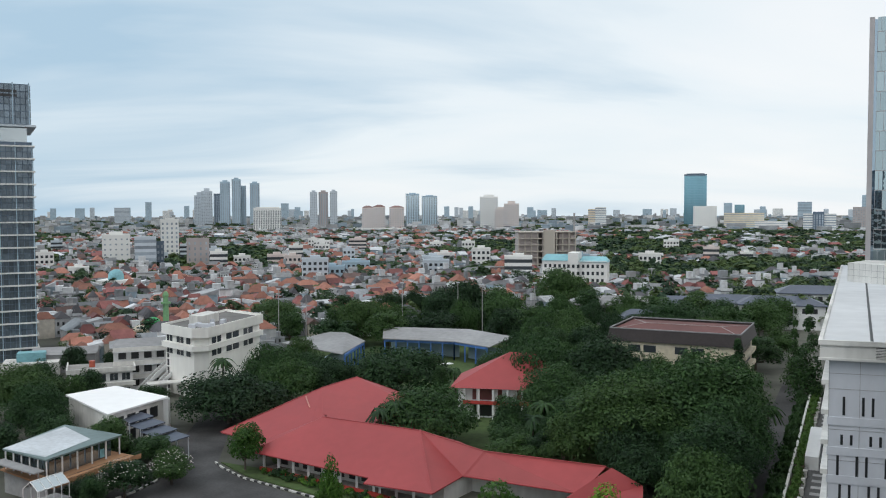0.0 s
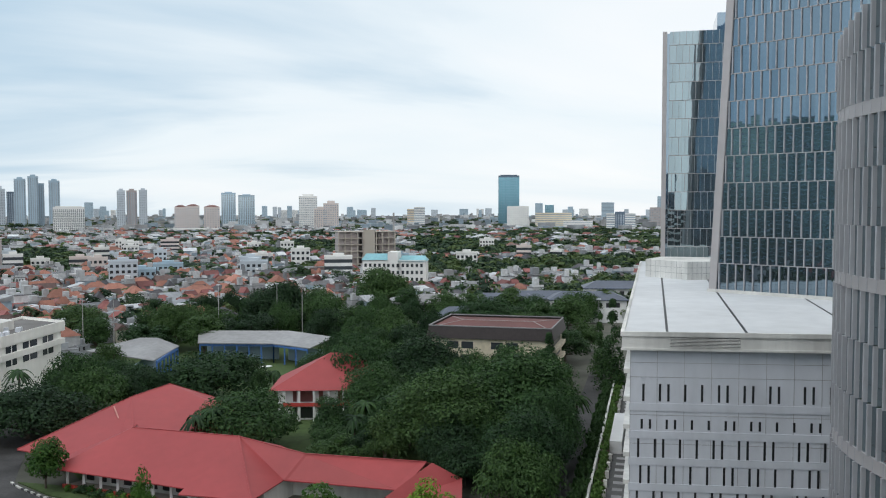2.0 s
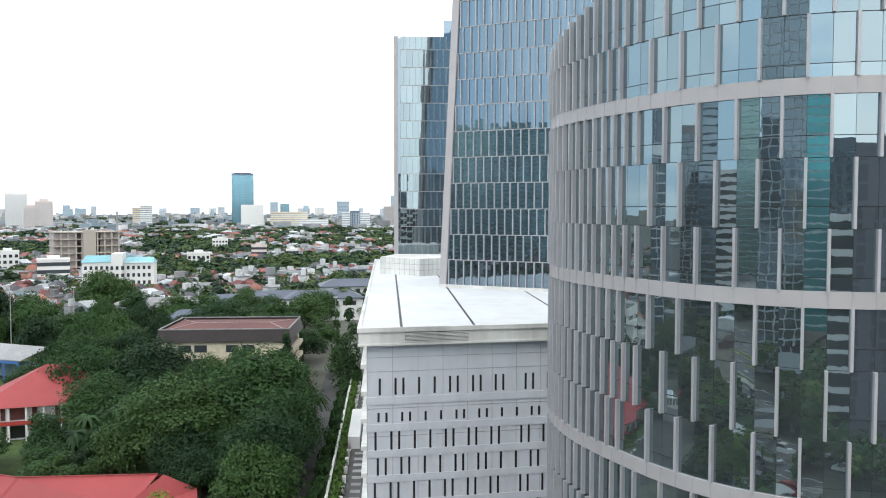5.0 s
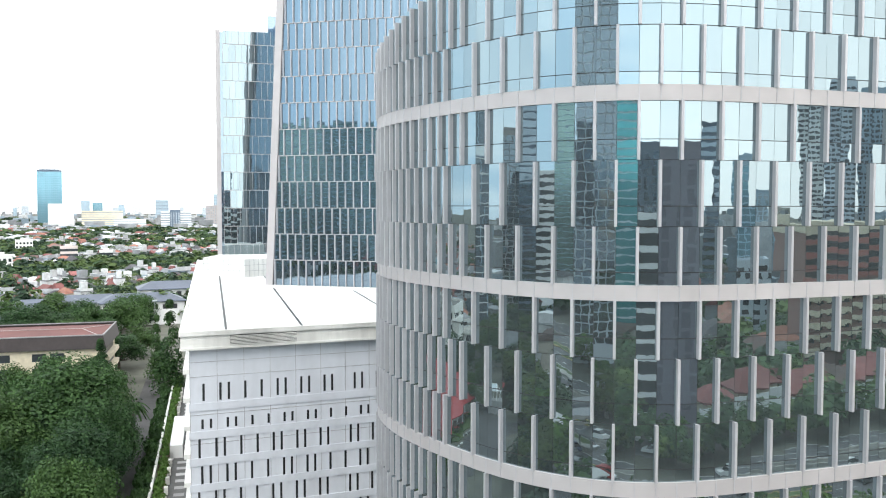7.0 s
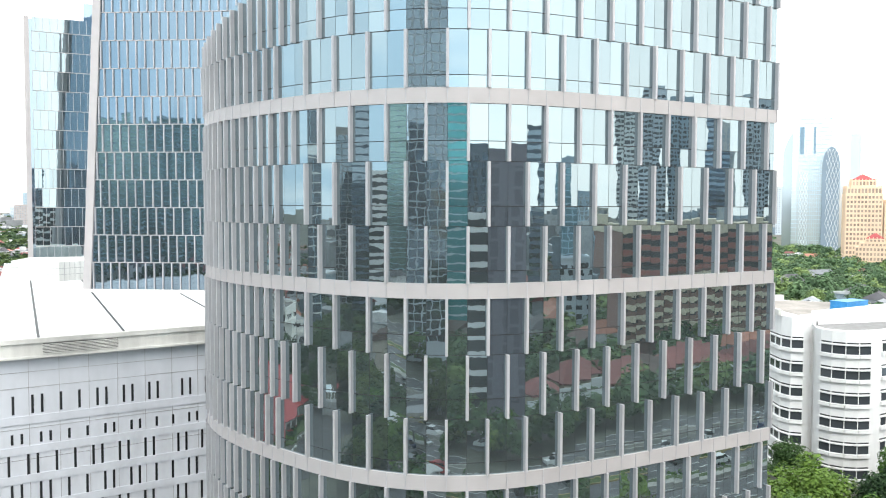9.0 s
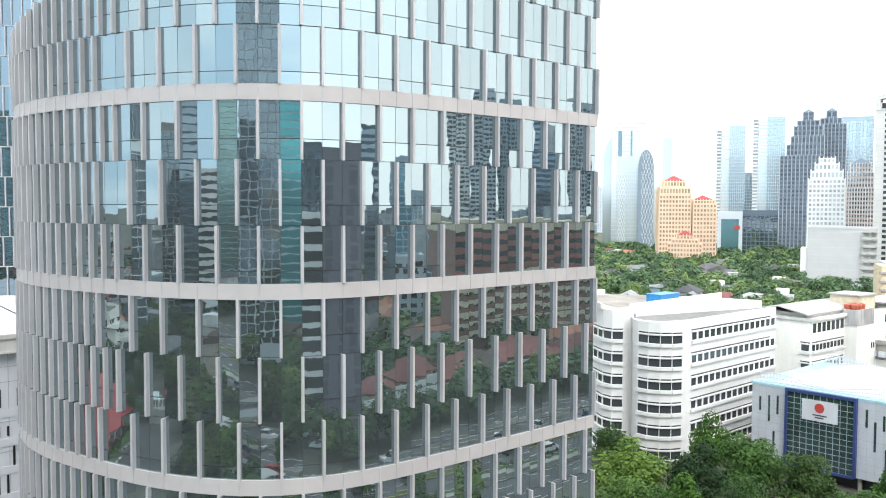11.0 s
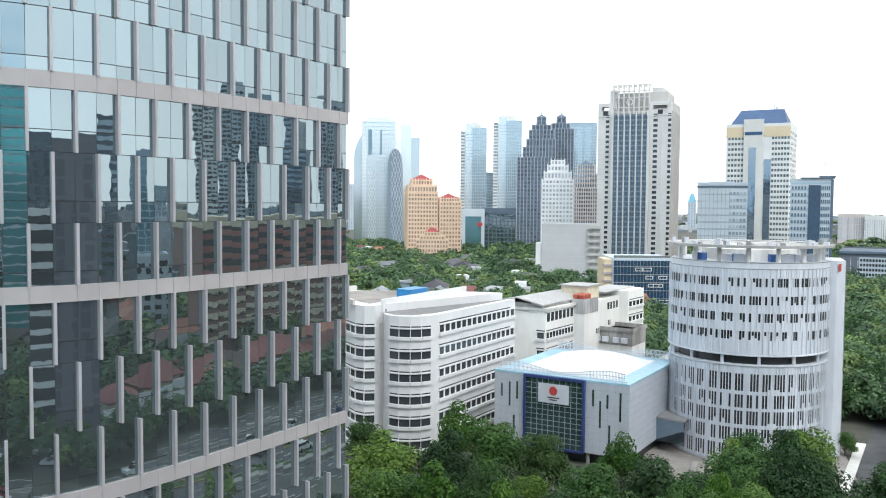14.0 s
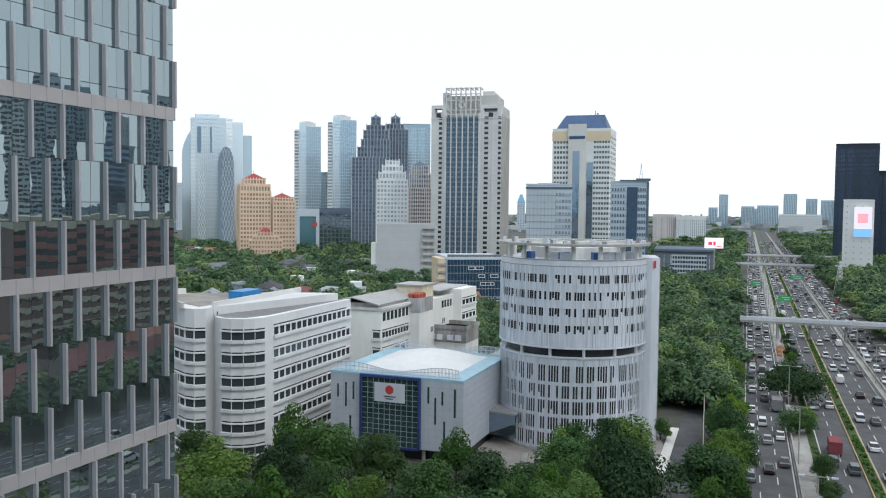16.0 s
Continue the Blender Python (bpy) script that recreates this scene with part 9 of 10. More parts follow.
PAINTS = [car_paint("white car paint", (0.7, 0.7, 0.7), 0), car_paint("silver car paint", (0.38, 0.39, 0.4), 0.5), car_paint("black car paint", (0.02, 0.02, 0.022)),
          car_paint("grey car paint", (0.13, 0.135, 0.14), 0.4), car_paint("red car paint", (0.4, 0.03, 0.03)), car_paint("dark blue car paint", (0.03, 0.05, 0.12))]
PAINT_WORDS = ["white", "silver", "black", "grey", "red", "dark blue"]
RUBBER = surface("tyre rubber", (0.02, 0.02, 0.02), 0.9)
LAMP_RED = surface("tail lamp", (0.5, 0.02, 0.02), 0.3)
GLASS_CAR = mirror_glass("car glass", (0.05, 0.055, 0.06), 0.08, 0.4, 0)


def profile(pts, half, inset):
    """A body swept across its width from a side outline, narrowed towards the top."""
    f = Form()
    n = len(pts)
    zs = [p[1] for p in pts]
    lo, hi = min(zs), max(zs)
    vs = []
    for s in (-1, 1):
        vs += [(s * (half - inset * (z - lo) / (hi - lo)), y, z) for y, z in pts]
    return f.add(vs, [tuple(range(n)), tuple(range(n, 2 * n))[::-1]] + [(i, n + i, n + (i + 1) % n, (i + 1) % n) for i in range(n)])


def car_meshes(kind):
    if kind == "sedan":
        body = [(-2.2, 0.3), (2.15, 0.3), (2.2, 0.65), (1.2, 0.88), (-1.6, 0.92), (-2.2, 0.85)]
        cabin = [(1.2, 0.86), (0.5, 1.38), (-0.9, 1.42), (-1.65, 0.9)]
        return body, cabin, 0.86, [1.35, -1.35], 0.31
    if kind == "mpv":
        body = [(-2.15, 0.35), (2.1, 0.35), (2.15, 0.85), (1.3, 1.02), (-2.1, 1.05), (-2.2, 0.8)]
        cabin = [(1.3, 1.0), (0.65, 1.62), (-1.9, 1.66), (-2.15, 1.02)]
        return body, cabin, 0.87, [1.35, -1.3], 0.34
    body = [(-2.4, 0.45), (2.3, 0.45), (2.35, 1.1), (1.9, 1.3), (-2.4, 1.9)]
    cabin = [(2.1, 1.2), (1.6, 1.85), (-2.35, 1.9), (-2.38, 1.3)]
    return body, cabin, 0.88, [1.5, -1.4], 0.36


CARS = []
for kind in ("sedan", "mpv", "van"):
    body, cabin, half, axles, r = car_meshes(kind)
    gl = profile(cabin, half - 0.06, 0.16)
    glass = gl.mesh("glazing", GLASS_CAR)
    rl = max(p[1] for p in cabin)
    top = [p for p in cabin if p[1] > rl - 0.12]
    y0, y1 = min(p[0] for p in top), max(p[0] for p in top)
    wf = Form()
    wf.add([(s, r * math.cos(k * 0.5236), r * math.sin(k * 0.5236)) for s in (-0.1, 0.1) for k in range(12)], [tuple(range(12)), tuple(range(12, 24))[::-1]] + [(k, 12 + k, 12 + (k + 1) % 12, (k + 1) % 12) for k in range(12)])
    wm = wf.mesh("wheel", RUBBER)
    for paint, word in zip(PAINTS, PAINT_WORDS):
        bm_ = profile(body, half, 0.05).mesh("body", paint)
        rm_ = Form().box(-half + 0.2, y0 + 0.05, rl - 0.02, half - 0.2, y1 - 0.05, rl + 0.05).mesh("roof_panel", paint)
        CARS.append((kind, word, bm_, rm_, glass, wm, half, axles, r, Form().box(-half + 0.05, body[0][0] - 0.03, 0.7, -half + 0.3, body[0][0] + 0.1, 0.85).mesh("tail_lamp", LAMP_RED)))
car_rnd = random.Random(12)


def car(s, w, back=False):
    c = CARS[car_rnd.choices(range(18), [8, 5, 2.6, 2.4, 1.0, 0.5, 9, 6, 2.6, 2.2, 0.6, 0.4, 2.5, 1, 0.3, 0.3, 0.3, 0.3])[0]]
    x, y = along(s, w)
    kind, word, body, roof, glass, wheel, half, axles, r, lamp = c
    t = thing("car", f"{word} {kind if kind != 'mpv' else 'people carrier'} in the highway traffic", "car", x, y, 0.06, -110 + (180 if back else 0) + car_rnd.gauss(0, 0.8), "cars on the highway")
    part("body", body, None, t)
    part("glazing", glass, None, t)
    part("roof_panel", roof, None, t)
    if not 90 < s < 260:
        return
    for a in axles:
        for sx in (-1, 1):
            part("wheel", wheel, None, t, at=(sx * (half - 0.06), a, r))
    if not back:
        part("tail_lamp", lamp, None, t)
        part("tail_lamp", lamp, None, t, at=(2 * half - 0.35, 0, 0))


for w, s0, s1, gap, back in ((1.6, 150, 430, 14, False), (4.3, 135, 470, 15, False), (7.0, 132, 430, 18, False), (15.1, 118, 560, 30, False), (18.2, 112, 560, 34, False),
                             (23.2, 120, 600, 26, False), (26.2, 115, 600, 27, False), (29.2, 130, 620, 23, False), (34.8, 170, 640, 14, True), (37.6, 180, 640, 15, True), (40.3, 190, 640, 15, True),
                             (2.0, -140, 80, 12, False), (5.0, -140, 80, 12, False), (7.2, -130, 60, 15, False), (15.5, -130, 80, 17, False), (18.4, -120, 60, 20, False), (25, -130, 90, 18, False), (29, -100, 90, 20, False), (36, -130, 90, 16, True), (39.5, -130, 90, 17, True)):
    s = s0
    while s < s1:
        car(s, w + car_rnd.gauss(0, 0.2), back)
        s += gap * car_rnd.uniform(0.65, 1.7)


queue = {k: (PAINTS[k], Form()) for k in (0, 1, 2, 3)}
shade_glass = Form()
for w, s0, gap, back in ((1.6, 430, 11, 0), (4.3, 470, 12, 0), (7.0, 430, 13, 0), (15.1, 560, 15, 0), (18.2, 560, 16, 0), (23.2, 600, 15, 0), (26.2, 600, 16, 0), (29.2, 620, 15, 0), (34.8, 640, 12, 1), (37.6, 640, 13, 1), (40.3, 640, 13, 1)):
    s = s0
    while s < 1250:
        f = queue[car_rnd.choices((0, 1, 2, 3), (8, 5, 2, 2))[0]][1]
        u, n = Vector((0.9397, -0.342)), Vector((-0.342, -0.9397))
        c = Vector(along(s, w + car_rnd.gauss(0, 0.2)))
        for form, a0, a1, hw, z0, z1 in ((f, -2.2, 2.2, 0.88, 0.35, 0.95), (shade_glass, -1.7, 1.1, 0.78, 0.95, 1.45), (f, -1.5, 0.7, 0.72, 1.45, 1.52)):
            form.prism([tuple(c + u * a + n * b) for a, b in ((a0, -hw), (a1, -hw), (a1, hw), (a0, hw))], z0, z1)
        s += gap * car_rnd.uniform(0.65, 1.7)
joined("distant_traffic", list(queue.values()) + [(GLASS_CAR, shade_glass)], "queues of cars far off on the highway", "traffic")


def lorry(s, w, color, word):
    x, y = along(s, w)
    t = thing("lorry", f"{word} box lorry on the highway", "lorry", x, y, 0.06, -110)
    part("cab", profile([(1.8, 0.5), (3.3, 0.5), (3.35, 1.4), (2.9, 2.2), (1.8, 2.25)], 1.0, 0.1), PAINTS[0], t)
    part("box", Form().box(-1.1, -3.2, 0.8, 1.1, 1.7, 2.9), color, t)
    for a in (2.4, -1.9):
        for sx in (-0.95, 0.95):
            part("wheel", CARS[12][5], None, t, at=(sx, a, 0.42))


lorry(172, 16.0, surface("maroon tarp", (0.2, 0.04, 0.05), 0.8), "maroon")
lorry(265, 2.2, surface("brown tarp", (0.2, 0.11, 0.09), 0.8), "brown")
lorry(205, 7.0, surface("grey tarp", (0.2, 0.2, 0.21), 0.8), "grey")
bus = thing("bus", "white city bus on the far carriageway", "bus", *along(196, 38.5), 0.06, 70)
part("body", Form().box(-1.25, -6, 0.5, 1.25, 6, 3.1), PAINTS[0], bus)
part("glazing", Form().box(-1.28, -5.7, 1.5, 1.28, 6.03, 2.6), GLASS_CAR, bus)
for a in (-4, 4):
    for sx in (-1.15, 1.15):
        part("wheel", CARS[12][5], None, bus, at=(sx, a, 0.45))


for s_, w0, w1 in ((395, 12, 19), (470, 1, 8), (520, 22, 30)):
    x, y = along(s_, 0)
    t = thing("road_sign", "green overhead road sign on a steel gantry", "road sign", x, y, 0, -20, "road signs")
    part("post", Form().tube(0, -w0, 0, 7.6, 0.2).tube(0, -w1, 0, 7.6, 0.2), GREY, t)
    part("beam", Form().box(-0.2, -w1, 7.2, 0.2, -w0, 7.6), GREY, t)
    part("panel", Form().box(-0.35, -w1 + 0.8, 5.6, -0.22, -w0 - 0.8, 8.2), GREEN_PAINT, t, "green sign panel with white bars")
    part("writing", Form().box(-0.38, -w1 + 1.6, 7.2, -0.35, -w0 - 2.2, 7.5).box(-0.38, -w1 + 1.6, 6.3, -0.35, -w0 - 3.0, 6.6), LINE, t)


# ---- footbridges, screens, masts ----
def footbridge(s, w0, w1, z, roofed, label):
    x, y = along(s, 0)
    t = thing("footbridge", label, "footbridge", x, y, 0, -20)
    # local x runs along the highway, local -y across it
    part("deck", Form().box(-1.6, -w1, z, 1.6, -w0, z + 0.8), CONCRETE, t)
    for k in (-1.6, 1.6):
        part("railing", Form().box(k - 0.06, -w1, z + 0.8, k + 0.06, -w0, z + 2.0), PALE_PANEL, t)
    part("rail_stripe", Form().box(-1.7, -w1, z + 1.9, -1.5, -w0, z + 2.05), OFFWHITE, t)
    for w in (w0 + 1, 10.4, 20.8, 32, w1 - 1):
        part("pier", Form().tube(0, -w, 0, z, 0.5), CONCRETE, t)
    if roofed:
        part("roof", Form().box(-1.9, -w1, z + 3.2, 1.9, -w0, z + 3.4), GREY_ROOF, t)


footbridge(318, -2, 58, 5.6, False, "grey concrete footbridge across the highway")
footbridge(-60, -4, 50, 5.6, True, "roofed grey footbridge across the highway")
footbridge(640, -10, 70, 5.6, False, "distant grey bridge across the highway")
footbridge(760, -16, 80, 5.8, False, "distant grey bridge across the highway")
solid("soil_heap", Form().dome(0, 0, 0, 1.6, 1.6, 12, 4).dome(4, 0.5, 0, 1.4, 1.2, 12, 4).dome(8, -0.3, 0, 1.5, 1.5, 12, 4).dome(-4, 0.3, 0, 1.3, 1.0, 12, 4), surface("red-brown soil", (0.3, 0.13, 0.06), 0.95), "red-brown soil heaps at a roadside dig", "soil heap", at=(*along(285, 10.4), 0.2), turn=-20)
x, y = polar(107.95, 560)
bb = thing("billboard", "lit white and red roadside billboard", "billboard", x, y, 0, -107.95)
part("screen", Form().box(-5.6, 0, 20.5, 5.6, 0.4, 27), glowing("billboard face", (0.9, 0.86, 0.86), 0.75), bb)
part("red_shape", Form().box(-3.4, -0.06, 22.4, -1.0, 0, 24.6).box(-0.4, -0.06, 22.2, 1.0, 0, 24.8).box(1.4, -0.06, 21.2, 4.6, 0, 21.8), glowing("billboard red", (0.75, 0.05, 0.12), 0.6), bb, "red shapes")
part("post", Form().tube(0, 0.8, 0, 20.5, 0.7), GREY, bb)
block(116.21, 600, 17.6, 51, "white slab building with a large advertising screen", OFFWHITE, fw=0.12, fh=0.2, deep=20, crown=1)
x, y = polar(116.45, 599)
scr = thing("screen", "large lit advertising screen in white, pink and blue", "screen", x, y, 0, -116.45)
part("panel", Form().box(-5, -0.3, 28.5, 5, 0.3, 47), glowing("screen face", (0.74, 0.68, 0.76), 0.7), scr)
part("blue_field", Form().box(-5, -0.36, 28.5, 5, -0.3, 33.5), glowing("screen blue", (0.2, 0.45, 0.75), 0.7), scr)
part("red_field", Form().box(-3, -0.36, 37, 3, -0.3, 43), glowing("screen red", (0.8, 0.35, 0.4), 0.7), scr)
for az, d, h in ((115.3, 520, 17),):
    x, y = polar(az, d)
    m = thing("lattice_mast", "red and white lattice mast among the trees", "mast", x, y, 0, 20, "lattice masts")
    f = Form()
    for k in range(8):
        z0, z1 = h * k / 8, h * (k + 1) / 8
        r0, r1 = 2.0 * (1 - k / 9), 2.0 * (1 - (k + 1) / 9)
        c0, c1 = [(-r0, -r0), (r0, -r0), (r0, r0), (-r0, r0)], [(-r1, -r1), (r1, -r1), (r1, r1), (-r1, r1)]
        for i in range(4):
            f.beam((*c0[i], z0), (*c1[i], z1), 0.22).beam((*c0[i], z0), (*c1[(i + 1) % 4], z1), 0.14).beam((*c1[i], z1), (*c1[(i + 1) % 4], z1), 0.14)
    part("frame", f, OFFWHITE, m)
    part("arm", Form().box(-3.5, -0.2, h * 0.82, 3.5, 0.2, h * 0.85).box(-2.6, -0.2, h * 0.95, 2.6, 0.2, h * 0.97), OFFWHITE, m)
for s in range(120, 560, 42):
    for w, side in ((9.4, 1), (32.1, 1)):
        x, y = along(s, w)
        l = thing("street_lamp", "tall grey street lamp beside the highway", "street lamp", x, y, 0.2, -20, "street lamps")
        part("pole", Form().tube(0, 0, 0, 10, 0.12, 0.07, 8), GREY, l)
        part("arm", Form().beam((0, -1.8, 10.2), (0, 1.8, 10.2), 0.1), GREY, l)
        part("lamp_head", Form().box(-0.15, -2.4, 10.1, 0.15, -1.6, 10.3), PALE_PANEL, l)
        part("lamp_head", Form().box(-0.15, 1.6, 10.1, 0.15, 2.4, 10.3), PALE_PANEL, l)
x, y = along(158, -6.6)
fp = thing("flagpole", "slim white flagpole with a hanging red and white flag", "flagpole", x, y, 0, -20)
part("pole", Form().tube(0, 0, 0, 12, 0.08, 0.05, 8), OFFWHITE, fp)
part("finial", Form().dome(0, 0, 12, 0.12, 0.15, 8, 3), ORANGE_LINE, fp)
for k, (mat, z) in enumerate(((RED, 10.4), (OFFWHITE, 9.2))):
    f = Form()
    for j in range(5):
        f.add([(0.05 + 0.14 * j, 0.06 * (-1) ** j, z - 0.25 * j * 0.5), (0.05 + 0.14 * (j + 1), -0.06 * (-1) ** j, z - 0.25 * (j + 1) * 0.5),
               (0.05 + 0.14 * (j + 1), -0.06 * (-1) ** j, z + 1.2 - 0.25 * (j + 1) * 0.5), (0.05 + 0.14 * j, 0.06 * (-1) ** j, z + 1.2 - 0.25 * j * 0.5)], [(0, 1, 2, 3)])
    part("flag_cloth", f, mat, fp, "red upper half" if k == 0 else "white lower half")
for x, y in ((5, 292), (13, 285), (-14, 292), (-52, 270), (-43, 268), (91, 222), (31, 290)):
    l = thing("flood_light", "slim grey light pole behind the canopies", "light pole", x, y, 0, 0, "light poles")
    part("pole", Form().tube(0, 0, 0, 20, 0.16, 0.1, 8), GREY, l)
    part("lamp_head", Form().box(-0.6, -0.15, 19.6, 0.6, 0.15, 20), PALE_PANEL, l)

# ---- the other side of the highway, mirrored in the glass ----
GLASS_AQUA = mirror_glass("aqua glazing", (0.1, 0.5, 0.55), rough=0.1, metal=0.6, wave=0.0, by_island=0.1)
BRICK = tone("brown-pink brick", (0.25, 0.15, 0.13))
BRICK_RED = tone("brick-red balcony rim", (0.33, 0.12, 0.1))


def facing(x, y, azimuth, w, h, text, wall, glass, style, **k):
    """A tower across the highway whose front looks back along the given direction."""
    az = math.degrees(math.atan2(x, y))
    return block(az, math.hypot(x, y), w, h, text, wall, glass, turn=az - azimuth, style=style, **k)


facing(-205, 292, 315, 40, 91, "dark glass tower with pale floor lines beyond the highway", PALE, GLASS_DEEP, "ribbon", fh=0.8, floor=3, deep=30)
facing(-220, 189, 300, 36, 76, "dark glass office block with a pale grid", GREY, GLASS_DEEP, "grid", fw=0.88, fh=0.85, floor=2.6, bay=2.6, deep=26)
facing(-220, 138, 291, 34, 88, "deep blue glass office tower beyond the highway", NAVY, GLASS_DARK, "ribbon", fh=0.75, floor=3, deep=24, crown=3)
facing(-282, 101, 281, 46, 61, "white striped office block beyond the highway", BRIGHT, WINDOW, "ribbon", fh=0.5, floor=3.4, deep=20)
facing(-378, 31, 269, 84, 102, "broad green glass office tower beyond the highway", BLUEGREY, mirror_glass("green coated glass", (0.3, 0.47, 0.455), rough=0.12, metal=0.75, wave=0.0, by_island=0.1), "ribbon", fh=0.85, floor=3, deep=40)
facing(-134, -33, 249, 62, 176, "very tall dark glass tower with a pale grid", PALE, GLASS_DARK, "grid", fw=0.86, fh=0.86, bay=2.4, floor=2.9, deep=44)
facing(-125, -122, 227, 56, 84, "aqua glass tower with white floor edges", PALE, GLASS_AQUA, "ribbon", fh=0.8, floor=2.8, deep=30)
facing(-29, -80, 213, 29, 43, "dark glass block with broad white floor bands", BRIGHT, WINDOW, "ribbon", fh=0.68, floor=3.6, deep=18)
facing(-141, -264, 212, 56, 70, "dark blue office tower across the highway", NAVY, GLASS_DARK, "ribs", deep=30)
facing(14, -89, 195, 46, 57, "plain purple-grey office tower across the highway", tone("purple-grey cladding", (0.2, 0.185, 0.225)), tone("purple-grey window strips", (0.13, 0.125, 0.155)), "ribs", fw=0.4, deep=24)
facing(66, -290, 177, 26, 78, "slim navy office tower across the highway", NAVY, GLASS_DARK, "ribbon", deep=20)
facing(120, -385, 170, 22, 69, "blue-grey glass tower across the highway", BLUEGREY, GLASS_TEAL, "ribs", fw=0.85, deep=18)
facing(199, -605, 167, 18, 57, "hazy blue tower far across the highway", BLUEGREY, GLASS_CITY, "ribs", deep=16)
facing(222, -600, 165, 17, 54, "hazy blue tower far across the highway", BLUEGREY, GLASS_CITY, "ribs", deep=16)
facing(238, -502, 161, 25, 115, "white apartment tower with deep dark balconies", OFFWHITE, WINDOW, "grid", fw=0.82, fh=0.5, deep=20, floor=3.4, bay=3)
facing(270, -492, 158, 32, 129, "tall pale apartment tower with dark balconies", PALE, WINDOW, "grid", fw=0.82, fh=0.5, deep=22, floor=3.4, bay=3, crown=5)
facing(304, -501, 155, 17, 126, "grey apartment tower with dark windows", BLUEGREY, WINDOW, "grid", fw=0.6, fh=0.6, deep=16, floor=3.4, bay=2.6)
facing(310, -459, 153.4, 12, 106, "dark blue glass apartment tower", NAVY, GLASS_DARK, "ribbon", deep=14)
facing(344, -508, 152, 13, 107, "pale ribbed tower across the highway", OFFWHITE, PALE, "ribs", deep=14)
facing(347, -464, 150, 14, 119, "grey apartment tower with dark windows", PALE, WINDOW, "grid", fw=0.65, fh=0.6, deep=16, floor=3.4, bay=2.6)
facing(104, -215, 170, 22, 26, "pale grey office block behind the halls", PALE, WINDOW, "grid", deep=16)
facing(66, -232, 178, 16, 30, "teal glass low office block", GLASS_TEAL, GLASS_DEEP, "ribbon", deep=16)

x, y = along(206, 112)
t = thing("arcade_block", "brown brick office block with cream arched balconies", "office block", x, y, 0, -20)
part("wall", Form().box(-46, -10, 0, 46, 10, 38), BRICK, t)
part("top_storey", Form().box(-46.3, -10, 38, 46.3, 10.6, 41), CREAM, t, "cream top storey")
for k in range(4):
    z = 25.2 + k * 3.4
    part("balcony_band", Form().box(-46.4, 9.9, z, 46.4, 11.6, z + 1.3), BRICK_RED, t, "brick-red balcony rim")
    part("glazing", Form().box(-45.5, 9.9, z + 1.5, 45.5, 10.1, z + 3.1), WINDOW, t)
f = Form()
for k in range(6):
    z = 4.4 + k * 3.5
    for i in range(23):
        a = -46 + i * 4
        f.box(a, 9.95, z + 1.5, a + 4, 11.4, z + 2.4)
        for j in range(6):
            u0, u1 = (j / 6 * 2 - 1), ((j + 1) / 6 * 2 - 1)
            drop = 0.75 * max(abs(u0), abs(u1)) ** 2.4
            f.box(a + 4 * j / 6, 11.0, z + 1.5 - drop, a + 4 * (j + 1) / 6, 11.4, z + 1.5)
part("arched_balcony", f, CREAM, t, "cream arched balconies", kind="stuff")
f = Form()
for k in range(6):
    for i in range(23):
        f.box(-45.4 + i * 4, 9.9, 4.6 + k * 3.5, -43.0 + i * 4, 10.15, 6.2 + k * 3.5)
part("dark_opening", f, DARK, t, kind="stuff")
for s, w, a, b in ((88, 72, 9, 6), (112, 73, 10, 6), (137, 70, 11, 6), (163, 68, 10, 6), (186, 65, 9, 6), (208, 62, 10, 6)):
    x, y = along(s, w)
    t = thing("low_hall", "low cream hall with a terracotta hip roof", "hall", x, y, 0, -20, "tiled halls")
    part("wall", Form().box(-a, -b, 0, a, b, 6), CREAM, t)
    part("roof", Form().hip(-a - 1, -b - 1, a + 1, b + 1, 6, 9.8, 0.5, 0.3), R_RED, t)
    part("parapet", Form().box(-a - 2, b + 1.2, 0, a + 2, b + 1.6, 5.2), BRIGHT, t, "white front parapet")
back_lots = {}
for k in range(420):
    az, d = park_rnd.uniform(128, 322), park_rnd.uniform(150, 900)
    x, y = polar(az, d)
    h = HOUSES[park_rnd.randrange(14)]
    m = Matrix.Translation((x, y, 0)) @ Matrix.Rotation(park_rnd.uniform(0, 6.28), 4, "Z") @ Matrix.Diagonal((1.5, 1.5, 1.4, 1))
    if -4 < -x * 0.342 - y * 0.9397 < 60:
        continue
    for mat, f in ((h["wm"], h["wall"]), (h["rm"], h["top"])):
        back_lots.setdefault(mat.name, (mat, Form()))[1].add([tuple(m @ Vector(v)) for v in f.v], f.f)
joined("houses_beyond", list(back_lots.values()), "scattered low houses beyond the highway", "houses")
solid("forecourt", Form().prism([(0, -4), (62, -24), (66, 14), (45, 26), (36, 40), (30, 70), (5, 60), (-20, 10)], -0.2, 0.03), ASPHALT, "asphalt forecourt before the glass tower", "forecourt", kind="structure")
solid("road", Form().prism([along(-95, -1), along(-86, -6), along(-118, -34), along(-190, -62), along(-194, -54), along(-124, -26), along(-104, -1)], -0.2, 0.045), ASPHALT, "asphalt side street curving off the highway", "road", kind="structure")
for s, w in ((-112, -22), (-122, -29), (-136, -36), (-150, -42), (-166, -48), (-102, -12)):
    car(s, w, True)
kiosk = thing("kiosk", "pale flat-roofed canopy over the busway strip", "canopy", *along(-44, 10.4), 0.2, -20)
part("roof", Form().box(-8, -2.4, 3.6, 8, 2.4, 3.95), PALE_PANEL, kiosk)
for a in (-7, 0, 7):
    for b in (-1.3, 1.3):
        part("post", Form().tube(a, b, 0, 3.6, 0.14), GREY, kiosk)
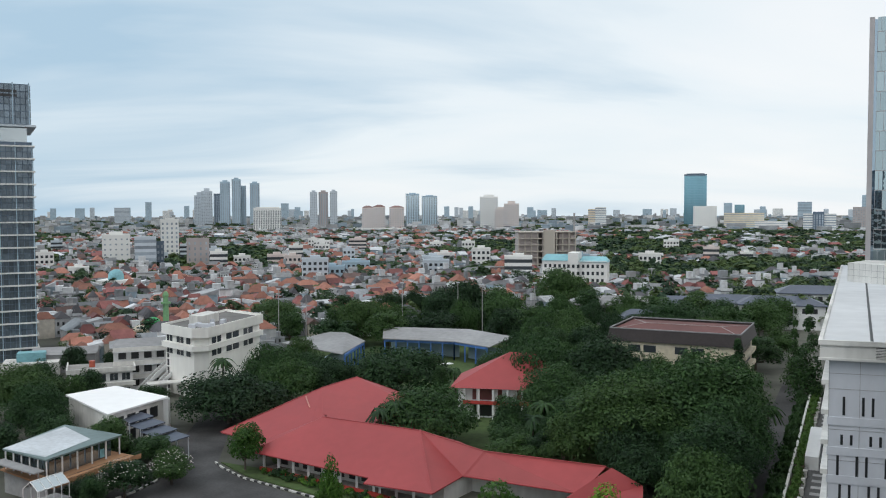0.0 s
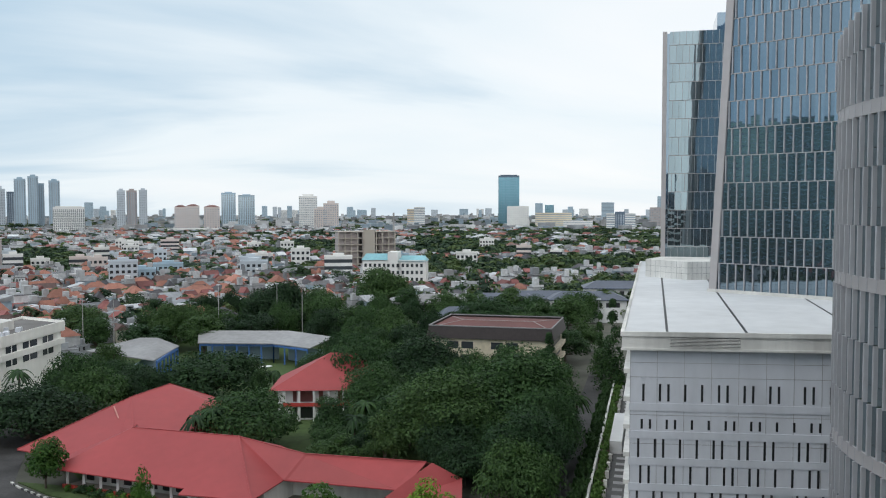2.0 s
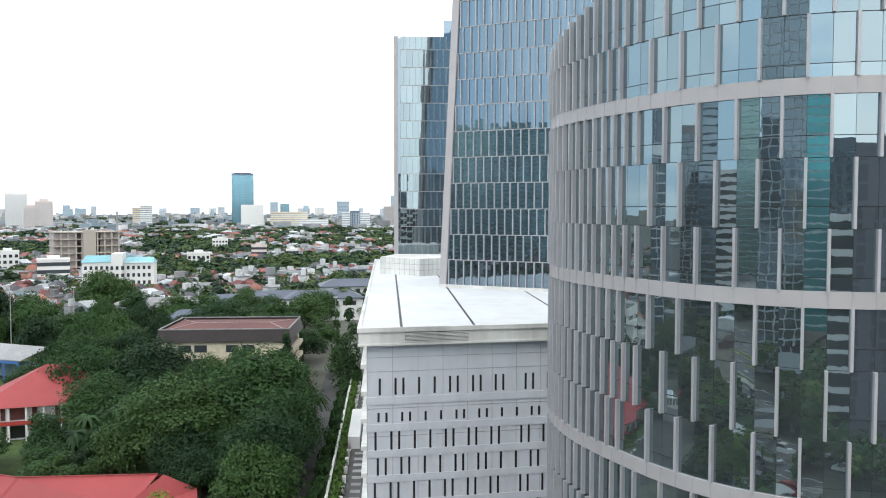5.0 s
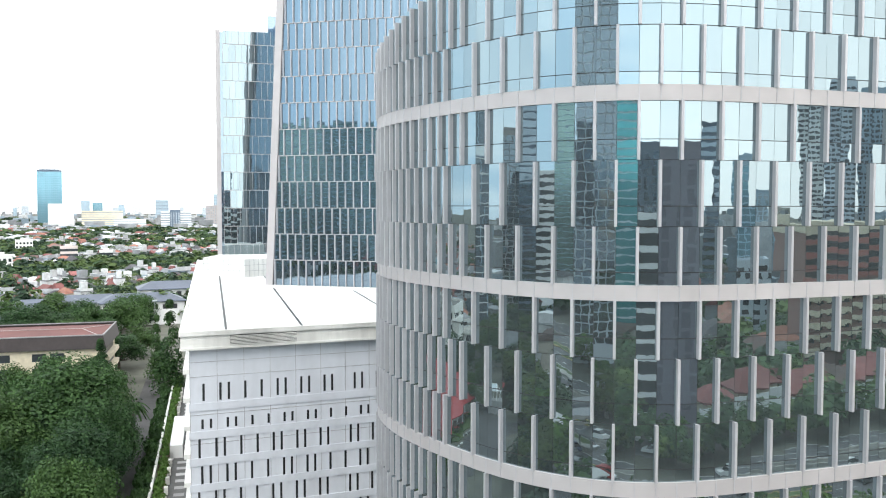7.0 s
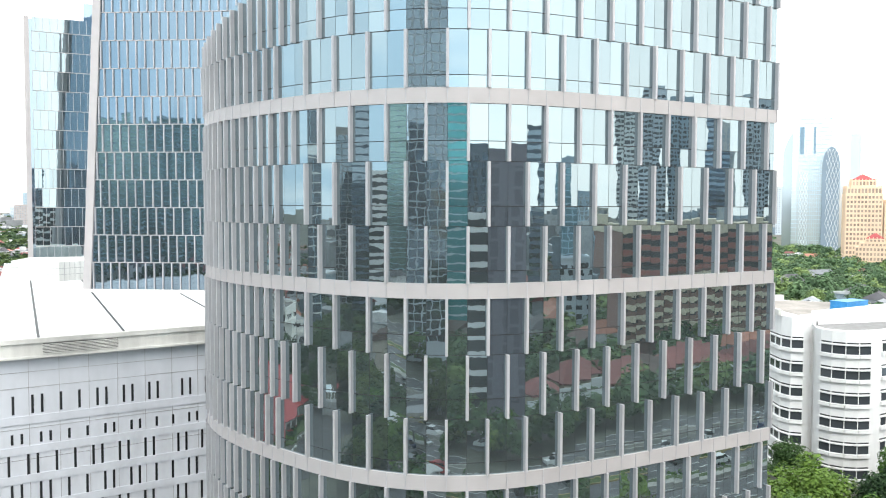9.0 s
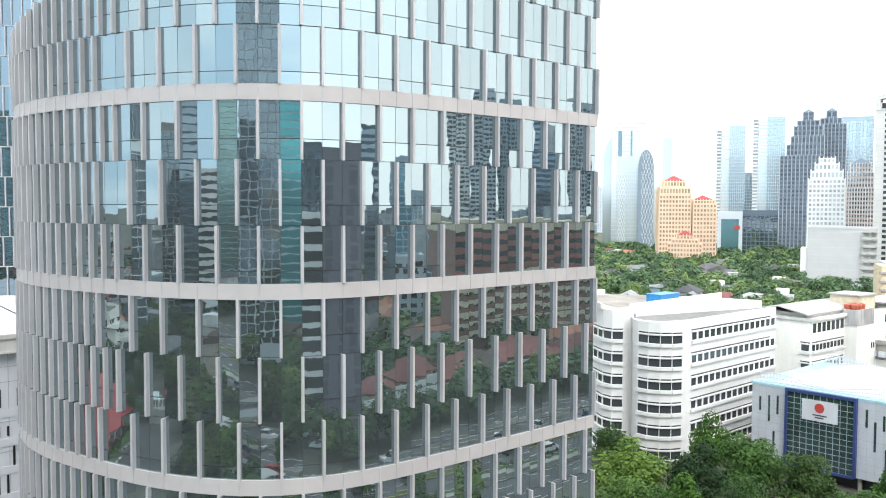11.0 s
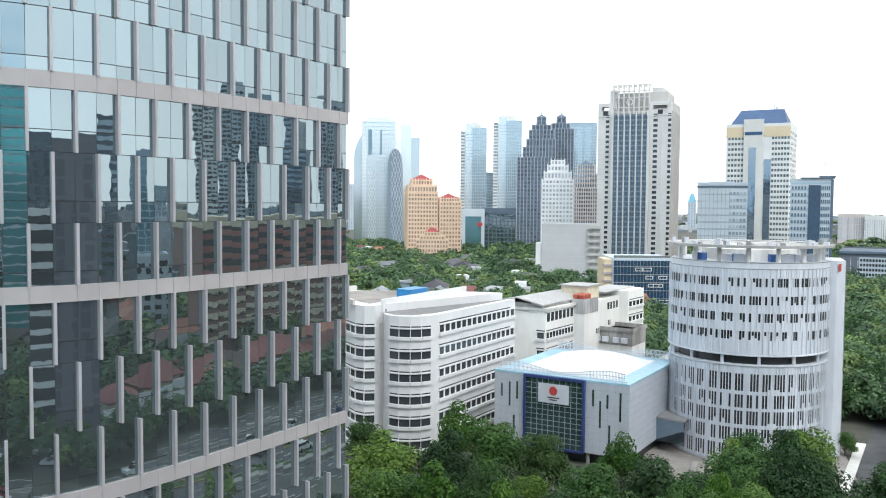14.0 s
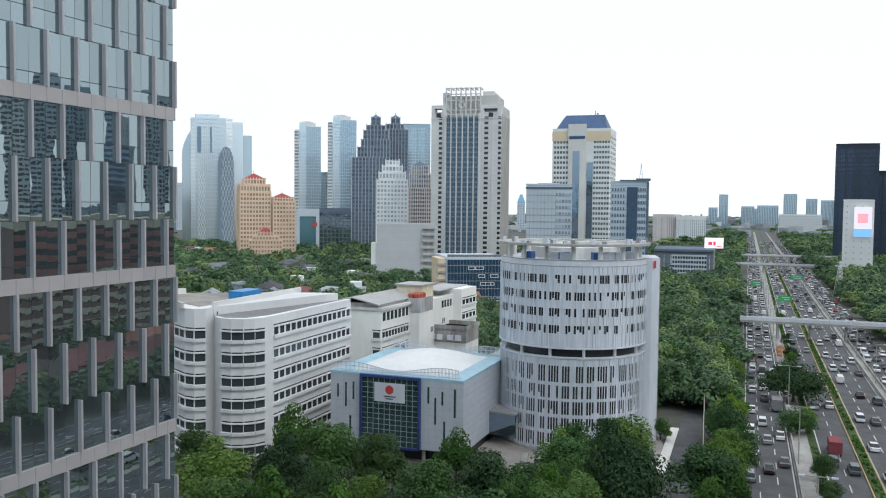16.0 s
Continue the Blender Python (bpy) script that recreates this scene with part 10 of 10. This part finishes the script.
for a, b, c, d in ((12, 8, 9, 4), (31, 16, 6, 4), (13, 32, 5, 9), (38, -4, 11, 3.5), (-6, 14, 4, 7), (26, 34, 4, 6), (2, 40, 5, 6)):
    isle = [(a + c * math.cos(0.3927 * k) * (1 + 0.12 * math.sin(3 * k)), b + d * math.sin(0.3927 * k)) for k in range(16)]
    solid("lawn", Form().prism(isle, 0, 0.25), GRASS, "kerbed lawn island in the forecourt", "lawn", kind="structure")
    rim = Form()
    for k in range(16):
        rim.slab(isle[k], isle[(k + 1) % 16], 0, 0.3, 0.15, 0.15)
    solid("kerb", rim, LINE, "white kerb round a forecourt lawn", "kerb", kind="structure")
    for k in range(2):
        plant("verge", a + park_rnd.uniform(-0.5, 0.5) * c, b + park_rnd.uniform(-0.5, 0.5) * d, park_rnd.uniform(4, 7), park_rnd.uniform(4.5, 8), 0.2)
for k in range(18):
    car(-14 + (k % 9) * 5.6, -16 - (k // 9) * 9.5, k % 2 == 0)
for k in range(7):
    car(-30 + k * 11, -5.0, True)
# street and shelters west of the forecourt
strip("road", -200, -18, -26.5, -19, 0.05, ASPHALT, "asphalt side street parallel to the highway")
strip("pavement", -200, -18, -19, -17.2, 0.18, CONCRETE, "concrete pavement beside the side street", category="pavement")
strip("pavement", -200, -60, -17.2, -9, 0.12, GRASS, "lawn strip between the streets", category="verge")
street = Form()
for v in range(-196, -22, 8):
    street.prism([along(v, -22.85), along(v + 4, -22.85), along(v + 4, -22.65), along(v, -22.65)], 0.05, 0.058)
for v in range(10):
    street.prism([along(-64, -26 + 0.72 * v), along(-60, -26 + 0.72 * v), along(-60, -25.6 + 0.72 * v), along(-64, -25.6 + 0.72 * v)], 0.05, 0.058)
solid("lane_markings", street, LINE, "white lane and crossing marks on the side street", "marking", kind="stuff")
for k in range(22):
    car(-8 + (k % 11) * 6.2, 57 + (k // 11) * 7, k % 3 == 0)
strip("road", -40, 90, 54, 67, 0.05, ASPHALT, "asphalt parking lane beside the office towers")
for k in range(17):
    car(-186 + k * 9.6 + car_rnd.uniform(-2, 2), -20.8 if k % 2 else -24.6, k % 2 == 0)
for s, w, a, b, mat, text in ((-30, 10.3, 11, 4.6, PALE_SHEET, "pale hip-roofed busway shelter"), (-58, 10.3, 9, 4.4, GREY_ROOF, "grey hip-roofed busway shelter"), (-43, 73, 6, 6, BRIGHT_WALL, "white parasol-like canopy beside the highway"), (-76, -14, 7, 5, PALE_SHEET, "pale guard shelter on the lawn")):
    shelter = thing("shelter", text, "shelter", *along(s, w), 0.15, -20)
    part("roof", Form().hip(-a / 2, -b / 2, a / 2, b / 2, 3.2, 4.6, 0.4, 0.2), mat, shelter)
    for sx in (-1, 1):
        for sy in (-1, 1):
            part("post", Form().box(sx * (a / 2 - 0.6) - 0.12, sy * (b / 2 - 0.6) - 0.12, 0, sx * (a / 2 - 0.6) + 0.12, sy * (b / 2 - 0.6) + 0.12, 3.02), GREY, shelter)
fc = Form()
for k in range(12):
    fc.box(2 + k * 4, 20 - k * 1.5, 0.03, 4.5 + k * 4, 20.2 - k * 1.5, 0.036)
solid("forecourt_markings", fc, LINE, "white lane marks on the forecourt", "marking", kind="stuff")
